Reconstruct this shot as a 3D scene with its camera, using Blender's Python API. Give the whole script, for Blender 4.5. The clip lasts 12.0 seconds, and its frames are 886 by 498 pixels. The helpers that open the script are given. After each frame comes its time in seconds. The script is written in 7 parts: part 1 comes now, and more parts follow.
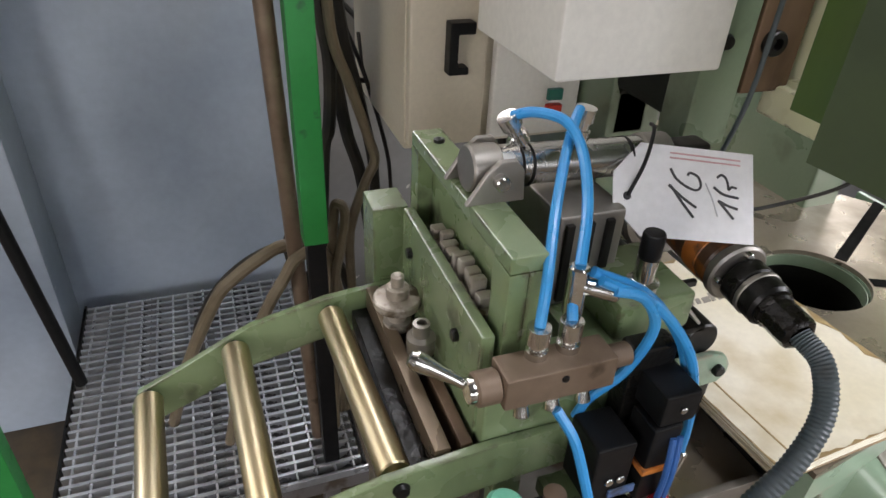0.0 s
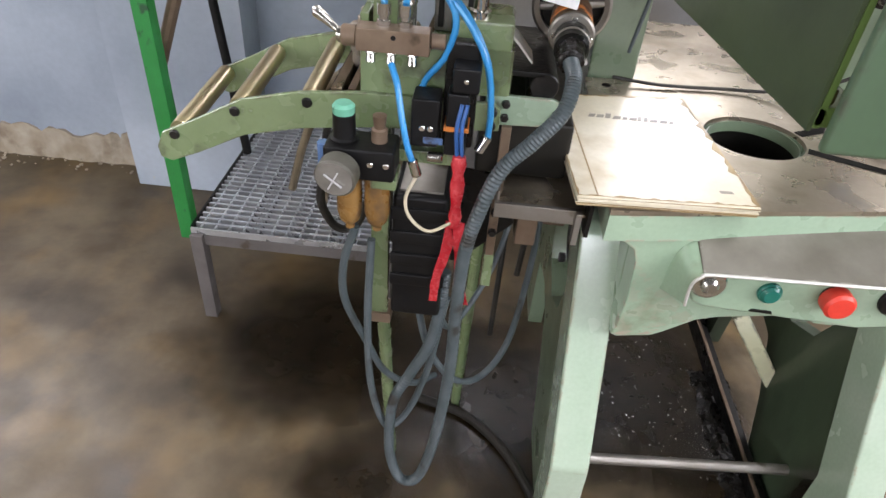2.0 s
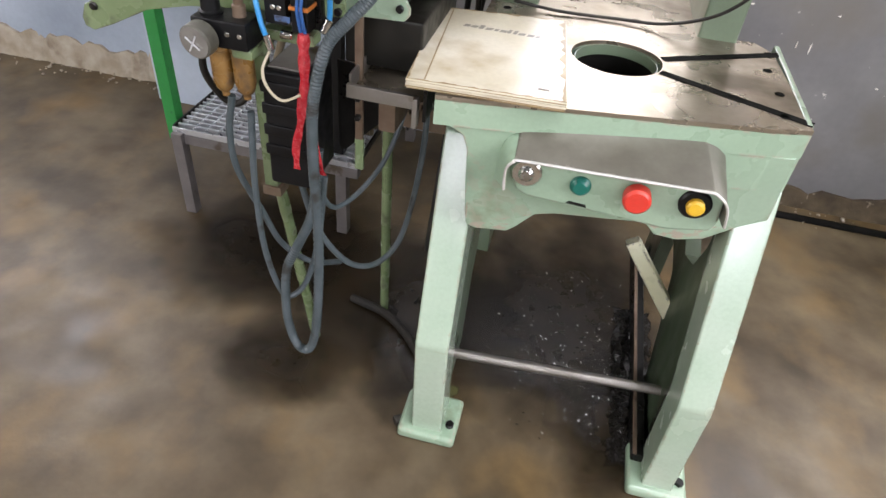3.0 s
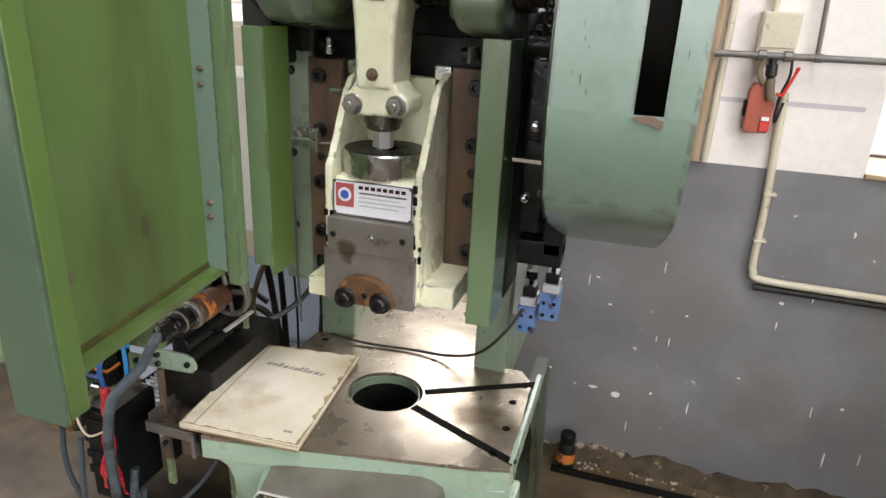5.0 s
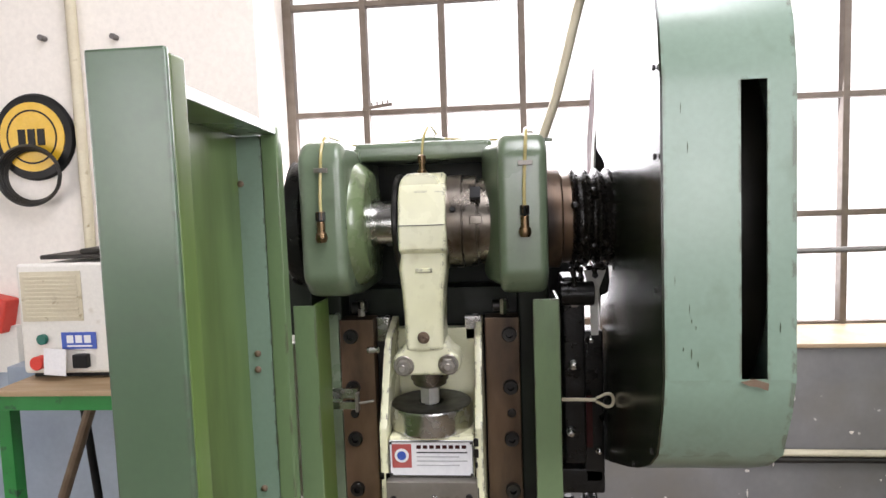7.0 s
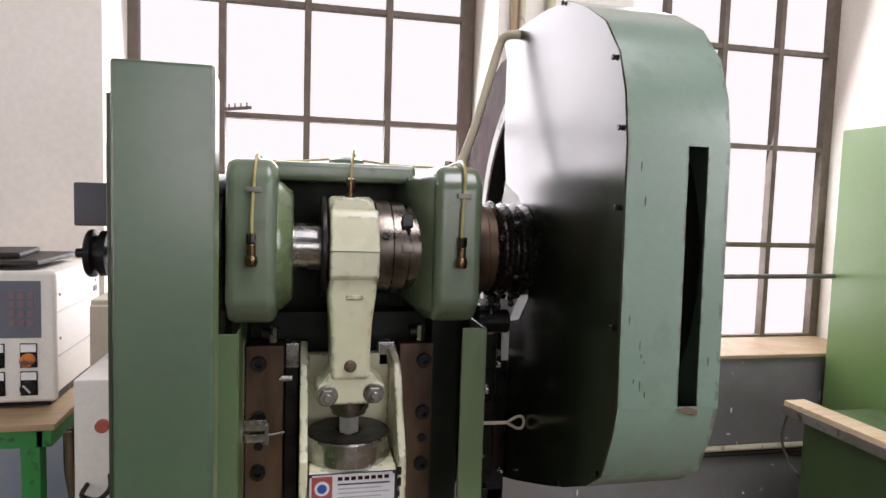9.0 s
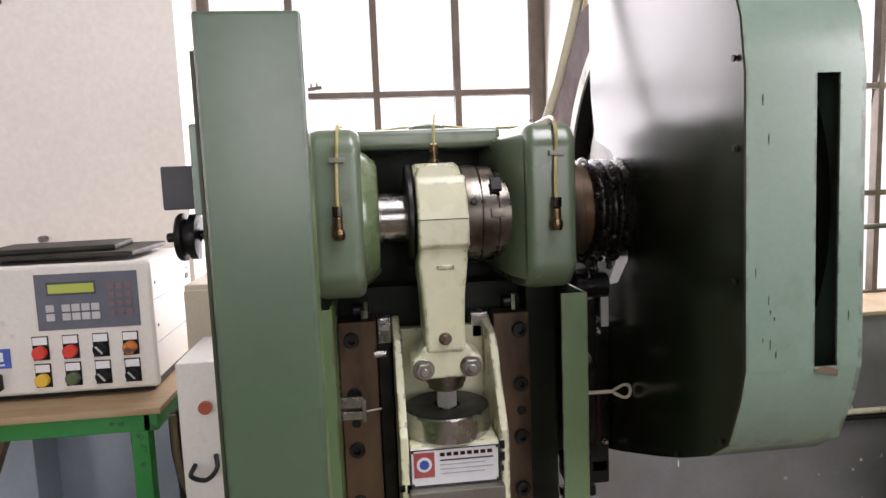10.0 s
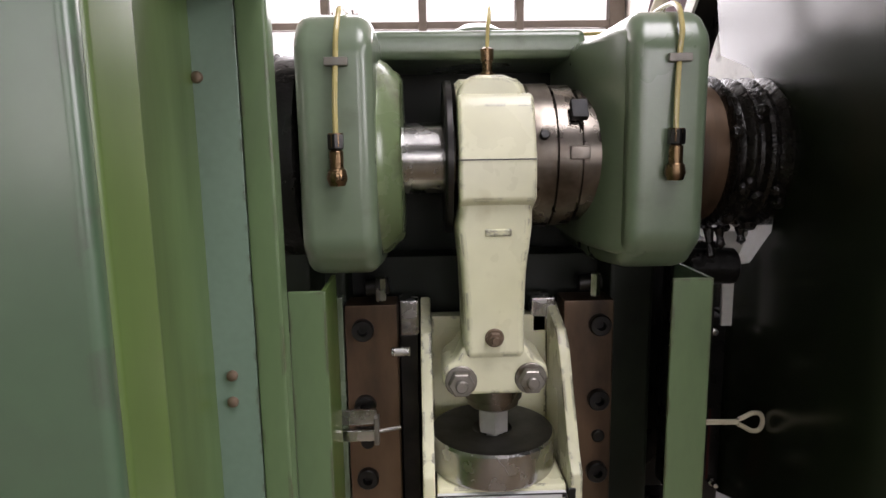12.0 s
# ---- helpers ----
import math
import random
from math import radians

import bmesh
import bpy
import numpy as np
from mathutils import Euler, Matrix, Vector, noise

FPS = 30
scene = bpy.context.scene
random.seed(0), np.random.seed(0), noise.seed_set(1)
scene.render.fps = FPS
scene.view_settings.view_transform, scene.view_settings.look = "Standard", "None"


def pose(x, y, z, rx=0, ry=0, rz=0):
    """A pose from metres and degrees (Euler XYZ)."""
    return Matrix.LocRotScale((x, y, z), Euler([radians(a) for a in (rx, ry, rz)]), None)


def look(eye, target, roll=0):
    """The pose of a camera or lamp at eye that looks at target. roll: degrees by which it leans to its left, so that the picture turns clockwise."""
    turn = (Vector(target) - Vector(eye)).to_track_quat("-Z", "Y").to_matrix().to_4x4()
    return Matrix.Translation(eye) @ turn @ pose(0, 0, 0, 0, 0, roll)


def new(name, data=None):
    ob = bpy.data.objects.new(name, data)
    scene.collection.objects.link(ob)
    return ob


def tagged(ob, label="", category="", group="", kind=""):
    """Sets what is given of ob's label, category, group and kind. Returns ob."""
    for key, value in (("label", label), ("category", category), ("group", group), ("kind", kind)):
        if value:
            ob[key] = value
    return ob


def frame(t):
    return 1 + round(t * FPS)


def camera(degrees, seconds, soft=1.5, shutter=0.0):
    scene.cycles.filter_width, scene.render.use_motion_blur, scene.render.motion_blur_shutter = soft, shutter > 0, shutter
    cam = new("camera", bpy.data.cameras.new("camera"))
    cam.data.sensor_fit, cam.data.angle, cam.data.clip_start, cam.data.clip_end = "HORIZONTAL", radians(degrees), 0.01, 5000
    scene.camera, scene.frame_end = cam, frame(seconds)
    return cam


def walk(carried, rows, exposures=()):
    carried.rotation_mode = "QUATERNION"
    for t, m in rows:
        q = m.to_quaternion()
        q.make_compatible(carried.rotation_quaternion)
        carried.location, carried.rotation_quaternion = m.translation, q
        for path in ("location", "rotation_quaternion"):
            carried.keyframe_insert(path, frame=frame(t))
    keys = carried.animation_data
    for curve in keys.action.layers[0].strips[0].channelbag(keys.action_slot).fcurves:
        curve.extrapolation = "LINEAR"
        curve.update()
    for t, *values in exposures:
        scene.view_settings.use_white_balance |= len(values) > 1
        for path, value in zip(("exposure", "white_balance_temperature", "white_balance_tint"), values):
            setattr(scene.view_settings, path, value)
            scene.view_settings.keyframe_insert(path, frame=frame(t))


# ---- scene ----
cam = camera(69.0, 12.0)

PATH = [
    (0, (-0.737, -0.265, 1.295), (-0.13, 1.298, 0.205), 3.0),
    (0.5, (-0.718, -0.375, 1.27), (-0.135, 1.172, 0.144), 3.9),
    (1, (-0.603, -0.461, 1.253), (-0.279, 1.142, 0.102), 4.5),
    (1.5, (-0.521, -0.579, 1.243), (-0.445, 1.038, 0.068), 4.0),
    (2, (-0.438, -0.717, 1.243), (-0.489, 0.873, 0.03), 4.9),
    (2.2, (-0.389, -0.771, 1.248), (-0.448, 0.774, -0.02), 5.7),
    (2.5, (-0.285, -0.83, 1.234), (-0.402, 0.704, -0.044), 5.6),
    (2.7, (-0.197, -0.866, 1.226), (-0.406, 0.647, -0.066), 6.1),
    (4.3, (0.325, -0.856, 1.393), (-0.028, 0.84, 0.394), 6.7),
    (4.5, (0.378, -0.846, 1.434), (-0.039, 0.889, 0.53), 5.4),
    (5, (0.427, -0.837, 1.544), (-0.098, 0.964, 0.851), 2.8),
    (5.5, (0.432, -0.837, 1.602), (-0.103, 1.019, 1.085), 1.3),
    (6, (0.424, -0.853, 1.651), (-0.103, 1.048, 1.321), 0.8),
    (6.5, (0.317, -0.901, 1.682), (-0.112, 1.041, 1.471), 0.8),
    (6.7, (0.237, -0.92, 1.681), (-0.085, 1.044, 1.493), -0.2),
    (8.3, (-0.04, -0.913, 1.726), (0.276, 1.056, 1.583), -3.6),
    (8.5, (-0.061, -0.89, 1.725), (0.362, 1.059, 1.567), -2.0),
    (9, (-0.087, -0.907, 1.725), (0.349, 1.039, 1.573), 1.8),
    (9.5, (-0.068, -0.907, 1.71), (0.391, 1.029, 1.5), -1.6),
    (10, (-0.111, -0.85, 1.702), (0.108, 1.126, 1.479), -2.2),
    (10.5, (-0.052, -0.761, 1.682), (-0.023, 1.226, 1.455), -0.2),
    (11, (-0.046, -0.654, 1.652), (-0.168, 1.324, 1.379), -1.5),
    (11.5, (-0.066, -0.553, 1.664), (-0.107, 1.431, 1.42), -1.3),
    (12, (-0.075, -0.514, 1.654), (-0.017, 1.459, 1.326), -0.9),
]
walk(cam, [(t, look(eye, target, roll)) for t, eye, target, roll in PATH], [(0, 0.0, 6500, 17), (0.5, 0.14, 6450, 17), (1, 0.16, 6450, 18), (1.6, 0.36, 6450, 18), (2.5, 0.42, 6450, 19), (4.5, -0.12, 6600, 18), (5.5, 0.12, 6600, 18), (6.5, 0.08, 6600, 18), (8.5, -0.56, 6650, 22), (9, -0.7, 6650, 22), (9.5, -0.77, 6650, 22), (10, -0.5, 6700, 22), (10.5, -0.58, 6700, 23), (11, -0.38, 6750, 23), (11.5, -0.28, 6750, 23), (12, -0.44, 6750, 23)])

# ---- world, sun, large lights ----
world = bpy.data.worlds.new("overcast_sky")
scene.world = world
world.use_nodes = True
_n = world.node_tree.nodes
_sky = _n.new("ShaderNodeTexSky")
_sky.sky_type, _sky.sun_disc, _sky.sun_elevation, _sky.sun_rotation = "NISHITA", False, radians(40), radians(200)
world.node_tree.links.new(_sky.outputs[0], _n["Background"].inputs[0])
_n["Background"].inputs[1].default_value = 0.12

sun = new("sun", bpy.data.lights.new("sun", "SUN"))
sun.data.energy, sun.data.angle, sun.data.color = 0.8, radians(20), (1.0, 0.96, 0.9)
sun.matrix_world = look((3, 8, 9), (0, 0, 0))


def window_light(name, centre, target, w, h, watts, colour=(0.95, 0.98, 1.0)):
    lamp = new(name, bpy.data.lights.new(name, "AREA"))
    lamp.data.shape, lamp.data.size, lamp.data.size_y = "RECTANGLE", w, h
    lamp.data.energy, lamp.data.color = watts, colour
    lamp.matrix_world = look(centre, target)
    return lamp


# daylight through the windows of the wall behind the press, and through those across the hall
window_light("window_daylight", (-0.07, 1.545, 2.0), (-0.07, 0, 1.6), 1.1, 1.6, 48)
window_light("window_daylight", (1.6, 1.545, 2.0), (1.6, 0, 1.6), 1.0, 1.6, 34)
# Third window is unseen; its lamp is added to brighten the left floor.
window_light("window_daylight", (-2.75, 1.545, 2.0), (-2.75, 0, 1.3), 1.1, 1.6, 46)
for _x, _w, _p in ((-3.2, 0.9, 44), (-0.9, 0.8, 36), (0.6, 0.8, 38), (2.1, 0.8, 38)):
    window_light("hall_window_daylight", (_x, -5.94, 2.3), (_x * 0.7, 0, 1.4), _w, 1.9, _p)
window_light("east_daylight", (3.36, -1.9, 2.55), (0.3, -0.2, 1.7), 2.4, 1.8, 145)
# Added west lamp, source unseen: lifts the left wall, warmed for guard reflections.
window_light("side_daylight", (-4.14, -2.5, 1.9), (-1.3, 1.0, 0.7), 1.6, 1.7, 66, (1.0, 0.97, 0.91))
# Added roof lamp, source unseen: brightens faces that look up.
window_light("roof_daylight", (0.9, -1.3, 4.76), (0.9, -1.3, 0), 1.4, 2.4, 150)

# ---- helpers for meshes ----
def _merge(bm, tmp):
    me = bpy.data.meshes.new("tmp")
    tmp.to_mesh(me)
    tmp.free()
    bm.from_mesh(me)
    bpy.data.meshes.remove(me)


def _bevel(bm, width, seg=2, limit=25):
    if width > 0:
        edges = [e for e in bm.edges if len(e.link_faces) == 2 and e.calc_face_angle(0) > radians(limit)]
        bmesh.ops.bevel(bm, geom=edges, offset=width, segments=seg, profile=0.5, affect="EDGES", clamp_overlap=True)


def box(bm, lo, hi, bev=0.002, seg=2, turn=None):
    t = bmesh.new()
    bmesh.ops.create_cube(t, size=1)
    for v in t.verts:
        v.co = [lo[i] + (v.co[i] + 0.5) * (hi[i] - lo[i]) for i in range(3)]
    _bevel(t, bev, seg)
    if turn is not None:
        c = (Vector(lo) + Vector(hi)) / 2
        bmesh.ops.transform(t, matrix=Matrix.Translation(c) @ turn @ Matrix.Translation(-c), verts=t.verts)
    _merge(bm, t)
    return bm


def prism(bm, pts, axis, lo, hi, bev=0.0, seg=2):
    """Extrudes a flat outline along an axis; pts are (y, z), (x, z) or (x, y)."""
    t = bmesh.new()

    def put(p, a):
        return {"x": (a, p[0], p[1]), "y": (p[0], a, p[1]), "z": (p[0], p[1], a)}[axis]
    va, vb = [t.verts.new(put(p, lo)) for p in pts], [t.verts.new(put(p, hi)) for p in pts]
    t.faces.new(va)
    t.faces.new(vb[::-1])
    n = len(pts)
    for i in range(n):
        t.faces.new((va[i], vb[i], vb[(i + 1) % n], va[(i + 1) % n]))
    bmesh.ops.recalc_face_normals(t, faces=t.faces)
    _bevel(t, bev, seg)
    _merge(bm, t)
    return bm


def _frame(way):
    way = Vector(way).normalized()
    side = way.cross(Vector((0, 0, 1)) if abs(way.z) < 0.9 else Vector((1, 0, 0))).normalized()
    return way, side, way.cross(side)


def lathe(bm, profile, origin, way, seg=28):
    """Turns (radius, height) pairs round an axis that starts at origin."""
    t = bmesh.new()
    way, a, b = _frame(way)
    rings = []
    for r, h in profile:
        c = Vector(origin) + way * h
        if r < 1e-6:
            rings.append([t.verts.new(c)])
        else:
            rings.append([t.verts.new(c + (a * math.cos(k) + b * math.sin(k)) * r) for k in (2 * math.pi * i / seg for i in range(seg))])
    for p, q in zip(rings, rings[1:]):
        for i in range(seg):
            j = (i + 1) % seg
            if len(p) == 1 and len(q) == 1:
                continue
            if len(p) == 1:
                t.faces.new((p[0], q[i], q[j]))
            elif len(q) == 1:
                t.faces.new((p[i], p[j], q[0]))
            else:
                t.faces.new((p[i], p[j], q[j], q[i]))
    bmesh.ops.recalc_face_normals(t, faces=t.faces)
    _merge(bm, t)
    return bm


def rod(bm, p0, p1, r, r2=None, seg=20, bev=None):
    p0, p1 = Vector(p0), Vector(p1)
    d = (p1 - p0).length
    r2 = r if r2 is None else r2
    c = min(0.0015, r * 0.2) if bev is None else bev
    return lathe(bm, [(0, 0), (r - c, 0), (r, c), (r2, d - c), (r2 - c, d), (0, d)], p0, p1 - p0, seg)


def smooth_path(pts, step=8):
    pts = [Vector(p) for p in pts]
    if len(pts) < 3:
        return pts
    p = [pts[0] * 2 - pts[1]] + pts + [pts[-1] * 2 - pts[-2]]
    out = []
    for i in range(1, len(p) - 2):
        for k in range(step):
            u = k / step
            out.append(0.5 * (2 * p[i] + (p[i + 1] - p[i - 1]) * u + (2 * p[i - 1] - 5 * p[i] + 4 * p[i + 1] - p[i + 2]) * u * u + (3 * p[i] - p[i - 1] - 3 * p[i + 1] + p[i + 2]) * u ** 3))
    return out + [pts[-1]]


def sweep(bm, pts, r, seg=9, step=8, rib=0.0):
    """A hose or cable along a smooth way through pts; rib: depth of its corrugation."""
    line = smooth_path(pts, step)
    t = bmesh.new()
    side, rings = None, []
    for i, c in enumerate(line):
        way = (line[min(i + 1, len(line) - 1)] - line[max(i - 1, 0)]).normalized()
        side = _frame(way)[1] if side is None else (side - way * side.dot(way)).normalized()
        up = way.cross(side)
        rr = r - (rib if i % 2 else 0)
        rings.append([t.verts.new(c + (side * math.cos(k) + up * math.sin(k)) * rr) for k in (2 * math.pi * j / seg for j in range(seg))])
    for p, q in zip(rings, rings[1:]):
        for i in range(seg):
            t.faces.new((p[i], p[(i + 1) % seg], q[(i + 1) % seg], q[i]))
    t.faces.new(rings[0][::-1])
    t.faces.new(rings[-1])
    bmesh.ops.recalc_face_normals(t, faces=t.faces)
    _merge(bm, t)
    return bm


def sheet(bm, pts, thick):
    """A flat or bent panel from quads given as lists of four corners."""
    t = bmesh.new()
    for q in pts:
        t.faces.new([t.verts.new(p) for p in q])
    bmesh.ops.remove_doubles(t, verts=t.verts, dist=1e-5)
    bmesh.ops.recalc_face_normals(t, faces=t.faces)
    bmesh.ops.solidify(t, geom=t.faces, thickness=thick)
    _merge(bm, t)
    return bm


def _mesh(name, bm, material):
    me = bpy.data.meshes.new(name)
    bm.to_mesh(me)
    bm.free()
    me.materials.append(material)
    for f in me.polygons:
        f.use_smooth = True
    me.set_sharp_from_angle(angle=radians(32))
    return me


def _weighted(ob):
    """Keeps flat faces flat beside their rounded edges."""
    m = ob.modifiers.new("weighted_normal", "WEIGHTED_NORMAL")
    m.keep_sharp, m.weight = True, 50
    return ob


def part(name, bm, material, parent, label=""):
    ob = _weighted(new(name, _mesh(name, bm, material)))
    ob.parent = parent
    ob.matrix_parent_inverse = parent.matrix_basis.inverted()
    return tagged(ob, label)


def thing(name, at, label, category, group="", kind=""):
    ob = new(name)
    ob.empty_display_size = 0.05
    ob.location = at
    ob.matrix_basis = Matrix.Translation(at)
    return tagged(ob, label, category, group, kind)


def solo(name, bm, material, label, category="", kind="", group=""):
    return tagged(_weighted(new(name, _mesh(name, bm, material))), label, category, group, kind)


B = bmesh.new


# ---- materials ----
def surface(name, c1, c2, scale=5.0, rough=(0.4, 0.6), metal=0.0, bump=0.05, grain=140.0, dirt=None, dirt_scale=9.0, dirt_at=0.62, dirt_rough=0.5, spec=0.5, coat=0.0, stretch=(1, 1, 1), piece=0.0, soft=0.09, wear=None, spots=None):
    m = bpy.data.materials.new(name)
    m.use_nodes = True
    nt = m.node_tree
    n, link = nt.nodes, nt.links.new
    bs = n["Principled BSDF"]
    co = n.new("ShaderNodeTexCoord")
    mp = n.new("ShaderNodeMapping")
    mp.inputs["Scale"].default_value = stretch
    link(co.outputs["Object"], mp.inputs[0])

    def noise_tex(s, detail=4.0):
        t = n.new("ShaderNodeTexNoise")
        t.inputs["Scale"].default_value, t.inputs["Detail"].default_value = s, detail
        link(mp.outputs[0], t.inputs["Vector"])
        return t

    def mix(f, a, b, kind="MIX"):
        x = n.new("ShaderNodeMix")
        x.data_type, x.blend_type = "RGBA", kind
        for sock, v in ((0, f), (6, a), (7, b)):
            if hasattr(v, "is_output"):
                link(v, x.inputs[sock])
            elif sock == 0:
                x.inputs[0].default_value = v
            else:
                x.inputs[sock].default_value = (*v, 1)
        return x.outputs[2]

    def ramp(v, lo, hi):
        r = n.new("ShaderNodeMapRange")
        r.inputs[1].default_value, r.inputs[2].default_value = lo, hi
        link(v, r.inputs[0])
        return r.outputs[0]
    big, fine = noise_tex(scale), noise_tex(grain, 2.0)
    col = mix(ramp(big.outputs[0], 0.35, 0.68), c1, c2)
    col = mix(ramp(fine.outputs[0], 0.3, 0.7), col, mix(0.07, col, (0.02, 0.02, 0.02)))
    rr = n.new("ShaderNodeMapRange")
    rr.inputs[1].default_value, rr.inputs[2].default_value, rr.inputs[3].default_value, rr.inputs[4].default_value = 0.3, 0.7, rough[0], rough[1]
    link(noise_tex(scale * 2.3).outputs[0], rr.inputs[0])
    r_out = rr.outputs[0]
    if dirt:
        d = ramp(noise_tex(dirt_scale, 7.0).outputs[0], dirt_at, dirt_at + soft)
        col = mix(d, col, dirt)
        rm = n.new("ShaderNodeMix")
        link(d, rm.inputs[0])
        link(r_out, rm.inputs[2])
        rm.inputs[3].default_value = dirt_rough
        r_out = rm.outputs[0]
    if spots:
        col = mix(ramp(noise_tex(spots[1], 6.0).outputs[0], spots[2], spots[2] + spots[3]), col, spots[0])
    if wear:
        be, ge, dot = n.new("ShaderNodeBevel"), n.new("ShaderNodeNewGeometry"), n.new("ShaderNodeVectorMath")
        be.samples = 4
        be.inputs["Radius"].default_value = 0.006
        dot.operation = "DOT_PRODUCT"
        link(be.outputs[0], dot.inputs[0])
        link(ge.outputs["True Normal"], dot.inputs[1])
        edge = n.new("ShaderNodeMath")
        edge.operation = "MULTIPLY"
        link(ramp(dot.outputs["Value"], 0.992, 0.93), edge.inputs[0])
        link(ramp(noise_tex(42, 5.0).outputs[0], 0.5, 0.57), edge.inputs[1])
        col = mix(edge.outputs[0], col, wear)
    if piece:
        oi = n.new("ShaderNodeObjectInfo")
        col = mix(ramp(oi.outputs["Random"], 0.0, 1.0 / piece), col, mix(0.5, col, (0.03, 0.03, 0.03)))
    link(col, bs.inputs["Base Color"])
    link(r_out, bs.inputs["Roughness"])
    bs.inputs["Metallic"].default_value = metal
    bs.inputs["Specular IOR Level"].default_value = spec
    bs.inputs["Coat Weight"].default_value = coat
    bs.inputs["Coat Roughness"].default_value = 0.2
    if bump:
        b = n.new("ShaderNodeBump")
        b.inputs["Strength"].default_value, b.inputs["Distance"].default_value = bump, 0.004
        add = n.new("ShaderNodeMath")
        add.inputs[1].default_value = 0.3
        add.operation = "MULTIPLY_ADD"
        link(fine.outputs[0], add.inputs[0])
        link(noise_tex(scale * 5).outputs[0], add.inputs[2])
        link(add.outputs[0], b.inputs["Height"])
        link(b.outputs[0], bs.inputs["Normal"])
    return m


GREEN = surface("machine_green_enamel", (0.138, 0.19, 0.118), (0.17, 0.225, 0.15), 4, (0.24, 0.38), dirt=(0.07, 0.085, 0.042), dirt_scale=14, dirt_at=0.60, soft=0.2, coat=0.5, spec=0.7, bump=0.03)
GREEN_PALE = surface("pale_green_enamel", (0.27, 0.38, 0.265), (0.32, 0.43, 0.31), 4, (0.22, 0.38), dirt=(0.15, 0.17, 0.09), dirt_scale=16, dirt_at=0.60, soft=0.25, coat=0.45, spec=0.6, wear=(0.36, 0.31, 0.24), bump=0.03)
# Oil streaks plus a darker green for the shade on the right leg's web.
WEB_OILY_SHADED = surface("oil_streaked_green_with_shade", (0.04, 0.062, 0.036), (0.065, 0.09, 0.052), 7, (0.3, 0.5), dirt=(0.010, 0.009, 0.006), dirt_scale=6, dirt_at=0.46, soft=0.2, dirt_rough=0.25, stretch=(1, 1, 0.5))
GREEN_BLUE = surface("blue_green_sheet_enamel", (0.165, 0.248, 0.188), (0.195, 0.28, 0.218), 3, (0.30, 0.42), dirt=(0.085, 0.125, 0.075), dirt_scale=9, dirt_at=0.58, soft=0.3, coat=0.7, spec=0.7, wear=(0.08, 0.085, 0.06), bump=0.02)
LEG_GREEN = surface("glossy_worn_pale_green", (0.36, 0.47, 0.35), (0.44, 0.53, 0.42), 6, (0.16, 0.30), dirt=(0.22, 0.25, 0.15), dirt_scale=12, dirt_at=0.62, soft=0.25, coat=0.8, spec=0.8, wear=(0.30, 0.24, 0.17), bump=0.03)
# GREEN_BLUE's mix with a darker base, for the cover's post.
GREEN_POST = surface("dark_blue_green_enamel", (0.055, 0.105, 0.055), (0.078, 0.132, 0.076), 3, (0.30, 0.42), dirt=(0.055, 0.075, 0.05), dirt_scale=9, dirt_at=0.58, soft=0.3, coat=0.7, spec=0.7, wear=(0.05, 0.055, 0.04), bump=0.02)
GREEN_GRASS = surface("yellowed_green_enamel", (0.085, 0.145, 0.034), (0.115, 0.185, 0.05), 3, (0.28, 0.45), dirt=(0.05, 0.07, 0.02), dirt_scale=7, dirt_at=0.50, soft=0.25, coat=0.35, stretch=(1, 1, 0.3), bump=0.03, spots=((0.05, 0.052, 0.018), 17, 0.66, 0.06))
STRIP_GREEN = surface("mid_green_sheet_enamel", (0.118, 0.185, 0.085), (0.15, 0.225, 0.11), 4, (0.28, 0.42), dirt=(0.07, 0.10, 0.05), dirt_scale=10, dirt_at=0.56, soft=0.25, coat=0.4, spec=0.6, wear=(0.07, 0.06, 0.04), stretch=(1, 1, 0.4))
GREEN_FEED = surface("feeder_green_enamel", (0.155, 0.215, 0.10), (0.20, 0.265, 0.135), 8, (0.2, 0.34), dirt=(0.055, 0.06, 0.03), dirt_scale=24, dirt_at=0.58, soft=0.15, coat=0.5, spec=0.7, wear=(0.09, 0.08, 0.05))
GREEN_BRIGHT = surface("bright_green_paint", (0.012, 0.19, 0.035), (0.02, 0.23, 0.05), 10, (0.4, 0.55), dirt=(0.02, 0.07, 0.03), dirt_scale=30)
GREEN_CABINET = surface("cabinet_green_paint", (0.13, 0.235, 0.075), (0.155, 0.265, 0.09), 2, (0.3, 0.4), coat=0.2)
CREAM = surface("cream_enamel", (0.80, 0.79, 0.53), (0.85, 0.84, 0.62), 7, (0.22, 0.36), grain=30, dirt=(0.50, 0.45, 0.22), dirt_scale=16, dirt_at=0.62, soft=0.25, coat=0.35, wear=(0.05, 0.04, 0.03), bump=0.012)
BLACK_OIL = surface("oily_black_casting", (0.003, 0.003, 0.0028), (0.008, 0.0075, 0.0065), 14, (0.22, 0.45), bump=0.3, spec=0.3)
BLACK = surface("black_plastic", (0.0035, 0.0035, 0.004), (0.007, 0.007, 0.007), 20, (0.35, 0.55), spec=0.25, dirt=(0.014, 0.012, 0.010), dirt_scale=26, dirt_at=0.66, soft=0.2)
# Green taken towards black to hold the shade of bays and recesses too.
GREEN_DARK = surface("oily_dark_green_with_shade", (0.012, 0.019, 0.010), (0.006, 0.009, 0.005), 9, (0.4, 0.6), dirt=(0.004, 0.0045, 0.0035), dirt_scale=12, dirt_at=0.48, soft=0.2, spec=0.3)
STEEL = surface("bright_steel", (0.55, 0.55, 0.53), (0.45, 0.44, 0.42), 20, (0.18, 0.32), metal=1.0, bump=0.02, grain=300)
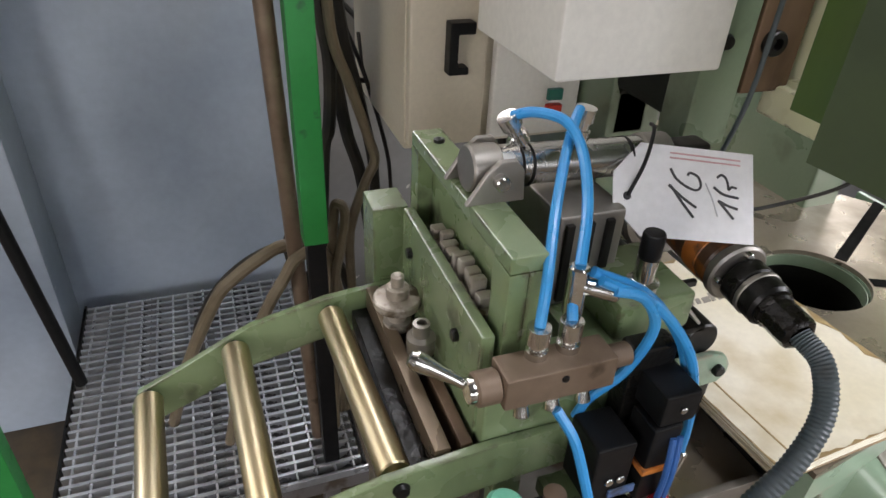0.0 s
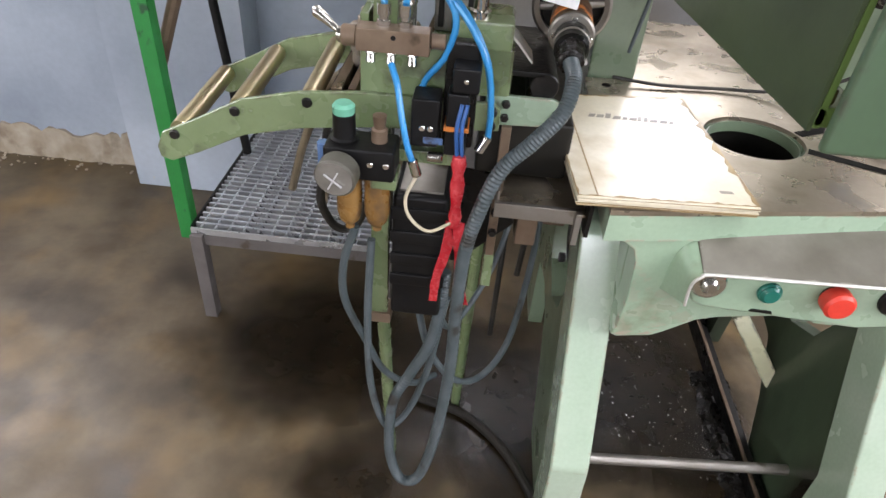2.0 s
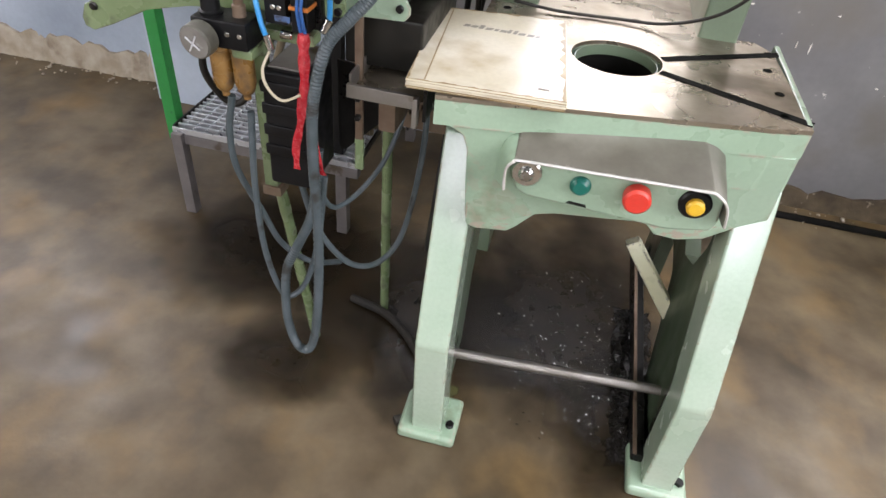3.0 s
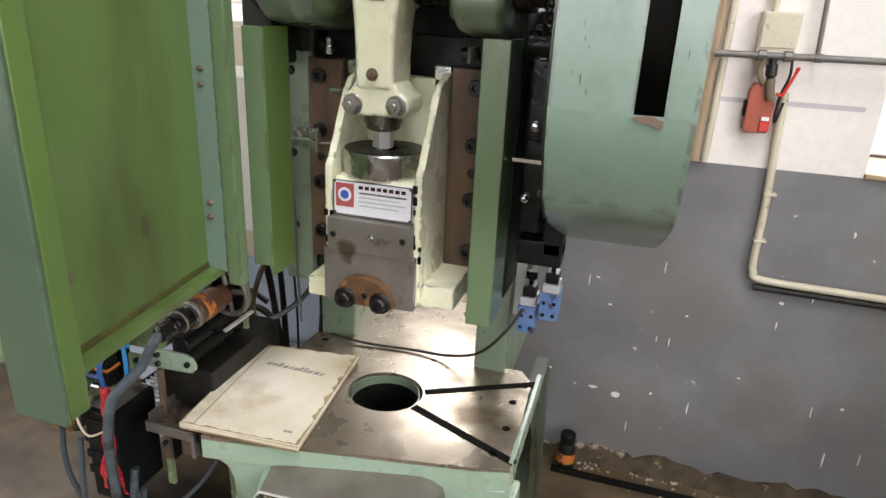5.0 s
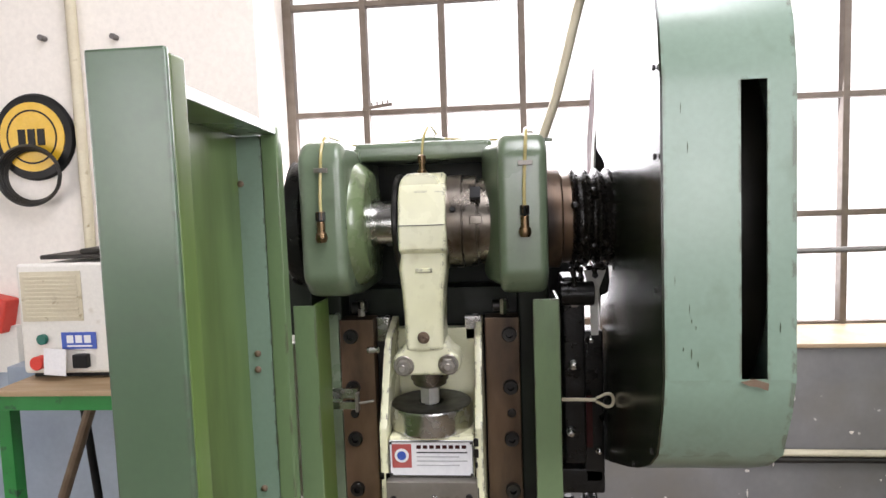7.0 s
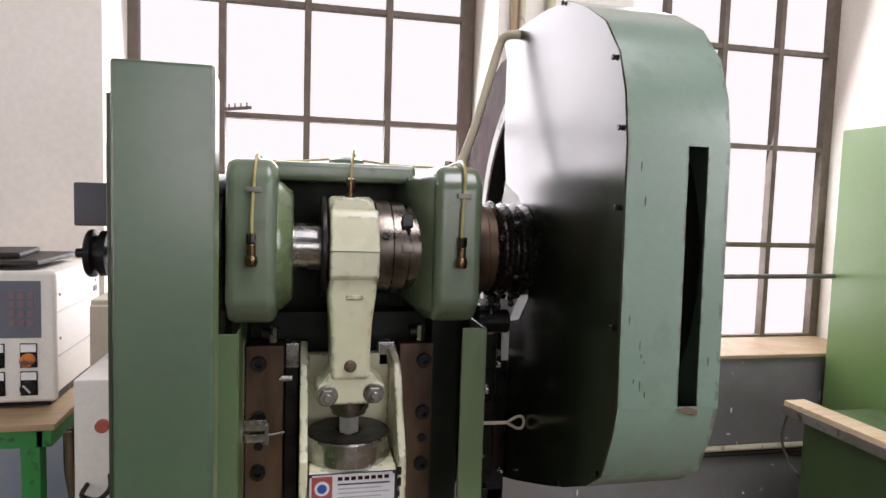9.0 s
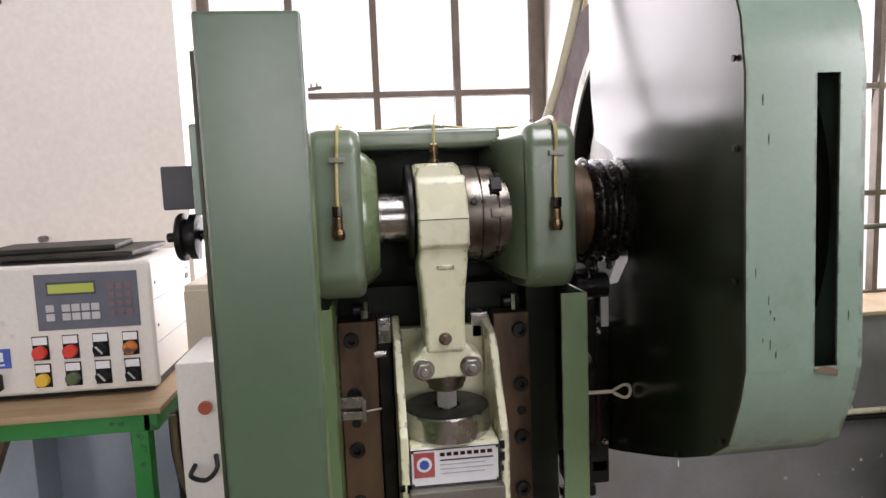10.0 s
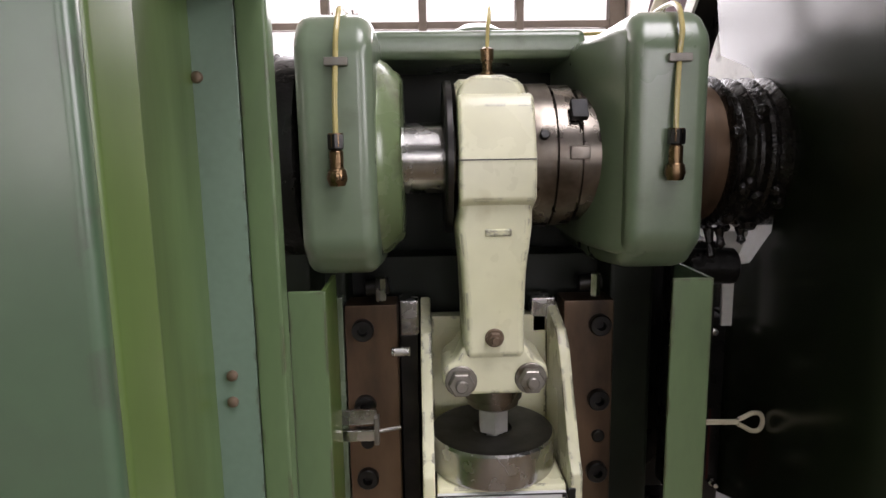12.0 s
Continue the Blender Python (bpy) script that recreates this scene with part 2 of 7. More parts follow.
STEEL_DULL = surface("dull_ground_steel", (0.33, 0.31, 0.28), (0.25, 0.23, 0.20), 12, (0.35, 0.5), metal=0.8, dirt=(0.12, 0.09, 0.06), dirt_scale=16, dirt_at=0.6)
NUT_STEEL_OLD = surface("pale_oil_stained_steel", (0.52, 0.48, 0.42), (0.36, 0.31, 0.25), 30, (0.35, 0.5), metal=0.5, dirt=(0.09, 0.065, 0.04), dirt_scale=45, dirt_at=0.5, soft=0.12)
STEEL_DARK = surface("blackened_steel", (0.03, 0.03, 0.03), (0.055, 0.052, 0.05), 25, (0.3, 0.45), metal=0.9)
NUT_STEEL = surface("pale_worn_nut_steel", (0.68, 0.67, 0.63), (0.58, 0.56, 0.52), 40, (0.42, 0.55), metal=0.55)
RAIL = surface("brown_oiled_steel", (0.115, 0.068, 0.04), (0.21, 0.135, 0.082), 11, (0.28, 0.45), metal=0.4, dirt=(0.018, 0.011, 0.007), dirt_scale=10, dirt_at=0.44, soft=0.22, stretch=(1, 1, 0.4))
STEEL_BUSH = surface("oily_ground_steel", (0.25, 0.225, 0.195), (0.17, 0.145, 0.12), 14, (0.2, 0.36), metal=1.0, bump=0.03, dirt=(0.06, 0.045, 0.03), dirt_scale=13, dirt_at=0.52, soft=0.2)
CLAMP_RUST = surface("rust_brown_clamp", (0.20, 0.10, 0.045), (0.11, 0.06, 0.03), 40, (0.4, 0.55), metal=0.4, dirt=(0.36, 0.20, 0.08), dirt_scale=50, dirt_at=0.56, soft=0.1)
MOTOR_BROWN = surface("oily_brown_motor_paint", (0.10, 0.045, 0.02), (0.045, 0.024, 0.013), 24, (0.25, 0.45), dirt=(0.30, 0.105, 0.022), dirt_scale=38, dirt_at=0.58, soft=0.08, bump=0.1)
RUST = surface("rusty_brown_steel", (0.155, 0.105, 0.07), (0.225, 0.165, 0.115), 18, (0.4, 0.6), metal=0.4, dirt=(0.05, 0.035, 0.02), dirt_scale=40, soft=0.2)
BAR_TAN = surface("tan_oiled_flat_bar", (0.20, 0.15, 0.10), (0.13, 0.095, 0.06), 14, (0.25, 0.4), metal=0.5, dirt=(0.05, 0.035, 0.02), dirt_scale=22, dirt_at=0.55, soft=0.2, stretch=(1, 0.4, 1))
TABLE = surface("worn_machined_bed", (0.36, 0.31, 0.235), (0.26, 0.22, 0.155), 7, (0.2, 0.4), metal=0.7, dirt=(0.10, 0.075, 0.04), dirt_scale=8, dirt_at=0.52, dirt_rough=0.35, soft=0.22)
BRASS = surface("worn_brass_roller", (0.55, 0.46, 0.28), (0.62, 0.54, 0.37), 20, (0.28, 0.42), metal=1.0, bump=0.0, stretch=(3, 0.5, 3), dirt=(0.25, 0.19, 0.10), dirt_scale=9, dirt_at=0.56, soft=0.2)
BRASS_FIT = surface("brown_brass_fitting", (0.24, 0.155, 0.085), (0.14, 0.09, 0.05), 40, (0.22, 0.38), metal=1.0)
CHROME = surface("nickel_plating", (0.7, 0.69, 0.66), (0.6, 0.59, 0.55), 40, (0.12, 0.25), metal=1.0)
HOOD = surface("worn_hood_sheet", (0.125, 0.115, 0.088), (0.20, 0.19, 0.155), 9, (0.38, 0.55), metal=0.3, dirt=(0.30, 0.235, 0.075), dirt_scale=6, dirt_at=0.60, soft=0.06, wear=(0.5, 0.47, 0.4))
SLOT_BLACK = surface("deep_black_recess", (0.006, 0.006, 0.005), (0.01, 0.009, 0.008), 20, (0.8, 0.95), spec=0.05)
# Cabinet green darkened to stand for its shaded part.
GREEN_SHADED = surface("dark_green_for_cabinet_shade", (0.045, 0.085, 0.028), (0.06, 0.105, 0.036), 3, (0.4, 0.55))
GREEN_OUTER = surface("dull_dark_olive", (0.035, 0.055, 0.02), (0.05, 0.072, 0.028), 4, (0.35, 0.5), dirt=(0.02, 0.03, 0.012), dirt_scale=7, dirt_at=0.52, soft=0.25)
PAPER = surface("oil_stained_paper", (0.72, 0.67, 0.54), (0.62, 0.56, 0.40), 6, (0.3, 0.5), dirt=(0.42, 0.33, 0.17), dirt_scale=8, dirt_at=0.56, soft=0.2, coat=0.5)
PAPER_BROWN = surface("oil_soaked_paper_edge", (0.36, 0.26, 0.12), (0.22, 0.145, 0.06), 22, (0.35, 0.5))
WHITE_CARD = surface("white_card", (0.80, 0.80, 0.80), (0.77, 0.77, 0.78), 12, (0.5, 0.6), bump=0.01)
INK = surface("dark_ink", (0.03, 0.03, 0.035), (0.05, 0.05, 0.05), 30, (0.5, 0.6), bump=0)
PINK_INK = surface("faded_red_ink", (0.62, 0.36, 0.36), (0.66, 0.42, 0.42), 30, (0.5, 0.6), bump=0)
RED_INK = surface("red_print", (0.42, 0.08, 0.07), (0.46, 0.1, 0.09), 30, (0.5, 0.6), bump=0)
BLUE_INK = surface("blue_print", (0.04, 0.09, 0.4), (0.05, 0.11, 0.45), 30, (0.5, 0.6), bump=0)
HOSE_BLUE = surface("blue_air_tube", (0.022, 0.25, 0.58), (0.04, 0.31, 0.65), 20, (0.25, 0.4), bump=0.0, spec=0.6)
CABLE_BLUE = surface("blue_cable", (0.02, 0.09, 0.28), (0.03, 0.11, 0.33), 20, (0.4, 0.5))
HOSE_GREY = surface("grey_conduit_hose", (0.055, 0.075, 0.08), (0.085, 0.105, 0.115), 30, (0.35, 0.5), dirt=(0.03, 0.03, 0.027), dirt_scale=20, dirt_at=0.6)
HOSE_DARK = surface("dark_rubber_hose", (0.013, 0.013, 0.012), (0.035, 0.03, 0.023), 16, (0.45, 0.6), spec=0.3)
HOSE_OLIVE = surface("olive_hose", (0.13, 0.10, 0.06), (0.20, 0.16, 0.10), 16, (0.4, 0.6))
CLEAR_TUBE = surface("yellowed_oil_tube", (0.48, 0.40, 0.14), (0.55, 0.46, 0.2), 30, (0.2, 0.3), spec=0.7, bump=0)
AMBER = surface("amber_filter_bowl", (0.20, 0.105, 0.028), (0.27, 0.15, 0.042), 30, (0.2, 0.35), dirt=(0.07, 0.04, 0.02), dirt_scale=40, dirt_at=0.5, soft=0.2, spec=0.7)
RED_TAPE = surface("red_insulating_tape", (0.42, 0.012, 0.022), (0.60, 0.05, 0.06), 60, (0.18, 0.35), bump=0.35, grain=60)
RED = surface("red_plastic", (0.62, 0.035, 0.02), (0.66, 0.05, 0.03), 30, (0.35, 0.45), bump=0.01)
YELLOW = surface("yellow_plastic", (0.70, 0.42, 0.02), (0.74, 0.46, 0.04), 30, (0.35, 0.45), bump=0.01)
GREEN_BUTTON = surface("dark_green_plastic", (0.0, 0.12, 0.09), (0.01, 0.14, 0.1), 30, (0.3, 0.4), bump=0.01)
TEAL = surface("teal_cap", (0.12, 0.42, 0.28), (0.16, 0.46, 0.32), 40, (0.4, 0.5), dirt=(0.05, 0.1, 0.06), dirt_scale=60)
ORANGE = surface("orange_paint", (0.62, 0.20, 0.03), (0.52, 0.15, 0.03), 30, (0.4, 0.6), dirt=(0.1, 0.05, 0.03), dirt_scale=40, dirt_at=0.5)
BLUE_BODY = surface("blue_valve_casting", (0.085, 0.17, 0.36), (0.13, 0.23, 0.42), 25, (0.35, 0.5), dirt=(0.04, 0.05, 0.08), dirt_scale=40, dirt_at=0.56)
WHITE_BOX = surface("off_white_enclosure", (0.74, 0.72, 0.66), (0.70, 0.68, 0.62), 4, (0.4, 0.5), bump=0.02, dirt=(0.45, 0.40, 0.30), dirt_scale=9, dirt_at=0.7)
CREAM_BOX = surface("cream_switch_cabinet", (0.60, 0.54, 0.42), (0.55, 0.49, 0.38), 4, (0.4, 0.5), bump=0.02, dirt=(0.35, 0.29, 0.2), dirt_scale=9, dirt_at=0.66)
GREY_PANEL = surface("grey_keypad", (0.10, 0.11, 0.14), (0.12, 0.13, 0.16), 20, (0.4, 0.5), bump=0)
KEY_GREY = surface("pale_key", (0.45, 0.45, 0.46), (0.5, 0.5, 0.5), 20, (0.4, 0.5), bump=0)
KEY_DIM = surface("dim_reddish_key", (0.16, 0.11, 0.12), (0.19, 0.13, 0.14), 20, (0.4, 0.5), bump=0)
GREEN_DULL = surface("dull_green_plastic", (0.07, 0.10, 0.05), (0.09, 0.12, 0.06), 30, (0.3, 0.4), bump=0.01)
DISPLAY = surface("olive_display", (0.42, 0.50, 0.08), (0.45, 0.53, 0.1), 20, (0.3, 0.4), bump=0)
WOOD = surface("scratched_wood", (0.34, 0.23, 0.12), (0.42, 0.30, 0.18), 6, (0.5, 0.7), stretch=(1, 8, 8))
WOOD_PALE = surface("pale_splintered_wood", (0.48, 0.36, 0.22), (0.58, 0.46, 0.31), 8, (0.5, 0.7), stretch=(1, 8, 8))
MESH_STEEL = surface("galvanised_grating", (0.74, 0.76, 0.78), (0.58, 0.60, 0.63), 12, (0.22, 0.4), metal=0.7, dirt=(0.10, 0.09, 0.08), dirt_scale=7, dirt_at=0.64, soft=0.2, piece=0.5)
FRAME_GREY = surface("grey_painted_angle_iron", (0.11, 0.10, 0.095), (0.15, 0.135, 0.13), 12, (0.4, 0.6), dirt=(0.06, 0.045, 0.03), dirt_scale=20)
CAM_GREY = surface("dark_grey_plastic", (0.045, 0.048, 0.055), (0.06, 0.063, 0.07), 12, (0.4, 0.55))
GAUGE_GREY = surface("dusty_olive_gauge_case", (0.075, 0.072, 0.055), (0.11, 0.105, 0.085), 25, (0.3, 0.5), dirt=(0.03, 0.027, 0.02), dirt_scale=30, dirt_at=0.56, soft=0.2)
INK_FADED = surface("faded_grey_print", (0.22, 0.20, 0.17), (0.30, 0.27, 0.22), 60, (0.5, 0.6), bump=0)
SASH = surface("brown_steel_sash", (0.10, 0.075, 0.055), (0.14, 0.11, 0.085), 20, (0.5, 0.65))
PIPE_CREAM = surface("cream_painted_pipe", (0.62, 0.57, 0.42), (0.56, 0.5, 0.36), 12, (0.4, 0.5), dirt=(0.3, 0.24, 0.14), dirt_scale=30)
PIPE_GREY = surface("grey_steel_pipe", (0.16, 0.15, 0.14), (0.2, 0.19, 0.17), 20, (0.4, 0.6), metal=0.5)
STONE_SILL = surface("brown_sill", (0.36, 0.25, 0.14), (0.42, 0.31, 0.2), 8, (0.5, 0.7))
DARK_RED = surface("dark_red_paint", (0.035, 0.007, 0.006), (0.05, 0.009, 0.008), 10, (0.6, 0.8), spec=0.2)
FLY_GREY = surface("pale_grey_paint", (0.55, 0.55, 0.5), (0.48, 0.48, 0.44), 6, (0.4, 0.6), dirt=(0.2, 0.19, 0.16), dirt_scale=14)
PLASTER_WHITE = surface("white_limewash", (0.84, 0.795, 0.73), (0.80, 0.755, 0.69), 2, (0.7, 0.85), bump=0.12, grain=60, dirt=(0.6, 0.52, 0.42), dirt_scale=5, dirt_at=0.69)
SEAM = surface("grey_lilac_filler", (0.50, 0.46, 0.47), (0.58, 0.54, 0.53), 9, (0.7, 0.9), bump=0.1)
PLASTER_GREY = surface("grey_dado_paint", (0.16, 0.155, 0.155), (0.24, 0.235, 0.23), 3, (0.42, 0.6), bump=0.15, grain=50, dirt=(0.6, 0.57, 0.52), dirt_scale=24, dirt_at=0.705, soft=0.02, spots=((0.165, 0.148, 0.12), 2.6, 0.52, 0.25))
PLASTER_BLUE = surface("blue_grey_dado_paint", (0.26, 0.31, 0.375), (0.46, 0.53, 0.61), 1.7, (0.34, 0.5), bump=0.15, grain=50, dirt=(0.50, 0.51, 0.50), dirt_scale=21, dirt_at=0.72, soft=0.03)
PLASTER_PALE = surface("pale_crumbling_plaster", (0.30, 0.25, 0.18), (0.44, 0.39, 0.31), 14, (0.8, 0.95), bump=0.9, grain=40, dirt=(0.14, 0.10, 0.06), dirt_scale=11, dirt_at=0.56, soft=0.2)
PLASTER_BROKEN = surface("crumbling_plaster", (0.045, 0.031, 0.016), (0.10, 0.072, 0.04), 14, (0.8, 0.95), bump=0.9, grain=40, dirt=(0.34, 0.29, 0.21), dirt_scale=19, dirt_at=0.60, soft=0.08)
GRIME = surface("brown_oily_grime", (0.05, 0.045, 0.012), (0.085, 0.085, 0.022), 25, (0.4, 0.6), bump=0.3)
# Unseen ceiling and hall walls, kept dark to cut the light they bounce.
CEILING = surface("dark_ceiling_low_bounce", (0.15, 0.145, 0.135), (0.11, 0.105, 0.1), 2, (0.8, 0.9))
HALL_GREY = surface("dark_hall_grey_low_bounce", (0.10, 0.095, 0.085), (0.14, 0.135, 0.12), 2, (0.6, 0.8), dirt=(0.06, 0.055, 0.045), dirt_scale=4, dirt_at=0.55, soft=0.3)
# Dark olive taken near black: the unlit side's shade is in the colour.
GREEN_SIDE_SHADED = surface("glossy_dark_olive_with_shade", (0.010, 0.014, 0.007), (0.014, 0.018, 0.009), 3, (0.19, 0.27), spec=0.55, bump=0.004)
GREASE = surface("black_grease", (0.005, 0.004, 0.003), (0.012, 0.010, 0.008), 30, (0.12, 0.4), bump=0.5, grain=50, spec=0.35)
OILY_TOP = surface("black_steel_oil_and_shade", (0.008, 0.0075, 0.006), (0.018, 0.016, 0.012), 16, (0.3, 0.5), bump=0.03, spec=0.3)
RED_BROWN = surface("worn_terracotta_paint", (0.43, 0.10, 0.05), (0.36, 0.08, 0.045), 20, (0.4, 0.6), dirt=(0.14, 0.05, 0.035), dirt_scale=30, dirt_at=0.58)
CONCRETE = surface("oil_stained_concrete", (0.075, 0.052, 0.026), (0.165, 0.125, 0.072), 5.0, (0.36, 0.58), bump=0.16, grain=70, dirt=(0.026, 0.017, 0.008), dirt_scale=3.4, dirt_at=0.44, dirt_rough=0.3, soft=0.3, spec=0.5, spots=((0.18, 0.115, 0.045), 4.6, 0.50, 0.26))
GAUGE_GLASS = surface("dusty_gauge_glass", (0.20, 0.19, 0.17), (0.13, 0.125, 0.11), 30, (0.15, 0.3), bump=0, coat=0.5)
OIL = surface("spilt_black_oil", (0.010, 0.007, 0.003), (0.028, 0.018, 0.008), 12, (0.22, 0.42), bump=0.02, spec=0.3)


def soak_edges(m):
    """Lets a stain thin out towards its rim, unevenly."""
    n, link = m.node_tree.nodes, m.node_tree.links.new
    co, mp, nz, ad, ln, rg = (n.new(k) for k in ("ShaderNodeTexCoord", "ShaderNodeMapping", "ShaderNodeTexNoise", "ShaderNodeVectorMath", "ShaderNodeVectorMath", "ShaderNodeMapRange"))
    mp.inputs["Location"].default_value, mp.inputs["Scale"].default_value = (-1.35, -1.35, 0), (2, 2, 0)
    link(co.outputs["Generated"], mp.inputs[0])
    link(co.outputs["Object"], nz.inputs["Vector"])
    nz.inputs["Scale"].default_value, nz.inputs["Detail"].default_value = 9, 6
    ad.operation, ln.operation = "MULTIPLY_ADD", "LENGTH"
    link(nz.outputs["Color"], ad.inputs[0])
    ad.inputs[1].default_value = (0.7, 0.7, 0)
    link(mp.outputs[0], ad.inputs[2])
    link(ad.outputs[0], ln.inputs[0])
    rg.inputs[1].default_value, rg.inputs[2].default_value, rg.inputs[3].default_value, rg.inputs[4].default_value = 0.3, 0.85, 0.9, 0.0
    link(ln.outputs["Value"], rg.inputs[0])
    link(rg.outputs[0], n["Principled BSDF"].inputs["Alpha"])


soak_edges(OIL)


def glow(name, colour, strength):
    m = bpy.data.materials.new(name)
    m.use_nodes = True
    nt = m.node_tree
    for x in list(nt.nodes):
        if x.type == "BSDF_PRINCIPLED":
            nt.nodes.remove(x)
    e = nt.nodes.new("ShaderNodeEmission")
    e.inputs[0].default_value, e.inputs[1].default_value = (*colour, 1), strength
    nt.links.new(e.outputs[0], nt.nodes["Material Output"].inputs[0])
    return m


SKY_GLOW = glow("bright_overcast_sky", (1.0, 0.99, 0.98), 1.6)

# ---- room ----
WALL_Y = 1.24
SILL = 1.16
DADO = 1.15


def wall_run(name, x0, x1, y0, y1, z0, z1, material, label):
    return solo(name, box(B(), (x0, y0, z0), (x1, y1, z1), 0), material, label, "wall", "structure")


floor = solo("floor", box(B(), (-4.4, -6.2, -0.1), (3.6, 1.6, 0.0), 0), CONCRETE, "oil-stained brown concrete workshop floor", "floor", "structure")
# back wall: dado, piers between the windows, and the lintel above
wall_run("wall_north_dado_blue", -4.2, -0.52, WALL_Y, 1.6, 0, DADO, PLASTER_BLUE, "blue-grey painted plaster dado with scuffs")
wall_run("wall_north_dado_grey", -0.52, 3.6, WALL_Y + 0.002, 1.6, 0, DADO, PLASTER_GREY, "grey painted plaster dado with white chips")
wall_run("wall_north_pier_1", -2.15, -0.67, WALL_Y, 1.6, DADO, 4.8, PLASTER_WHITE, "white limewashed wall pier")
wall_run("wall_north_pier_2", 0.56, 1.06, WALL_Y, 1.6, DADO, 4.8, PLASTER_WHITE, "white limewashed pier between two windows")
wall_run("wall_north_pier_3", 2.2, 3.6, WALL_Y, 1.6, DADO, 4.8, PLASTER_WHITE, "white limewashed wall pier")
wall_run("wall_north_lintel_1", -0.67, 0.56, WALL_Y, 1.6, 3.0, 4.8, PLASTER_WHITE, "white limewashed lintel")
wall_run("wall_north_lintel_2", 1.06, 2.2, WALL_Y, 1.6, 3.0, 4.8, PLASTER_WHITE, "white limewashed lintel")
wall_run("wall_north_pier_4", -4.2, -3.35, WALL_Y, 1.6, DADO, 4.8, PLASTER_WHITE, "white limewashed wall pier")
wall_run("wall_north_lintel_3", -3.35, -2.15, WALL_Y, 1.6, 3.0, 4.8, PLASTER_WHITE, "white limewashed lintel")
# Closing walls out of view, dark so that they throw back little light.
wall_run("wall_west_1", -4.4, -4.2, -6.2, -3.3, 0, 4.8, HALL_GREY, "unseen grey side wall, dark to cut bounced light")
wall_run("wall_west_2", -4.4, -4.2, -1.7, 1.6, 0, 4.8, HALL_GREY, "unseen grey side wall, dark to cut bounced light")
wall_run("wall_west_3", -4.4, -4.2, -3.3, -1.7, 0, 1.05, HALL_GREY, "unseen dark grey side wall under a window")
wall_run("wall_west_4", -4.4, -4.2, -3.3, -1.7, 2.75, 4.8, HALL_GREY, "unseen dark grey side wall over a window")
wall_run("wall_east_1", 3.4, 3.6, -6.2, -3.15, 0, 4.8, HALL_GREY, "unseen grey side wall, dark to cut bounced light")
wall_run("wall_east_2", 3.4, 3.6, -0.65, 1.24, 0, 4.8, HALL_GREY, "unseen grey side wall, dark to cut bounced light")
wall_run("wall_east_3", 3.4, 3.6, -3.15, -0.65, 0, 1.6, HALL_GREY, "unseen dark grey side wall under a window")
wall_run("wall_east_4", 3.4, 3.6, -3.15, -0.65, 3.5, 4.8, HALL_GREY, "unseen dark grey side wall over a window")
wall_run("wall_south_top", -4.2, 3.6, -6.2, -6.0, 3.3, 4.8, HALL_GREY, "unseen grey wall across the hall, dark to cut bounced light")
for _i, (_a, _b) in enumerate(((-4.2, -3.65), (-2.75, -1.3), (-0.5, 0.2), (1.0, 1.7), (2.5, 3.6))):
    wall_run("wall_south_pier_%d" % (_i + 1), _a, _b, -6.2, -6.0, 0, 3.3, HALL_GREY, "unseen dark grey pier between windows across the hall")
wall_run("wall_south_low", -4.2, 3.6, -6.19, -6.01, 0, 1.3, HALL_GREY, "unseen dark grey wall under the windows across the hall")
_cl = B()
for _lo, _hi in (((-4.4, -6.2), (0.2, 1.6)), ((1.6, -6.2), (3.6, 1.6)), ((0.2, -6.2), (1.6, -2.5)), ((0.2, -0.1), (1.6, 1.6))):
    box(_cl, (*_lo, 4.8), (*_hi, 4.9), 0)
ceiling = solo("ceiling", _cl, CEILING, "unseen dark grey workshop ceiling with an added roof light", "ceiling", "structure")
backdrop = solo("backdrop", box(B(), (-6, 3.2, 0.2), (8, 3.25, 6), 0), SKY_GLOW, "blank bright overcast sky outside the windows", "sky", "structure")


def steel_window(name, xs, zs, y=1.55):
    w = thing(name, (xs[0], y, zs[0]), "brown steel-framed factory window with small panes, blank bright outside", "window", "", "structure")
    for i, x in enumerate(xs):
        r = 0.024 if i in (0, len(xs) - 1) else 0.012
        part("window_frame" if r > 0.02 else "glazing_bar", box(B(), (x - r, y - 0.02, zs[0] - 0.02), (x + r, y + 0.02, zs[-1]), 0.003), SASH, w)
    for i, z in enumerate(zs):
        r = 0.02 if i in (0, len(zs) - 1) else 0.011
        part("window_frame" if r > 0.015 else "glazing_bar", box(B(), (xs[0] - 0.02, y - 0.016, z - r), (xs[-1] + 0.02, y + 0.016, z + r), 0.003), SASH, w)
    return w


window_1 = steel_window("window_1", (-0.66, -0.362, -0.066, 0.231, 0.53), (1.18, 1.595, 2.005, 2.41, 2.82))
# Unseen window, added as the opening for the lamp at the left.
window_3 = steel_window("window_3", (-3.31, -3.03, -2.75, -2.47, -2.19), (1.18, 1.595, 2.0, 2.40, 2.82))
window_2 = steel_window("window_2", (1.105, 1.375, 1.645, 1.918, 2.182), (1.155, 1.572, 1.995, 2.405, 2.82))
solo("window_sill_1", box(B(), (-0.67, WALL_Y - 0.01, DADO), (0.56, 1.6, SILL + 0.005), 0.004), STONE_SILL, "worn brown window sill", "sill", "structure")
solo("window_sill_3", box(B(), (-3.35, WALL_Y - 0.015, DADO), (-2.15, 1.6, SILL + 0.005), 0.004), STONE_SILL, "worn brown window sill", "sill", "structure")
solo("window_sill_2", box(B(), (1.06, WALL_Y - 0.015, DADO), (2.2, 1.6, SILL + 0.005), 0.004), STONE_SILL, "worn brown window sill", "sill", "structure")

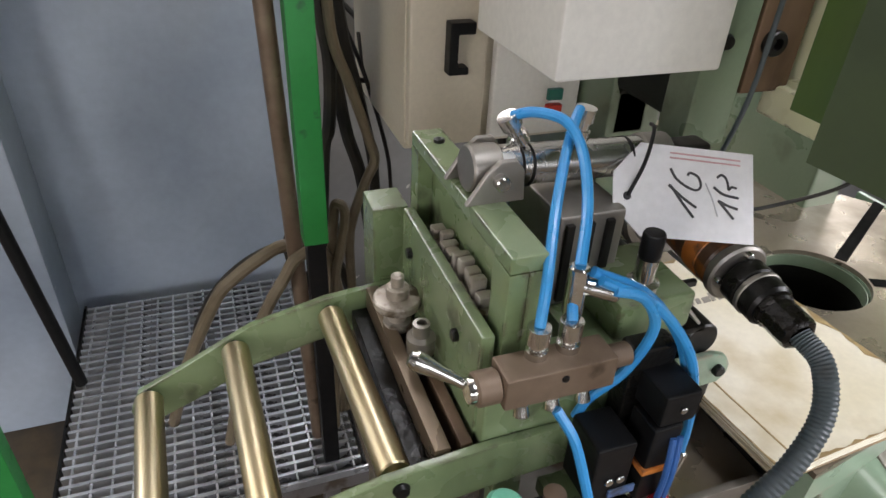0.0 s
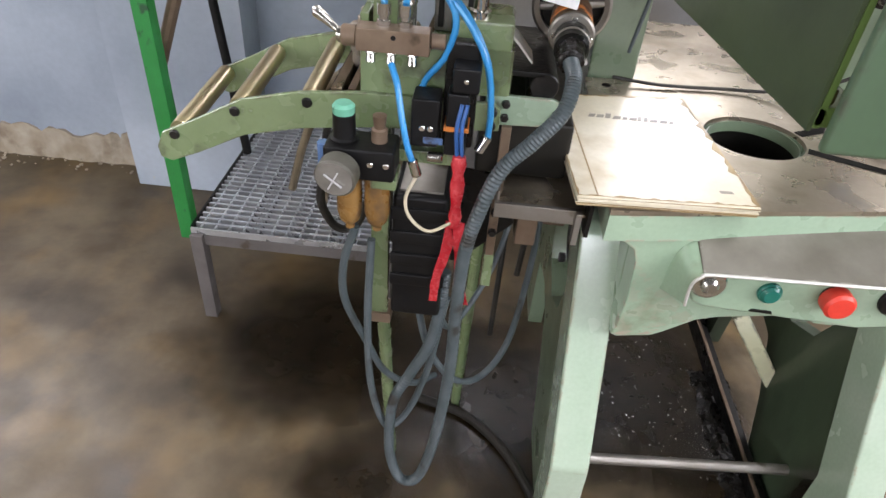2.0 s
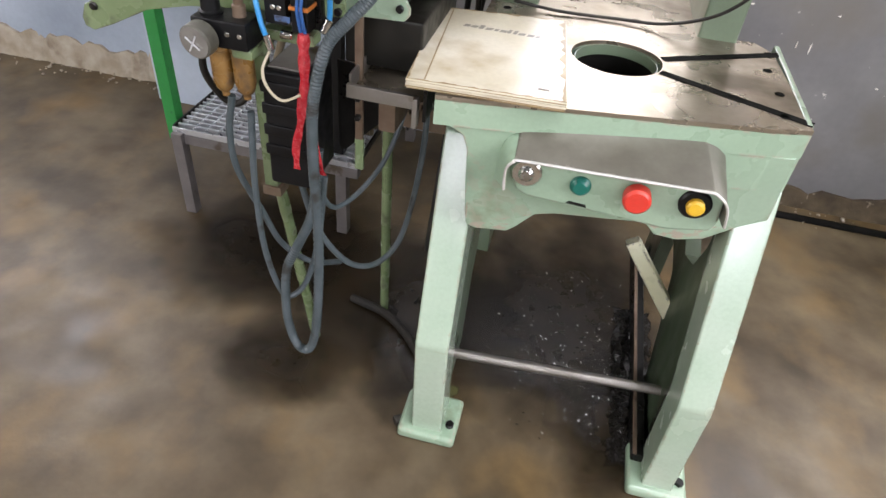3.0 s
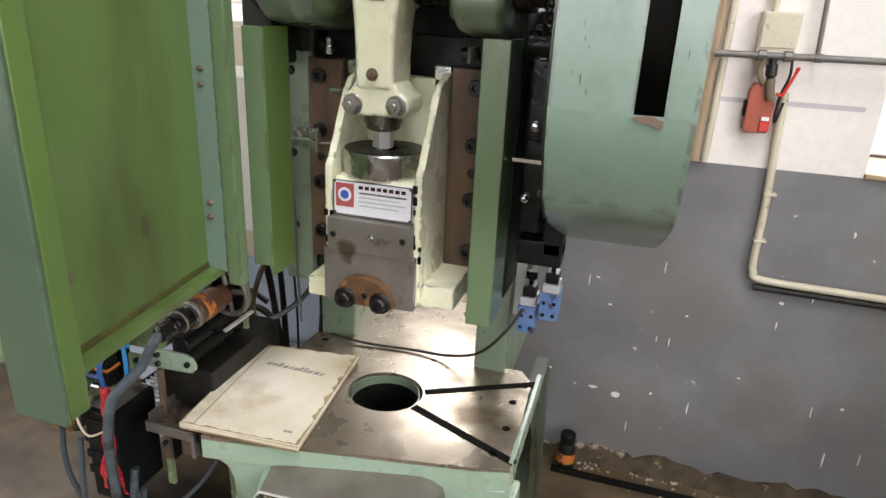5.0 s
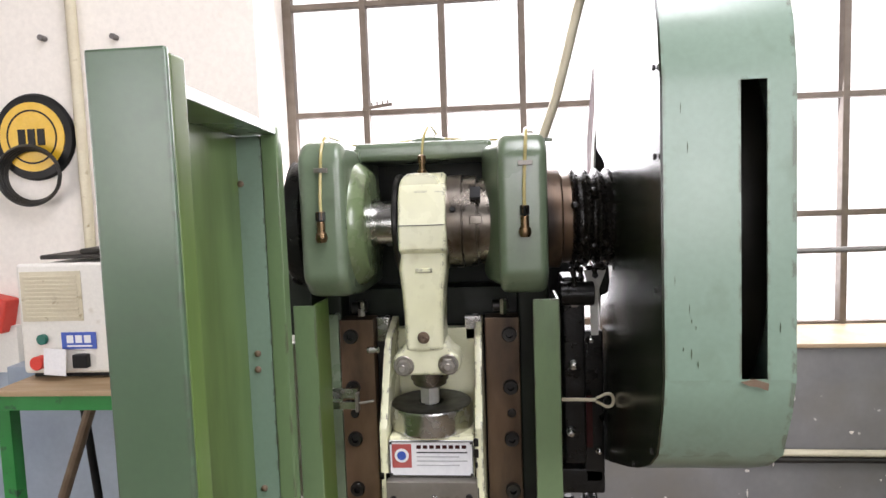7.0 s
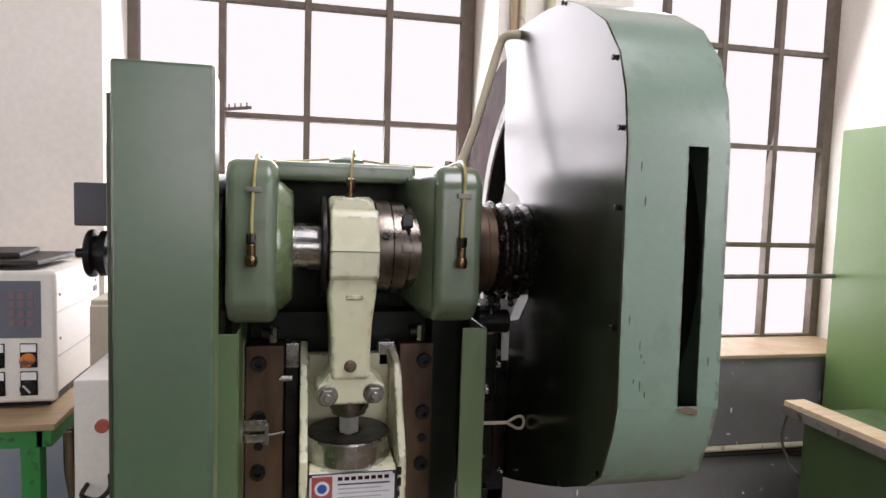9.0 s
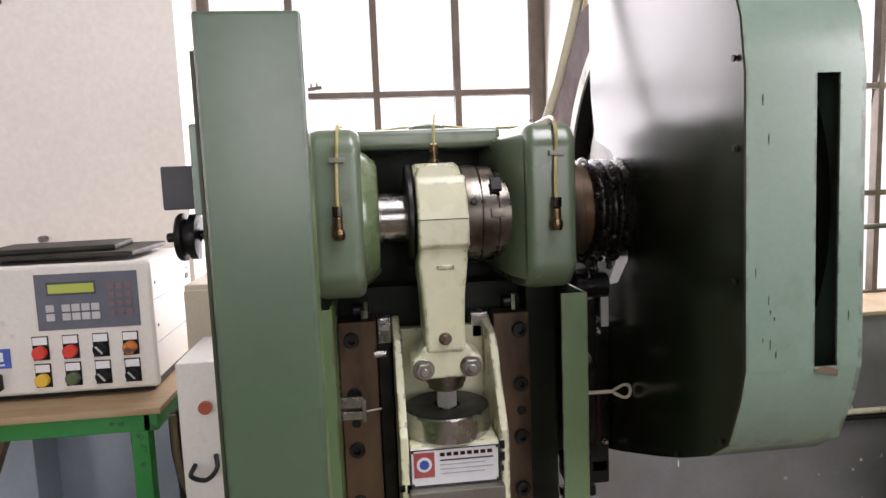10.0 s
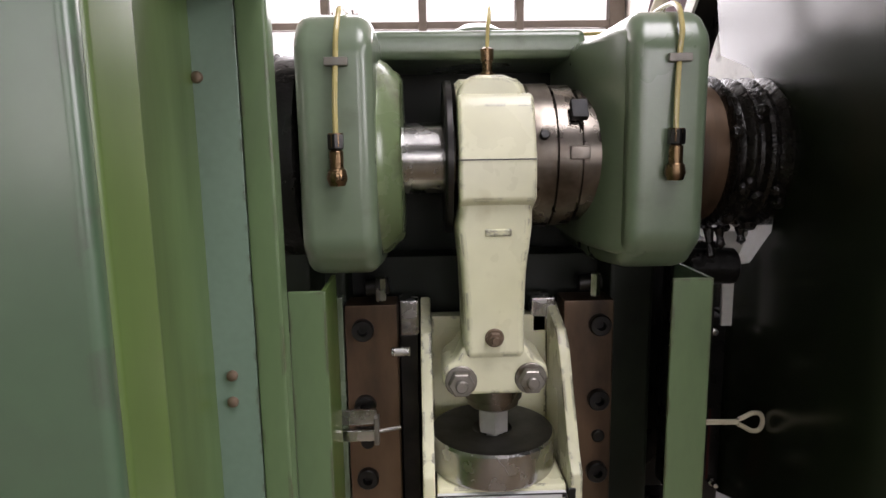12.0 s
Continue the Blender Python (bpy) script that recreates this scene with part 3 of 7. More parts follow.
# ---- eccentric press ----
SHAFT_Y, SHAFT_Z = 0.265, 1.635
press = thing("eccentric_press", (0.0, 0.3, 0.0), "green cast-iron eccentric press with cream connecting rod and worn bed", "press machine")

# bed plate with round hole and two T-slots
def bed_outline():
    return [(-0.252, -0.022), (0.300, 0.080), (0.283, 0.420), (-0.245, 0.420)]


def make_bed(top=0.80, thick=0.007, edge=None):
    t = B()
    hole = [(0.005 + 0.078 * math.cos(a), 0.237 + 0.072 * math.sin(a)) for a in (2 * math.pi * i / 40 for i in range(40))]
    outer = []
    q = edge or bed_outline()
    for i in range(40):
        a = 2 * math.pi * i / 40
        d = Vector((math.cos(a), math.sin(a)))
        c = Vector((0.005, 0.237))
        best = 9
        for k in range(4):
            p0, p1 = Vector(q[k]), Vector(q[(k + 1) % 4])
            e = p1 - p0
            den = d.x * e.y - d.y * e.x
            if abs(den) > 1e-9:
                w = p0 - c
                s = (w.x * e.y - w.y * e.x) / den
                u = (w.x * d.y - w.y * d.x) / den
                if s > 0 and -1e-6 <= u <= 1 + 1e-6:
                    best = min(best, s)
        outer.append(tuple(c + d * best))
    vo, vi = [t.verts.new((*p, top)) for p in outer], [t.verts.new((*p, top)) for p in hole]
    lo, li = [t.verts.new((*p, top - thick)) for p in outer], [t.verts.new((*p, top - thick)) for p in hole]
    for i in range(40):
        j = (i + 1) % 40
        t.faces.new((vo[i], vo[j], vi[j], vi[i]))
        t.faces.new((lo[i], li[i], li[j], lo[j]))
        t.faces.new((vo[i], lo[i], lo[j], vo[j]))
        t.faces.new((vi[i], vi[j], li[j], li[i]))
    bmesh.ops.recalc_face_normals(t, faces=t.faces)
    return t


part("bed_plate", make_bed(), TABLE, press, "worn machined steel bed with a round opening")
# Flat black strips and discs stand for the shade in slots and holes.
for _a, _b, _n in (((0.083, 0.262), (0.296, 0.378), 0.0085), ((0.078, 0.205), (0.302, 0.105), 0.0085)):
    _d = (Vector(_b) - Vector(_a)).normalized()
    _s = Vector((-_d.y, _d.x)) * _n
    _q = [Vector(_a) + _s, Vector(_b) + _s, Vector(_b) - _s, Vector(_a) - _s]
    part("t_slot", prism(B(), [tuple(p) for p in _q], "z", 0.797, 0.8012), SLOT_BLACK, press, "dark T-slot in the bed")
for _x, _y in ((0.262, 0.292), (0.268, 0.200), (0.262, 0.118), (-0.21, 0.39)):
    part("tapped_hole", rod(B(), (_x, _y, 0.799), (_x, _y, 0.8012), 0.008, seg=16), SLOT_BLACK, press)
part("bed_edge_strip", box(B(), (0.292, 0.10, 0.755), (0.302, 0.42, 0.8015), 0.002), GREEN_PALE, press, "chipped pale green strip along the bed's side")
# opening's inner wall and the chute under it
part("bed_bore", lathe(B(), [(0.0700, 0), (0.0713, 0), (0.0713, 0.018), (0.0700, 0.018), (0.0700, 0)], (0.005, 0.237, 0.775), (0, 0, 1), 36), GREEN, press, "green painted bore below the bed opening")
# Pit coloured black, which puts the shade inside the opening into the material.
part("bore_pit", lathe(B(), [(0.0, 0), (0.0713, 0), (0.0713, 0.083), (0.0700, 0.083), (0.0700, 0.004), (0.0, 0.004)], (0.005, 0.237, 0.6915), (0, 0, 1), 36), SLOT_BLACK, press, "pit under the bed opening, black for its shade")

# bolster casting below the bed, with its skirt
part("bolster_block", make_bed(0.7515, 0.061, [(-0.166, -0.004), (0.299, 0.081), (0.282, 0.419), (-0.166, 0.419)]), GREEN_PALE, press)
part("bolster", make_bed(0.7925, 0.040), GREEN_PALE, press, "pale green casting under the bed, scraped along its front")
_t = prism(B(), [(-0.235, 0.753), (0.294, 0.753), (0.298, 0.622), (0.25, 0.612), (0.215, 0.578), (0.17, 0.568), (0.13, 0.578), (0.105, 0.607), (-0.045, 0.607), (-0.075, 0.600), (-0.105, 0.558), (-0.118, 0.545), (-0.176, 0.545), (-0.189, 0.556), (-0.191, 0.585), (-0.194, 0.65), (-0.198, 0.712), (-0.206, 0.736), (-0.222, 0.748)], "y", 0.000, 0.05, 0.010, 3)
for _v in _t.verts:
    _dip = max(0.0, min(1.0, (0.606 - _v.co.z) / 0.06))
    _v.co.y += 0.028 + 0.184 * _v.co.x + 0.045 * _dip
    _v.co.z -= 0.018 * _dip
part("front_apron", _t, GREEN_PALE, press, "pale green cast apron with rounded lobes")
part("apron_cheek", prism(B(), [(-0.198, 0.744), (-0.194, 0.65), (-0.190, 0.585), (-0.186, 0.556), (-0.172, 0.549), (-0.122, 0.549), (-0.108, 0.565), (-0.086, 0.60), (-0.086, 0.744)], "y", 0.046, 0.17, 0.006, 3), GREEN_PALE, press, "pale green cheek of the casting running back under the bed")
# Near-black colour carries the shade under the bed.
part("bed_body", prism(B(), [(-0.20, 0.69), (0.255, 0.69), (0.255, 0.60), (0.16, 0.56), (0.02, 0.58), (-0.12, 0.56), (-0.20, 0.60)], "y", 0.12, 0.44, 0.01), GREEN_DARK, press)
# operating panel under a bent hood
part("panel_box", prism(B(), [(-0.105, 0.735), (0.180, 0.740), (0.188, 0.728), (0.192, 0.68), (0.186, 0.662), (0.12, 0.650), (-0.095, 0.660), (-0.113, 0.668), (-0.122, 0.69), (-0.119, 0.722)], "y", -0.024, 0.07, 0.006, 3), GREEN_PALE, press, "pale green push-button panel")
part("panel_slot", prism(B(), [(-0.032, 0.664), (0.0, 0.6625), (-0.002, 0.667), (-0.028, 0.668)], "y", -0.026, -0.02), BLACK_OIL, press, "dark slot under the buttons")
_front = [(-0.129, 0.680), (-0.131, 0.705), (-0.129, 0.721), (-0.120, 0.732), (-0.105, 0.736), (0.03, 0.740), (0.150, 0.744), (0.168, 0.742), (0.184, 0.731), (0.192, 0.715), (0.196, 0.690)]
_back = [(-0.152, 0.665), (-0.150, 0.710), (-0.142, 0.738), (-0.126, 0.753), (-0.100, 0.760), (0.03, 0.766), (0.135, 0.769), (0.160, 0.766), (0.180, 0.755), (0.192, 0.735), (0.198, 0.668)]
_fl = smooth_path([Vector((x, -0.045, z)) for x, z in _front], 5)
_bl = smooth_path([Vector((x, 0.030 + 0.16 * x, z)) for x, z in _back], 5)
_q = [[tuple(a), tuple(c), tuple(d), tuple(b)] for a, c, b, d in zip(_fl, _fl[1:], _bl, _bl[1:])]
part("panel_hood", sheet(B(), _q[16:], 0.003), HOOD, press, "bent sheet hood with worn yellowed paint")
part("hood_end", sheet(B(), _q[:16], 0.003), GREEN_PALE, press, "rounded green end of the hood")
_rim = [Vector((p.x, p.y - 0.001, p.z - 0.001)) for p in _fl]
part("hood_lip", sweep(B(), _rim[::3] + [_rim[-1]], 0.0022, 6, 2), NUT_STEEL, press, "bare bright lip of the hood")


def push_button(x, z, material, r, out, ring=CHROME, ring_r=0.022, label=""):
    b = part("push_button", rod(B(), (x, -0.026, z), (x, -0.026 - out, z), r, seg=24, bev=0.004), material, press, label)
    part("button_ring", lathe(B(), [(r * 0.7, 0), (ring_r, 0), (ring_r, 0.005), (ring_r - 0.003, 0.008), (r * 0.7, 0.008)], (x, -0.023, z), (0, -1, 0), 24), ring, b)
    return b


push_button(-0.100, 0.705, STEEL, 0.012, 0.012, CHROME, 0.024, "steel key switch")
push_button(-0.017, 0.700, GREEN_BUTTON, 0.014, 0.010, GREEN_BUTTON, 0.016, "dark green start button")
push_button(0.066, 0.705, RED, 0.0205, 0.026, BLACK, 0.017, "red mushroom stop button")
push_button(0.150, 0.707, YELLOW, 0.0135, 0.016, BLACK, 0.024, "yellow button in a black ring")

# side frames: splayed front leg, rear leg and plinth
def side_frame(x_top, x_bot, w, web_material, label):
    """A leg that leans out to a knee and drops straight from there, with a pierced web behind it."""
    def splay(t, dx):
        for v in t.verts:
            v.co.x += dx + x_top + (x_bot - x_top) * (1 - v.co.z / 0.74)
        return t
    leg = prism(B(), [(0.20, 0.690), (0.118, 0.690), (0.102, 0.680), (0.090, 0.655), (-0.050, 0.302), (-0.054, 0.285), (-0.052, 0.0), (0.03, 0.0), (0.03, 0.25), (0.15, 0.56), (0.20, 0.62)], "x", 0, w, 0.005, 3)
    part("leg", splay(leg, 0), LEG_GREEN, press, label)
    web = prism(B(), [(0.15, 0.690), (0.22, 0.690), (0.215, 0.60), (0.184, 0.565), (0.190, 0.486), (0.235, 0.40), (0.32, 0.36), (0.41, 0.39), (0.455, 0.49), (0.44, 0.62), (0.40, 0.690), (0.70, 0.690), (0.78, 0.0), (0.62, 0.0), (0.58, 0.25), (0.45, 0.29), (0.37, 0.27), (0.30, 0.15), (0.24, 0.0), (0.0, 0.0), (0.0, 0.25), (0.12, 0.58)], "x", 0.012, w - 0.016)
    bmesh.ops.triangulate(web, faces=[f for f in web.faces if len(f.verts) > 4])
    part("side_web", splay(web, 0), web_material, press, "pierced green web of the leg, streaked with oil")
    foot = part("foot", box(B(), (x_bot - 0.030, -0.068, 0.0), (x_bot + w + 0.032, 0.05, 0.030), 0.010, 3), GREEN_PALE, press, "chipped leg foot with oil stains")
    part("foot_bolt", rod(B(), (x_bot + w + 0.014, -0.03, 0.030), (x_bot + w + 0.014, -0.03, 0.040), 0.010, seg=6), BLACK_OIL, foot)


side_frame(-0.257, -0.238, 0.066, GREEN, "pale green front leg with bright worn edges")
side_frame(0.243, 0.260, 0.062, WEB_OILY_SHADED, "pale green front leg with bright worn edges")
# dark cross-shaft behind the left web
part("cross_shaft", rod(B(), (-0.225, 0.31, 0.52), (-0.05, 0.31, 0.52), 0.05, seg=28), BLACK_OIL, press, "oily black cross shaft under the bed")
for _y, _z in ((0.27, 0.585), (0.35, 0.57), (0.33, 0.455)):
    part("shaft_bolt", rod(B(), (-0.224, _y, _z), (-0.236, _y, _z), 0.010, seg=6), STEEL_DARK, press)
part("tie_rod", rod(B(), (-0.20, 0.095, 0.125), (0.31, 0.112, 0.145), 0.011), STEEL_DULL, press, "steel tie rod between the legs")
part("floor_rail", box(B(), (0.235, 0.0, 0.0), (0.262, 0.75, 0.05), 0.004), BLACK_OIL, press, "oily black rail on the floor")
_t = prism(B(), [(-0.016, -0.14), (0.016, -0.14), (0.017, 0.09), (0.012, 0.103), (0.0, 0.108), (-0.012, 0.103), (-0.017, 0.09)], "y", -0.012, 0.012, 0.004)
bmesh.ops.transform(_t, matrix=Matrix.Translation((0.225, 0.30, 0.27)) @ Matrix.Rotation(radians(180 - 36), 4, "Y"), verts=_t.verts)
part("pedal_strut", _t, CREAM, press, "cream painted lever under the bed")
part("rail_edge", box(B(), (0.2345, 0.001, 0.0505), (0.243, 0.749, 0.056), 0.001), RUST, press, "worn yellowed edge of the floor rail")

# rear bed shelf and throat columns
part("throat_shelf", box(B(), (-0.22, 0.42, 0.77), (0.21, 0.80, 0.797), 0.003), TABLE, press, "oily sheet behind the bed")
part("throat_column", box(B(), (-0.240, 0.43, 0.74), (-0.155, 0.80, 1.10), 0.006), GREEN, press, "green throat column")
part("throat_column", box(B(), (0.150, 0.40, 0.74), (0.222, 0.80, 1.10), 0.006), GREEN, press, "green throat column")
# Cheeks and bay backs coloured near black: their shade is in the material.
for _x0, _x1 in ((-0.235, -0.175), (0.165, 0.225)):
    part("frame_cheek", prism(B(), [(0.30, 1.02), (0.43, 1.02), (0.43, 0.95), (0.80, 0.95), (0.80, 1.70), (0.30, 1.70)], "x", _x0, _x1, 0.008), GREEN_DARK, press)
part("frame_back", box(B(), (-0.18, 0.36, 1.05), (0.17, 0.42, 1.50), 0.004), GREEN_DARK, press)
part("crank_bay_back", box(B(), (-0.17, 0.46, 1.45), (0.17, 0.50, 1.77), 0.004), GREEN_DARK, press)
part("top_beam", box(B(), (-0.135, 0.285, 1.752), (0.125, 0.50, 1.786), 0.010, 3), GREEN, press, "green top beam joining the bearing housings")
part("top_dome", lathe(B(), [(0.035, 0), (0.033, 0.010), (0.018, 0.018), (0, 0.02)], (0.0, 0.36, 1.785), (0, 0, 1), 24), GREEN, press, "round lubricator lid on the top beam")


def bearing_housing(x0, x1, boss_x0, boss_x1, label):
    t = B()
    prism(t, [(0.135, 1.545), (0.135, 1.755), (0.16, 1.782), (0.50, 1.782), (0.50, 1.50), (0.30, 1.50), (0.17, 1.515)], "x", x0, x1, 0.016, 4)
    h = part("bearing_housing", t, GREEN, press, label)
    part("bearing_boss", lathe(B(), [(0.04, -0.02), (0.118, -0.02), (0.116, 0.0), (0.110, 0.012), (0.102, 0.020), (0.098, 0.026), (0.092, 0.029), (0.046, 0.030), (0.044, 0.026)], (x1 - 0.004, SHAFT_Y + 0.002, SHAFT_Z), (1, 0, 0), 48), GREEN_FEED, h, "round yellowed green boss facing the crank") if boss_x1 > boss_x0 else part("bearing_flank", prism(B(), [(0.160, 0.138), (0.139, 0.148), (0.122, 0.180), (0.110, 0.225), (0.106, 0.27), (0.106, 0.42), (0.16, 0.42)], "z", 1.530, 1.768, 0.012, 4), GREEN, h, "green flank flaring into the crank bay")
    x = (x0 + x1) / 2 + 0.004
    fx = x - 0.002
    part("oil_tube", sweep(B(), [(fx + 0.008, 0.30, 1.786), (fx + 0.006, 0.17, 1.790), (fx + 0.004, 0.134, 1.765), (fx + 0.002, 0.131, 1.735), (fx, 0.128, 1.69), (fx, 0.127, 1.655)], 0.0028, 8), CLEAR_TUBE, h, "yellowed plastic oil tube")
    part("tube_clip", box(B(), (fx - 0.009, 0.127, 1.728), (fx + 0.014, 0.134, 1.736), 0.001), STEEL_DULL, h)
    f = part("elbow_fitting", lathe(B(), [(0, 0), (0.008, 0.001), (0.0105, 0.008), (0.009, 0.016), (0.007, 0.018), (0.007, 0.034), (0.0055, 0.036), (0.0055, 0.038), (0.0075, 0.039), (0.0075, 0.052), (0, 0.052)], (fx, 0.125, 1.612), (0, 0, 1), 14), BRASS_FIT, h, "brass elbow oil fitting")
    part("fitting_nut", rod(B(), (fx, 0.125, 1.648), (fx, 0.125, 1.664), 0.0085, seg=6), STEEL_DARK, f)
    return h


bearing_housing(-0.200, -0.122, -0.122, -0.098, "green bearing housing with a thin oil tube")
bearing_housing(0.134, 0.215, 0.136, 0.108, "green bearing housing with a thin oil tube")
part("crankshaft", rod(B(), (-0.125, SHAFT_Y, SHAFT_Z), (0.36, SHAFT_Y, SHAFT_Z), 0.042, seg=36), STEEL, press, "bright steel crankshaft")
part("shaft_collar", lathe(B(), [(0.04, 0), (0.088, 0), (0.090, 0.003), (0.090, 0.009), (0.04, 0.011)], (-0.0505, SHAFT_Y, SHAFT_Z), (1, 0, 0), 40), STEEL_DARK, press, "dark thrust collar")
part("eccentric_bush", lathe(B(), [(0.04, 0), (0.083, 0), (0.085, 0.002), (0.085, 0.026), (0.078, 0.027), (0.078, 0.029), (0.083, 0.030), (0.083, 0.052), (0.075, 0.053), (0.075, 0.057), (0.078, 0.058), (0.078, 0.078), (0.04, 0.08)], (0.043, SHAFT_Y, SHAFT_Z), (1, 0, 0), 48), STEEL_BUSH, press, "ground steel eccentric bush with locking ring")
part("bush_hole", rod(B(), (0.056, SHAFT_Y - 0.083, SHAFT_Z + 0.024), (0.056, SHAFT_Y - 0.0875, SHAFT_Z + 0.026), 0.0055, seg=14), BLACK_OIL, press)
part("cheek_bolt", rod(B(), (-0.095, 0.25, 1.40), (-0.118, 0.25, 1.40), 0.006, seg=12), STEEL, press)
part("lock_key", box(B(), (0.084, 0.179, 1.633), (0.106, 0.188, 1.648), 0.002), STEEL_BUSH, press, "square locking key on the bush")
part("bush_scale", box(B(), (0.086, 0.187, 1.675), (0.104, 0.196, 1.697), 0.001, turn=Matrix.Rotation(radians(-28), 4, "X")), BLACK, press, "dark scale plate with a white line")

# connecting rod, front cap and foot
t = B()
lathe(t, [(0.03, 0), (0.086, 0), (0.091, 0.006), (0.091, 0.072), (0.086, 0.078), (0.03, 0.078)], (-0.037, SHAFT_Y, SHAFT_Z), (1, 0, 0), 44)
con = part("connecting_rod", t, CREAM, press, "cream painted connecting rod")
part("rod_cap", prism(B(), [(0.176, 1.690), (0.187, 1.704), (0.24, 1.706), (0.24, 1.58), (0.185, 1.578), (0.158, 1.592), (0.157, 1.634), (0.1575, 1.636)], "x", -0.037, 0.045, 0.005, 3), CREAM, con, "cream cap of the big end")
part("cap_crown", prism(B(), [(-0.036, 1.69), (0.034, 1.69), (0.034, 1.708), (0.026, 1.719), (0.012, 1.724), (-0.02, 1.724), (-0.032, 1.716), (-0.036, 1.706)], "y", 0.189, 0.26, 0.005, 3), CREAM, con)
part("cap_joint", box(B(), (-0.0375, 0.1563, 1.6345), (0.0435, 0.2, 1.6358), 0), STEEL_DARK, con)
part("rod_arm", prism(B(), [(-0.033, 1.60), (0.043, 1.60), (0.042, 1.56), (0.036, 1.51), (0.034, 1.46), (0.035, 1.415), (-0.033, 1.415), (-0.033, 1.46), (-0.035, 1.51), (-0.040, 1.56)], "y", 0.168, 0.262, 0.009, 3), CREAM, con, "cream rod arm")
part("cast_mark", box(B(), (-0.010, 0.1662, 1.553), (0.019, 0.170, 1.561), 0.002, 3), CREAM, con)
part("rod_foot", prism(B(), [(-0.034, 1.43), (0.036, 1.43), (0.045, 1.415), (0.060, 1.405), (0.062, 1.385), (0.050, 1.372), (-0.046, 1.372), (-0.058, 1.385), (-0.056, 1.405), (-0.042, 1.415)], "y", 0.172, 0.250, 0.006, 3), CREAM, con, "cream clamping foot")


def nut(parent, x, y, z, r, out, material=STEEL_DULL):
    bm = rod(B(), (x, y, z), (x, y - 0.003, z), r * 1.25, seg=20)
    rod(bm, (x, y - 0.003, z), (x, y - out, z), r, seg=6)
    rod(bm, (x, y - out, z), (x, y - out - 0.006, z), r * 0.5, seg=12)
    return part("nut", bm, material, parent, "hexagon nut on a stud")


nut(con, -0.037, 0.172, 1.390, 0.0145, 0.016)
nut(con, 0.041, 0.172, 1.392, 0.0145, 0.016)
nut(con, 0.0, 0.167, 1.441, 0.0085, 0.010, RUST)
part("top_fitting", lathe(B(), [(0.009, 0), (0.009, 0.008), (0.006, 0.009), (0.006, 0.020), (0.0075, 0.021), (0.0075, 0.034), (0.003, 0.036)], (0.0, 0.235, 1.722), (0, 0, 1), 12), BRASS_FIT, con, "brass hose fitting")
part("top_tube", sweep(B(), [(0.0, 0.235, 1.757), (0.003, 0.25, 1.79), (0.010, 0.30, 1.815), (0.02, 0.38, 1.80), (0.05, 0.45, 1.79)], 0.0022, 8), CLEAR_TUBE, con, "yellowed oil tube")
part("top_tube", sweep(B(), [(-0.17, 0.33, 1.787), (-0.10, 0.37, 1.79), (0.0, 0.40, 1.80), (0.09, 0.36, 1.79), (0.17, 0.33, 1.787)], 0.0022, 8), CLEAR_TUBE, press, "yellowed oil tube along the top")

# adjusting screw, ball seat and ring
part("screw_collar", lathe(B(), [(0.0, 0), (0.024, 0), (0.030, 0.004), (0.030, 0.012), (0.034, 0.013), (0.034, 0.030), (0, 0.03)], (0.003, 0.21, 1.345), (0, 0, 1), 28), STEEL_BUSH, press, "dark clamping collar")
part("adjusting_screw", rod(B(), (0.003, 0.21, 1.31), (0.003, 0.21, 1.35), 0.0135, seg=20), STEEL, press)
part("screw_hexagon", rod(B(), (0.003, 0.21, 1.314), (0.003, 0.21, 1.346), 0.0185, seg=6, bev=0.0015), NUT_STEEL, press, "bright hexagon of the adjusting screw")
part("seat_ring", lathe(B(), [(0.06, 0.042), (0.073, 0.043), (0.075, 0.040), (0.075, 0.004), (0.073, 0), (0.018, 0)], (0.003, 0.222, 1.268), (0, 0, 1), 56), STEEL, press, "bright turned steel seat ring")
part("seat_top", lathe(B(), [(0.0, 0.036), (0.016, 0.036), (0.024, 0.043), (0.066, 0.0445), (0.0725, 0.0435), (0.0725, 0.040), (0, 0.03)], (0.003, 0.222, 1.268), (0, 0, 1), 48), OILY_TOP, press, "oily black top of the seat ring")

# ram: cream slide with cheeks, faceplates and wings
_cheek = [(0.152, 1.045), (0.152, 1.285), (0.165, 1.30), (0.225, 1.405), (0.245, 1.425), (0.33, 1.45), (0.33, 1.045)]
ram = part("ram", box(B(), (-0.066, 0.160, 1.05), (0.082, 0.33, 1.268), 0.004), CREAM, press, "cream painted ram")
part("ram_cheek", prism(B(), _cheek, "x", -0.082, -0.068, 0.003), CREAM, ram, "cream cheek with chipped front edge")
part("ram_cheek", prism(B(), _cheek, "x", 0.084, 0.098, 0.003), CREAM, ram, "cream cheek with chipped front edge")
_rc = random.Random(8)
for _x in (-0.075, 0.091):
    for _i in range(9):
        _z = _rc.uniform(1.10, 1.29)
        _h, _w = _rc.uniform(0.004, 0.016), _rc.uniform(0.002, 0.0045)
        _sx = _x + _rc.choice((-0.0055, 0.0055))
        part("paint_chip", box(B(), (_sx - _w, 0.1508, _z), (_sx + _w, 0.1535, _z + _h), 0.0009, 1), BLACK_OIL, ram)
part("ram_back", box(B(), (-0.068, 0.30, 1.25), (0.084, 0.325, 1.43), 0.003), CREAM, ram)
part("faceplate", box(B(), (-0.080, 0.140, 1.040), (0.092, 0.160, 1.140), 0.002), STEEL_DULL, ram, "ground steel lower faceplate")
part("clamp_bar", box(B(), (-0.070, 0.134, 1.138), (0.086, 0.158, 1.198), 0.002), STEEL_DULL, ram, "steel clamping bar with three screws")
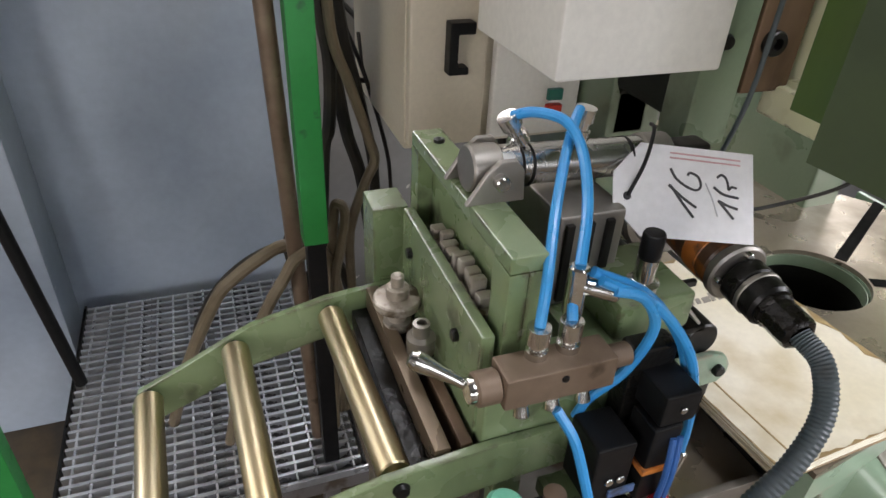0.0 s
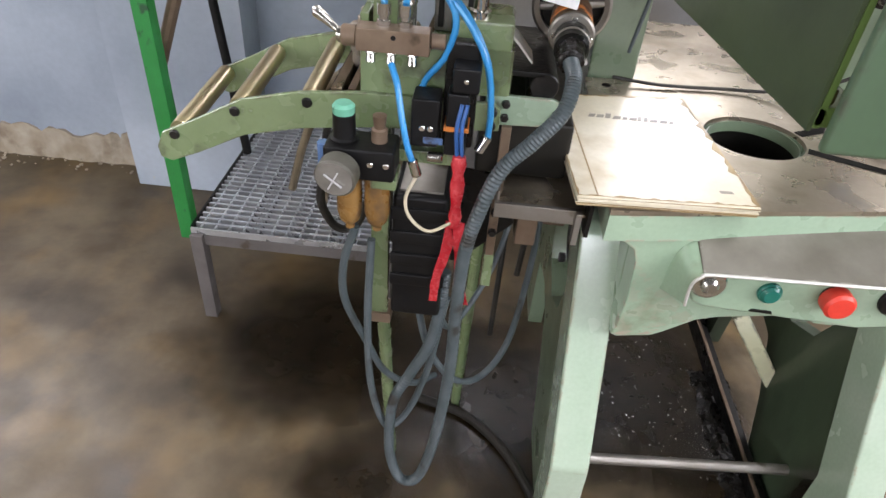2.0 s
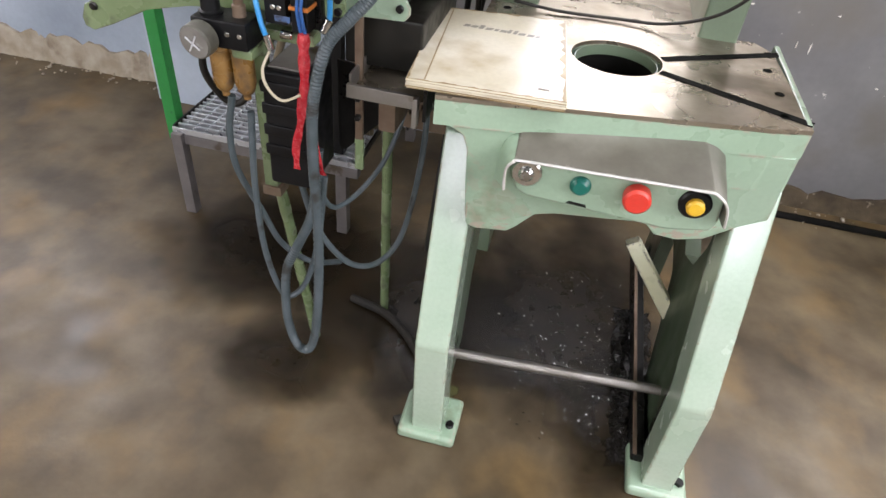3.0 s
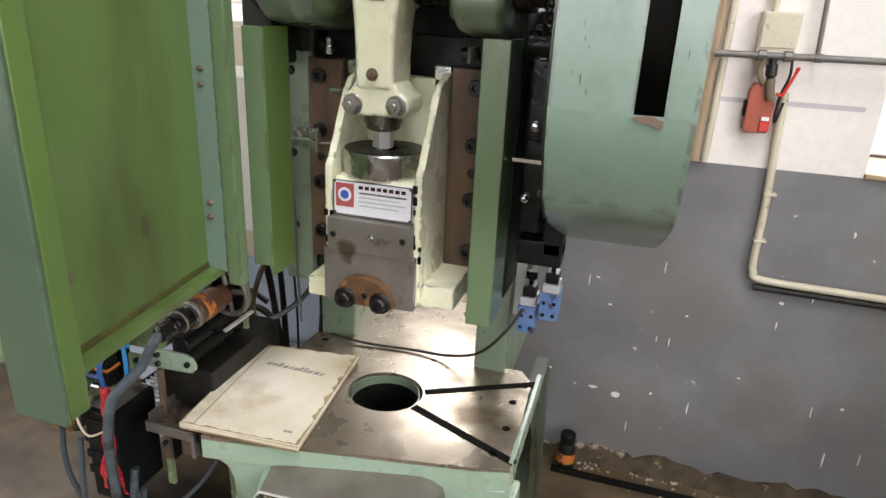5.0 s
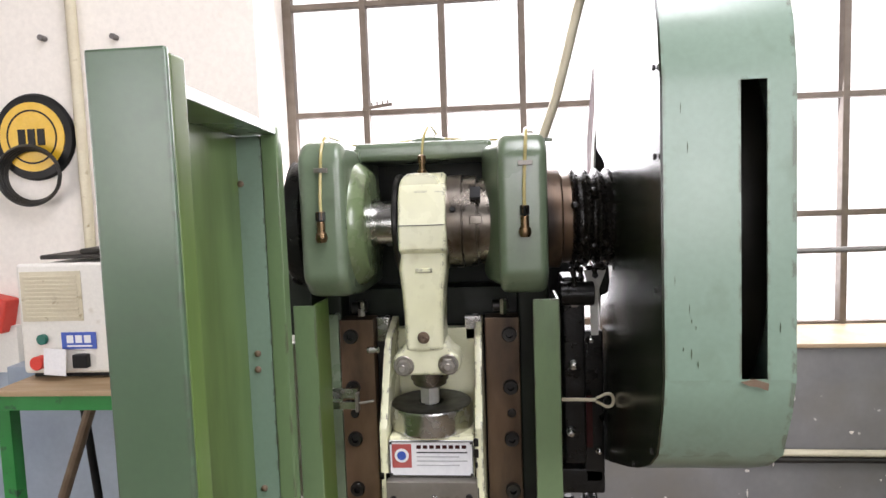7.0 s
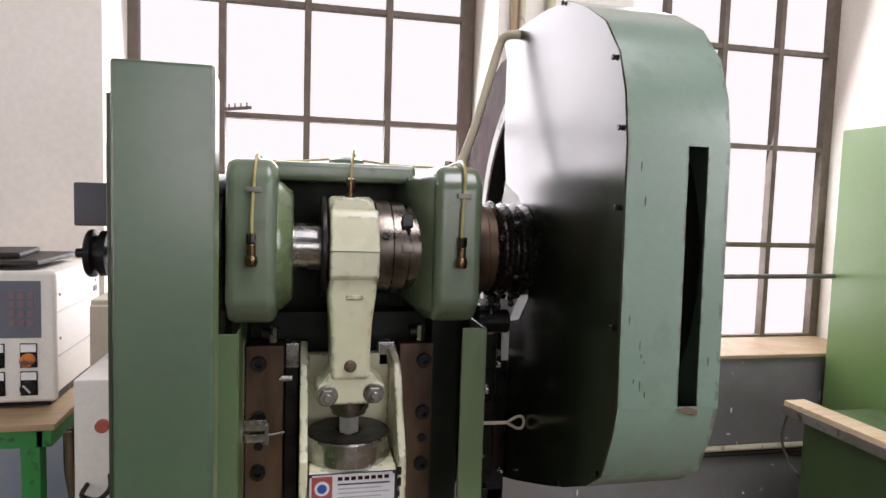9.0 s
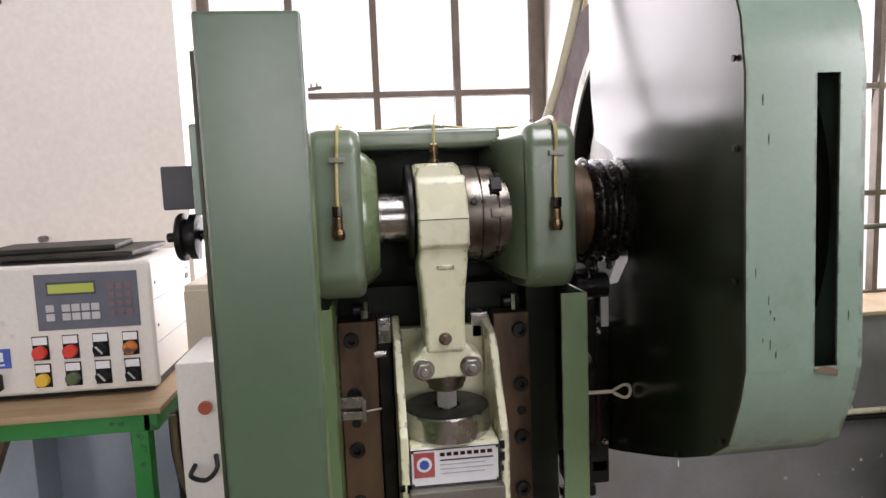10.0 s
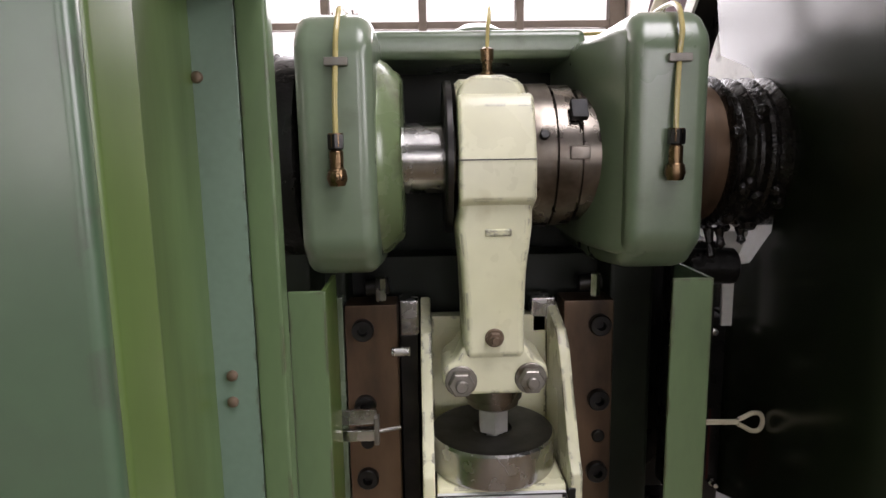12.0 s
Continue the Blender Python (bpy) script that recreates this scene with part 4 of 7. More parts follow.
for _x, _z in ((-0.058, 1.168), (0.012, 1.170), (0.072, 1.172)):
    part("screw", rod(B(), (_x, 0.135, _z), (_x, 0.131, _z), 0.006, seg=6), STEEL_DARK if _x != 0.012 else STEEL, ram)
part("tool_clamp", prism(B(), [(-0.052, 1.044), (0.058, 1.044)] + [(0.003 + 0.055 * math.cos(a), 1.050 + 0.050 * math.sin(a)) for a in (math.pi * k / 10 for k in range(11))], "y", 0.122, 0.142, 0.003), CLAMP_RUST, ram, "rust-brown round-topped tool clamp with two bolts")
for _x in (-0.030, 0.037):
    part("clamp_bolt", lathe(B(), [(0, 0), (0.019, 0), (0.020, 0.003), (0.015, 0.005), (0.014, 0.016), (0.012, 0.018), (0.007, 0.018), (0.006, 0.012), (0, 0.012)], (_x, 0.123, 1.056), (0, -1, 0), 20), STEEL_DARK, ram, "dark socket bolt on a washer")
part("clamp_hole", rod(B(), (0.007, 0.1235, 1.065), (0.007, 0.1205, 1.065), 0.006, seg=14), BLACK_OIL, ram)
part("ram_wing", box(B(), (-0.127, 0.165, 1.028), (-0.080, 0.30, 1.066), 0.003), CREAM, ram)
part("ram_wing", box(B(), (0.098, 0.165, 1.042), (0.158, 0.30, 1.085), 0.003), CREAM, ram)
plate = part("nameplate", box(B(), (-0.066, 0.1535, 1.200), (0.080, 0.1600, 1.262), 0.001), WHITE_CARD, ram, "white printed nameplate with a red emblem")


# gib rails with socket screws
def gib(x0, x1, label):
    g = part("gib_rail", box(B(), (x0, 0.281, 1.06), (x1, 0.33, 1.452), 0.003), RAIL, press, label)
    x = -0.155 if x0 < 0 else 0.148
    for z in (1.420, 1.319, 1.218, 1.117):
        bm = lathe(B(), [(0.0055, 0.002), (0.0065, 0.011), (0.0125, 0.011), (0.014, 0.009), (0.014, 0)], (x, 0.282, z), (0, -1, 0), 22)
        part("socket_screw", rod(bm, (x, 0.2815, z), (x, 0.279, z), 0.007, seg=6), STEEL_DARK, g)
    part("dowel_pin", rod(B(), (x + 0.001, 0.282, 1.268), (x + 0.001, 0.2755, 1.268), 0.0085, seg=16), STEEL_DARK, g, "dark dowel pin")
    return g


gib(-0.178, -0.111, "brown oiled gib rail with black socket screws")
gib(0.102, 0.167, "brown oiled gib rail with black socket screws")
for _x0, _x1 in ((-0.1095, -0.084), (0.063, 0.095)):
    part("gib_block", box(B(), (_x0, 0.300, 1.405), (_x1, 0.335, 1.452), 0.003), STEEL, press, "bright steel gib block")
part("gib_liner", box(B(), (-0.1095, 0.305, 1.07), (-0.086, 0.345, 1.404), 0.002), STEEL_DARK, press)
# Added dark sheet that stands for shade where bright wall showed through.
part("bay_plate", box(B(), (0.205, 0.44, 1.10), (0.30, 0.45, 1.55), 0.001), BLACK_OIL, press)
part("gib_liner", box(B(), (0.064, 0.331, 1.07), (0.17, 0.35, 1.404), 0.002), STEEL_DARK, press)
for _x in (-0.150, 0.118):
    part("oiler", rod(B(), (_x, 0.28, 1.475), (_x + 0.03, 0.28, 1.478), 0.011, seg=14), STEEL_DARK, press, "dark oil pipe union")
    part("oiler_nut", rod(B(), (_x + 0.02, 0.27, 1.46), (_x + 0.02, 0.27, 1.49), 0.007, seg=6), STEEL, press)

# Added filler that closes a bright gap beside the drum with a dark face.
part("frame_flank", box(B(), (-0.262, 0.20, 1.44), (-0.203, 0.50, 1.560), 0.006), GREEN_DARK, press, "added dark flank filler under the drum, shade in its colour")

# green guard strips in front of the frame
part("guard_strip", box(B(), (0.187, 0.143, 1.035), (0.231, 0.149, 1.508), 0.002), STRIP_GREEN, press, "green sheet guard strip")
part("guard_strip_side", box(B(), (0.2255, 0.149, 1.035), (0.2305, 0.24, 1.508), 0.001), GREEN_POST, press)
# Front paler, side darker: the bend's shading is put into the two greens.
part("guard_strip", box(B(), (-0.214, 0.124, 1.09), (-0.176, 0.130, 1.507), 0.002), STRIP_GREEN, press, "yellowed green sheet guard strip")
part("guard_strip_side", box(B(), (-0.181, 0.130, 1.07), (-0.176, 0.208, 1.507), 0.001), GREEN_GRASS, press)

_ff = part("frame_front", box(B(), (-0.240, 0.283, 1.00), (-0.1795, 0.33, 1.462), 0.003), GREEN, press, "blue-green frame face beside the gib rail")
for _z in (1.426, 1.27, 1.12):
    part("frame_bolt", lathe(B(), [(0, 0), (0.0085, 0), (0.009, 0.002), (0.007, 0.006), (0, 0.0065)], (-0.216, 0.283, _z), (0, -1, 0), 14), STEEL_DARK, _ff)

# ---- flywheel guard and flywheel ----
PROFILE = [(0.42, 2.065), (0.20, 2.062), (0.09, 2.05), (0.02, 2.022), (-0.05, 1.983), (-0.096, 1.931), (-0.118, 1.875), (-0.129, 1.807), (-0.137, 1.452), (-0.127, 1.408), (-0.102, 1.345), (-0.058, 1.312), (0.017, 1.276), (0.09, 1.246), (0.25, 1.185), (0.50, 1.10)]
guard = thing("flywheel_guard", (0.42, 0.2, 1.1), "tall green sheet-metal flywheel guard with a vertical slot", "machine guard")
GX0, GX1 = 0.331, 0.480
SLOT_X0, SLOT_X1 = 0.420, 0.450
_quads = []
for _p, _q in zip(PROFILE, PROFILE[1:]):
    if _p == PROFILE[7]:
        for _a, _b in ((GX0, SLOT_X0), (SLOT_X1, GX1)):
            _quads.append([(_a, *_p), (_b, *_p), (_b, *_q), (_a, *_q)])
    else:
        for _a, _b in ((GX0, SLOT_X0), (SLOT_X0, SLOT_X1), (SLOT_X1, GX1)):
            _quads.append([(_a, *_p), (_b, *_p), (_b, *_q), (_a, *_q)])
part("guard_front", sheet(B(), _quads, 0.003), GREEN_BLUE, guard, "blue-green front band with a tall slot")


def guard_side(x):
    """Side sheet with a round cut-out for the hub."""
    edge = [(0.42, 2.065), (0.396, 2.02), (0.395, 1.93), (0.392, 1.85), (0.37, 1.763), (0.29, 1.737), (0.23, 1.687), (0.203, 1.61), (0.215, 1.545), (0.26, 1.50), (0.345, 1.478), (0.364, 1.414), (0.41, 1.22), (0.50, 1.105)]
    outer, inner = PROFILE, edge
    t = B()
    prism(t, list(outer) + inner[::-1][1:-1], "x", x, x + 0.003)
    bmesh.ops.triangulate(t, faces=[f for f in t.faces if len(f.verts) > 4])
    return t


_rw = random.Random(17)
_by, _bz = PROFILE[8]
part("slot_edge", prism(B(), [(SLOT_X0 - 0.001, _bz - 0.002), (SLOT_X0 + 0.008, _bz - 0.007), (SLOT_X0 + 0.018, _bz - 0.008), (SLOT_X1, _bz - 0.013), (SLOT_X1 + 0.001, _bz - 0.004), (SLOT_X0 + 0.015, _bz + 0.001)], "y", _by - 0.0014, _by + 0.002), RUST, guard, "bare rusty metal at the slot's lower end")
for _i in range(11):
    _x, _z = (_rw.uniform(0.352, 0.372), _rw.uniform(1.46, 1.54)) if _i < 6 else (_rw.uniform(GX0 + 0.01, GX1 - 0.01), _rw.uniform(1.44, 1.80))
    if SLOT_X0 - 0.008 < _x < SLOT_X1 + 0.008 and _z > 1.45:
        continue
    _y = _by + (_z - _bz) * (PROFILE[7][0] - _by) / (PROFILE[7][1] - _bz)
    _w, _h = _rw.uniform(0.0003, 0.0007), _rw.uniform(0.002, 0.008)
    part("scratch", prism(B(), [(_x - _w, _z), (_x, _z - _h), (_x + _w, _z), (_x, _z + _h * 0.7)], "y", _y - 0.0009, _y + 0.002), GREEN_OUTER, guard)
# Left sheet far darker than the right one: its shade is painted in.
part("guard_side", guard_side(GX0 - 0.003), GREEN_SIDE_SHADED, guard, "green side sheet, glossy, cut out round the hub")
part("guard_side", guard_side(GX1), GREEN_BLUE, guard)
for _p in (PROFILE[2], (-0.098, 1.925), (-0.125, 1.828), (-0.128, 1.722), (-0.130, 1.56), PROFILE[10], PROFILE[12]):
    part("guard_screw", rod(B(), (GX0 - 0.004, _p[0] + 0.012, _p[1]), (GX0 - 0.008, _p[0] + 0.012, _p[1]), 0.004, seg=12), STEEL_DARK, guard)
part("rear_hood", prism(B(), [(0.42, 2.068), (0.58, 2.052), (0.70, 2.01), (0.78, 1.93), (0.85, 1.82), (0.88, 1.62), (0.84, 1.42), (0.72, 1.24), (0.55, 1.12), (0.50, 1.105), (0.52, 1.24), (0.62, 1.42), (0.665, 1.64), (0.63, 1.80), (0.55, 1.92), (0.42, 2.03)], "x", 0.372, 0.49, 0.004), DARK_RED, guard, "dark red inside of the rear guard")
flywheel = thing("flywheel", (0.42, SHAFT_Y, SHAFT_Z), "heavy pale-webbed flywheel with dark rim on the crankshaft", "flywheel")
FX = 0.345
# Rim black behind a pale face: the guard's inner shade is in the colour.
part("rim", lathe(B(), [(0.335, 0.005), (0.362, 0.005), (0.366, 0.008), (0.366, 0.12), (0.362, 0.124), (0.335, 0.124), (0.335, 0.005)], (FX + 0.006, SHAFT_Y + 0.01, SHAFT_Z), (1, 0, 0), 64), OILY_TOP, flywheel, "flywheel rim, blackened for the shade inside the guard")
part("rim_face", lathe(B(), [(0.332, 0.0), (0.362, 0.0), (0.362, 0.0049), (0.332, 0.0049), (0.332, 0)], (FX + 0.006, SHAFT_Y + 0.01, SHAFT_Z), (1, 0, 0), 64), FLY_GREY, flywheel, "pale painted face of the rim")
part("recess", lathe(B(), [(0.265, 0.0), (0.337, 0.0), (0.337, 0.02), (0.265, 0.02), (0.265, 0)], (FX + 0.045, SHAFT_Y + 0.01, SHAFT_Z), (1, 0, 0), 48), BLACK_OIL, flywheel, "dark recess of the flywheel")
part("disc", lathe(B(), [(0.05, 0.0), (0.262, 0.0), (0.268, 0.01), (0.268, 0.02), (0.05, 0.02)], (FX + 0.024, SHAFT_Y + 0.01, SHAFT_Z), (1, 0, 0), 48), FLY_GREY, flywheel, "pale painted flywheel web")
part("hub", lathe(B(), [(0.04, 0), (0.085, 0), (0.088, 0.004), (0.088, 0.05), (0.04, 0.05)], (FX - 0.02, SHAFT_Y, SHAFT_Z), (1, 0, 0), 40), GREASE, flywheel, "greasy black hub")
_prof = [(0.04, 0)]
_rg = random.Random(2)
for _i in range(22):
    _prof.append((0.083 + 0.006 * math.sin(_i * 1.1) + _rg.uniform(-0.002, 0.003), 0.002 + _i * 0.0036))
part("clutch_ring", lathe(B(), _prof + [(0.05, 0.081)], (0.258, SHAFT_Y, SHAFT_Z), (1, 0, 0), 44), GREASE, flywheel, "greasy black clutch rings")
for _i in range(14):
    _a, _x = _rg.uniform(2.2, 5.0), _rg.uniform(0.262, 0.325)
    _c = Vector((_x, SHAFT_Y + 0.086 * math.cos(_a), SHAFT_Z + 0.086 * math.sin(_a)))
    part("grease_lump", lathe(B(), [(0, 0), (0.006, 0.001), (0.008, 0.004), (0.005, 0.009), (0, 0.011)], _c, (_rg.uniform(-0.3, 0.3), math.cos(_a), math.sin(_a)), 8), GREASE, flywheel)
for _x, _z, _h in ((0.262, 1.552, 0.045), (0.275, 1.552, 0.03), (0.30, 1.552, 0.025)):
    part("grease_drip", lathe(B(), [(0, 0), (0.007, 0.004), (0.004, _h * 0.5), (0.006, _h * 0.8), (0, _h)], (_x, 0.235, _z), (0.1, -0.1, -1), 8), GREASE, flywheel)
part("bearing_flange", lathe(B(), [(0.04, 0), (0.086, 0), (0.089, 0.003), (0.089, 0.026), (0.080, 0.030), (0.080, 0.046), (0.04, 0.046)], (0.215, SHAFT_Y, SHAFT_Z), (1, 0, 0), 40), RAIL, flywheel, "brown oily bearing flange")
stay = thing("guard_stay", (0.34, 0.35, 1.78), "bent pale cream rod holding the flywheel guard", "bracket")
part("stay_rod", sweep(B(), [(0.345, 0.318, 2.048), (0.318, 0.325, 2.052), (0.300, 0.336, 2.046), (0.291, 0.344, 2.02), (0.27, 0.347, 1.94), (0.248, 0.35, 1.86), (0.222, 0.352, 1.787)], 0.009, 12), PIPE_CREAM, stay)
part("stay_bolt", rod(B(), (0.195, 0.33, 1.780), (0.195, 0.33, 1.800), 0.009, seg=6), STEEL_DULL, stay)
part("stay_foot", box(B(), (0.18, 0.315, 1.778), (0.238, 0.37, 1.785), 0.002), GREEN, stay)
# spanner left in the clutch and blue limit-switch valves below
_kb = prism(B(), [(0.236, 1.3225), (0.296, 1.3215), (0.296, 1.3155), (0.236, 1.3165)], "y", 0.199, 0.203, 0.001)
sweep(_kb, [(0.296, 0.201, 1.3215), (0.303, 0.201, 1.3245), (0.313, 0.201, 1.329), (0.322, 0.201, 1.3275), (0.3255, 0.201, 1.318), (0.322, 0.201, 1.308), (0.313, 0.201, 1.3065), (0.303, 0.201, 1.312), (0.296, 0.201, 1.3155)], 0.0028, 8, 6)
key = solo("spanner", _kb, PIPE_CREAM, "small cream-coated key with a loop end stuck behind the guard strip", "key")

# ---- open side cover ----
cover = thing("side_cover", (-0.25, -0.1, 1.07), "tall green open sheet-metal side cover with a rim all round", "machine cover")
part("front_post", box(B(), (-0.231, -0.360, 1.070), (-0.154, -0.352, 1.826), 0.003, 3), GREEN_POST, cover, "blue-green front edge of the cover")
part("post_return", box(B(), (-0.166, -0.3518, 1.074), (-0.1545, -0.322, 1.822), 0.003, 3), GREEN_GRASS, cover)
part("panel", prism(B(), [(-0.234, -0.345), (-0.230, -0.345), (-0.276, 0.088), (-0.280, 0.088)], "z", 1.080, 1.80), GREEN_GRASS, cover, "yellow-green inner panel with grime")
# Separate thin sheet gives the outside a darker olive than the inner panel.
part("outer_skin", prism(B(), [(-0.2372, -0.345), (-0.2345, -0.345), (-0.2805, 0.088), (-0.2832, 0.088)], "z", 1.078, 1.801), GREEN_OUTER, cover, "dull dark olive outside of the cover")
part("top_rim", prism(B(), [(-0.236, -0.345), (-0.162, -0.345), (-0.210, 0.086), (-0.280, 0.086)], "z", 1.788, 1.802, 0.002), GREEN, cover)
part("bottom_rim", prism(B(), [(-0.236, -0.345), (-0.204, -0.345), (-0.250, 0.086), (-0.280, 0.086)], "z", 1.080, 1.094, 0.002), GREEN_GRASS, cover)
part("grime_line", prism(B(), [(-0.2325, -0.342), (-0.2255, -0.342), (-0.2705, 0.070), (-0.2785, 0.070)], "z", 1.0935, 1.104, 0.002), GRIME, cover, "brown oily grime along the bottom rim")
part("inner_strip", box(B(), (-0.277, 0.072, 1.090), (-0.2345, 0.080, 1.787), 0.002), GREEN_BLUE, cover, "blue-green strip bolted to the panel")
part("rear_lip", box(B(), (-0.2345, 0.070, 1.066), (-0.207, 0.096, 1.802), 0.004), STRIP_GREEN, cover)
for _x, _z in ((-0.270, 1.713), (-0.258, 1.440), (-0.259, 1.414), (-0.260, 1.215), (-0.261, 1.190)):
    part("bolt", lathe(B(), [(0, 0), (0.0052, 0), (0.0055, 0.0015), (0.0046, 0.004), (0.003, 0.005), (0, 0.0053)], (_x, 0.072, _z), (0, -1, 0), 14), RUST, cover, "small rusty bolt head")
# chipped paint on the inner panel beside the post, and a round plug low on it
for _y, _z, _w, _h in ((-0.300, 1.425, 0.008, 0.022), (-0.302, 1.375, 0.007, 0.036), (-0.25, 1.20, 0.010, 0.012), (-0.318, 1.185, 0.006, 0.020)):
    _rq = random.Random(int(_z * 1000))
    _x = -0.230 - (_y + 0.345) * 0.1062
    _ol = [(_y + _w * math.cos(a) * _rq.uniform(0.55, 1.1), _z + _h * math.sin(a) * _rq.uniform(0.6, 1.1)) for a in (2 * math.pi * k / 11 for k in range(11))]
    part("paint_chip", prism(B(), _ol, "x", _x - 0.001, _x + 0.0012), RUST, cover, "bare brown spot where paint has flaked")
part("plug", lathe(B(), [(0, 0), (0.011, 0), (0.012, 0.002), (0.010, 0.004), (0, 0.0045)], (-0.2345, -0.325, 1.125), (1, -0.1, 0), 18), RUST, cover, "round rusty plug")

# ---- roller feed ----
feeder = thing("roller_feeder", (-0.54, 0.15, 0.0), "green pneumatic strip feeder with brass rollers and blue air tubes", "feeder")


def side_arm(y, label):
    end = -0.325 if y > 0.1 else -0.405
    pts = [(-0.857, 0.800), (-0.847, 0.822), (-0.80, 0.845), (-0.735, 0.880), (-0.66, 0.898), (-0.58, 0.906), (end - 0.01, 0.908), (end, 0.900), (end, 0.872), (-0.58, 0.858), (-0.66, 0.848), (-0.735, 0.830), (-0.80, 0.797), (-0.84, 0.780), (-0.855, 0.785)]
    return part("side_arm", prism(B(), pts, "y", y, y + 0.008, 0.0015), GREEN_FEED, feeder, label)


side_arm(0.024, "curved green side plate, scratched along its edge")
side_arm(0.250, "curved green side plate")
for _x, _z in ((-0.829, 0.820), (-0.743, 0.862), (-0.648, 0.884)):
    r = part("roller", lathe(B(), [(0.005, 0), (0.005, 0.006), (0.0122, 0.0065), (0.0132, 0.008), (0.0132, 0.209), (0.0122, 0.2105), (0.005, 0.211), (0.005, 0.216)], (_x, 0.033, _z), (-0.042, 1, -0.012), 28), BRASS, feeder, "worn brass roller")
    part("axle_bolt", lathe(B(), [(0, 0), (0.0065, 0), (0.007, 0.0015), (0.0055, 0.005), (0, 0.0055)], (_x, 0.024, _z + 0.002), (0, -1, 0), 14), STEEL_DARK, r, "dark axle bolt")
    part("far_axle_bolt", lathe(B(), [(0, 0), (0.0055, 0), (0.0055, 0.006), (0, 0.0065)], (_x - 0.009, 0.250, _z), (0, -1, 0), 12), STEEL_DARK, r)
# clamp head over the rollers
part("head_plate", box(B(), (-0.584, 0.045, 0.865), (-0.573, 0.238, 0.998), 0.002), GREEN_FEED, feeder, "green cheek plate of the clamp head")
_hd = part("tall_head", box(B(), (-0.553, 0.045, 0.865), (-0.539, 0.266, 1.048), 0.001), GREEN_FEED, feeder, "tall green head casting with an open pocket in its side")
part("head_top", box(B(), (-0.568, 0.045, 1.0482), (-0.539, 0.266, 1.062), 0.002), GREEN_FEED, _hd)
for _y0, _y1 in ((0.045, 0.072), (0.244, 0.266)):
    part("head_end", box(B(), (-0.568, _y0, 0.88), (-0.5532, _y1, 1.048), 0.001), GREEN_FEED, _hd)
part("cap_screw", lathe(B(), [(0, 0), (0.005, 0), (0.005, 0.003), (0.0025, 0.0035), (0, 0.002)], (-0.552, 0.235, 1.062), (0, 0, 1), 12), STEEL_DARK, _hd)
_rg = random.Random(12)
_gb = box(B(), (-0.5725, 0.078, 0.90), (-0.5535, 0.205, 0.990), 0.003)
for _i in range(9):
    _y = 0.085 + 0.013 * _i
    box(_gb, (-0.571 + _rg.uniform(0, 0.004), _y, 0.989), (-0.556 + _rg.uniform(-0.003, 0.001), _y + _rg.uniform(0.007, 0.014), 0.998 + _rg.uniform(0, 0.012)), 0.002)
part("gauge_block", _gb, NUT_STEEL_OLD, feeder, "chipped dirty steel block seated in the pocket")
part("front_housing", box(B(), (-0.582, 0.033, 0.866), (-0.470, 0.064, 0.968), 0.003), GREEN_FEED, feeder)
part("back_box", box(B(), (-0.607, 0.262, 0.78), (-0.5705, 0.304, 0.985), 0.002), GREEN_FEED, feeder)
part("back_cross_plate", box(B(), (-0.60, 0.259, 0.86), (-0.36, 0.272, 0.905), 0.002), GREEN_FEED, feeder)
for _z in (0.92, 0.965):
    for _y in (0.09, 0.21):
        part("head_screw", rod(B(), (-0.583, _y, _z), (-0.5885, _y, _z), 0.0055, seg=12), STEEL_DARK, feeder)
for _x0, _x1 in ((-0.619, -0.606), (-0.598, -0.588)):
    part("guide_bar", box(B(), (_x0, 0.034, 0.880), (_x1, 0.249, 0.905), 0.001), RAIL if _x0 > -0.6 else BAR_TAN, feeder, "oily brown guide bar")
part("guide_base", box(B(), (-0.634, 0.034, 0.858), (-0.586, 0.249, 0.879), 0.001), BLACK_OIL, feeder)
_gs = lathe(B(), [(0.0, 0), (0.013, 0), (0.013, 0.008), (0.0085, 0.009), (0.0085, 0.026), (0.0215, 0.0262), (0.0225, 0.028), (0.0225, 0.034), (0.021, 0.0355), (0.0105, 0.036), (0.0105, 0.046), (0.0085, 0.048), (0.006, 0.0482), (0.006, 0.058), (0.0035, 0.060), (0, 0.060)], (-0.6035, 0.188, 0.900), (0, 0, 1), 24)
part("guide_stud", _gs, NUT_STEEL_OLD, feeder, "steel stud with a wide washer and nut")
_gs = lathe(B(), [(0.0, 0), (0.010, 0), (0.010, 0.02), (0.0125, 0.021), (0.0125, 0.036), (0.0075, 0.038), (0.0075, 0.050), (0.0045, 0.0505), (0.0045, 0.046), (0, 0.046)], (-0.600, 0.128, 0.900), (0, 0, 1), 18)
part("guide_stud", _gs, STEEL_DULL, feeder, "socket-headed steel stud")
part("clamp_lever", lathe(B(), [(0, 0), (0.0040, 0.001), (0.0042, 0.016), (0.0055, 0.030), (0.0072, 0.040), (0.0074, 0.046), (0.005, 0.050), (0, 0.051)], (-0.597, 0.023, 0.975), (-0.037, 0.018, 0.020), 16), CHROME, feeder, "bright clamp lever")
part("lever_collar", lathe(B(), [(0, 0), (0.0085, 0), (0.0095, 0.002), (0.0095, 0.007), (0.008, 0.008), (0.008, 0.012), (0, 0.012)], (-0.605, 0.018, 0.979), (1, 0, 0), 18), CHROME, feeder)
# second head with roller pair towards the bed
part("exit_head", box(B(), (-0.500, 0.060, 0.900), (-0.395, 0.20, 0.965), 0.004), GREEN_FEED, feeder)
part("exit_head_top", box(B(), (-0.470, 0.045, 0.965), (-0.400, 0.125, 1.000), 0.004), GREEN_FEED, feeder)
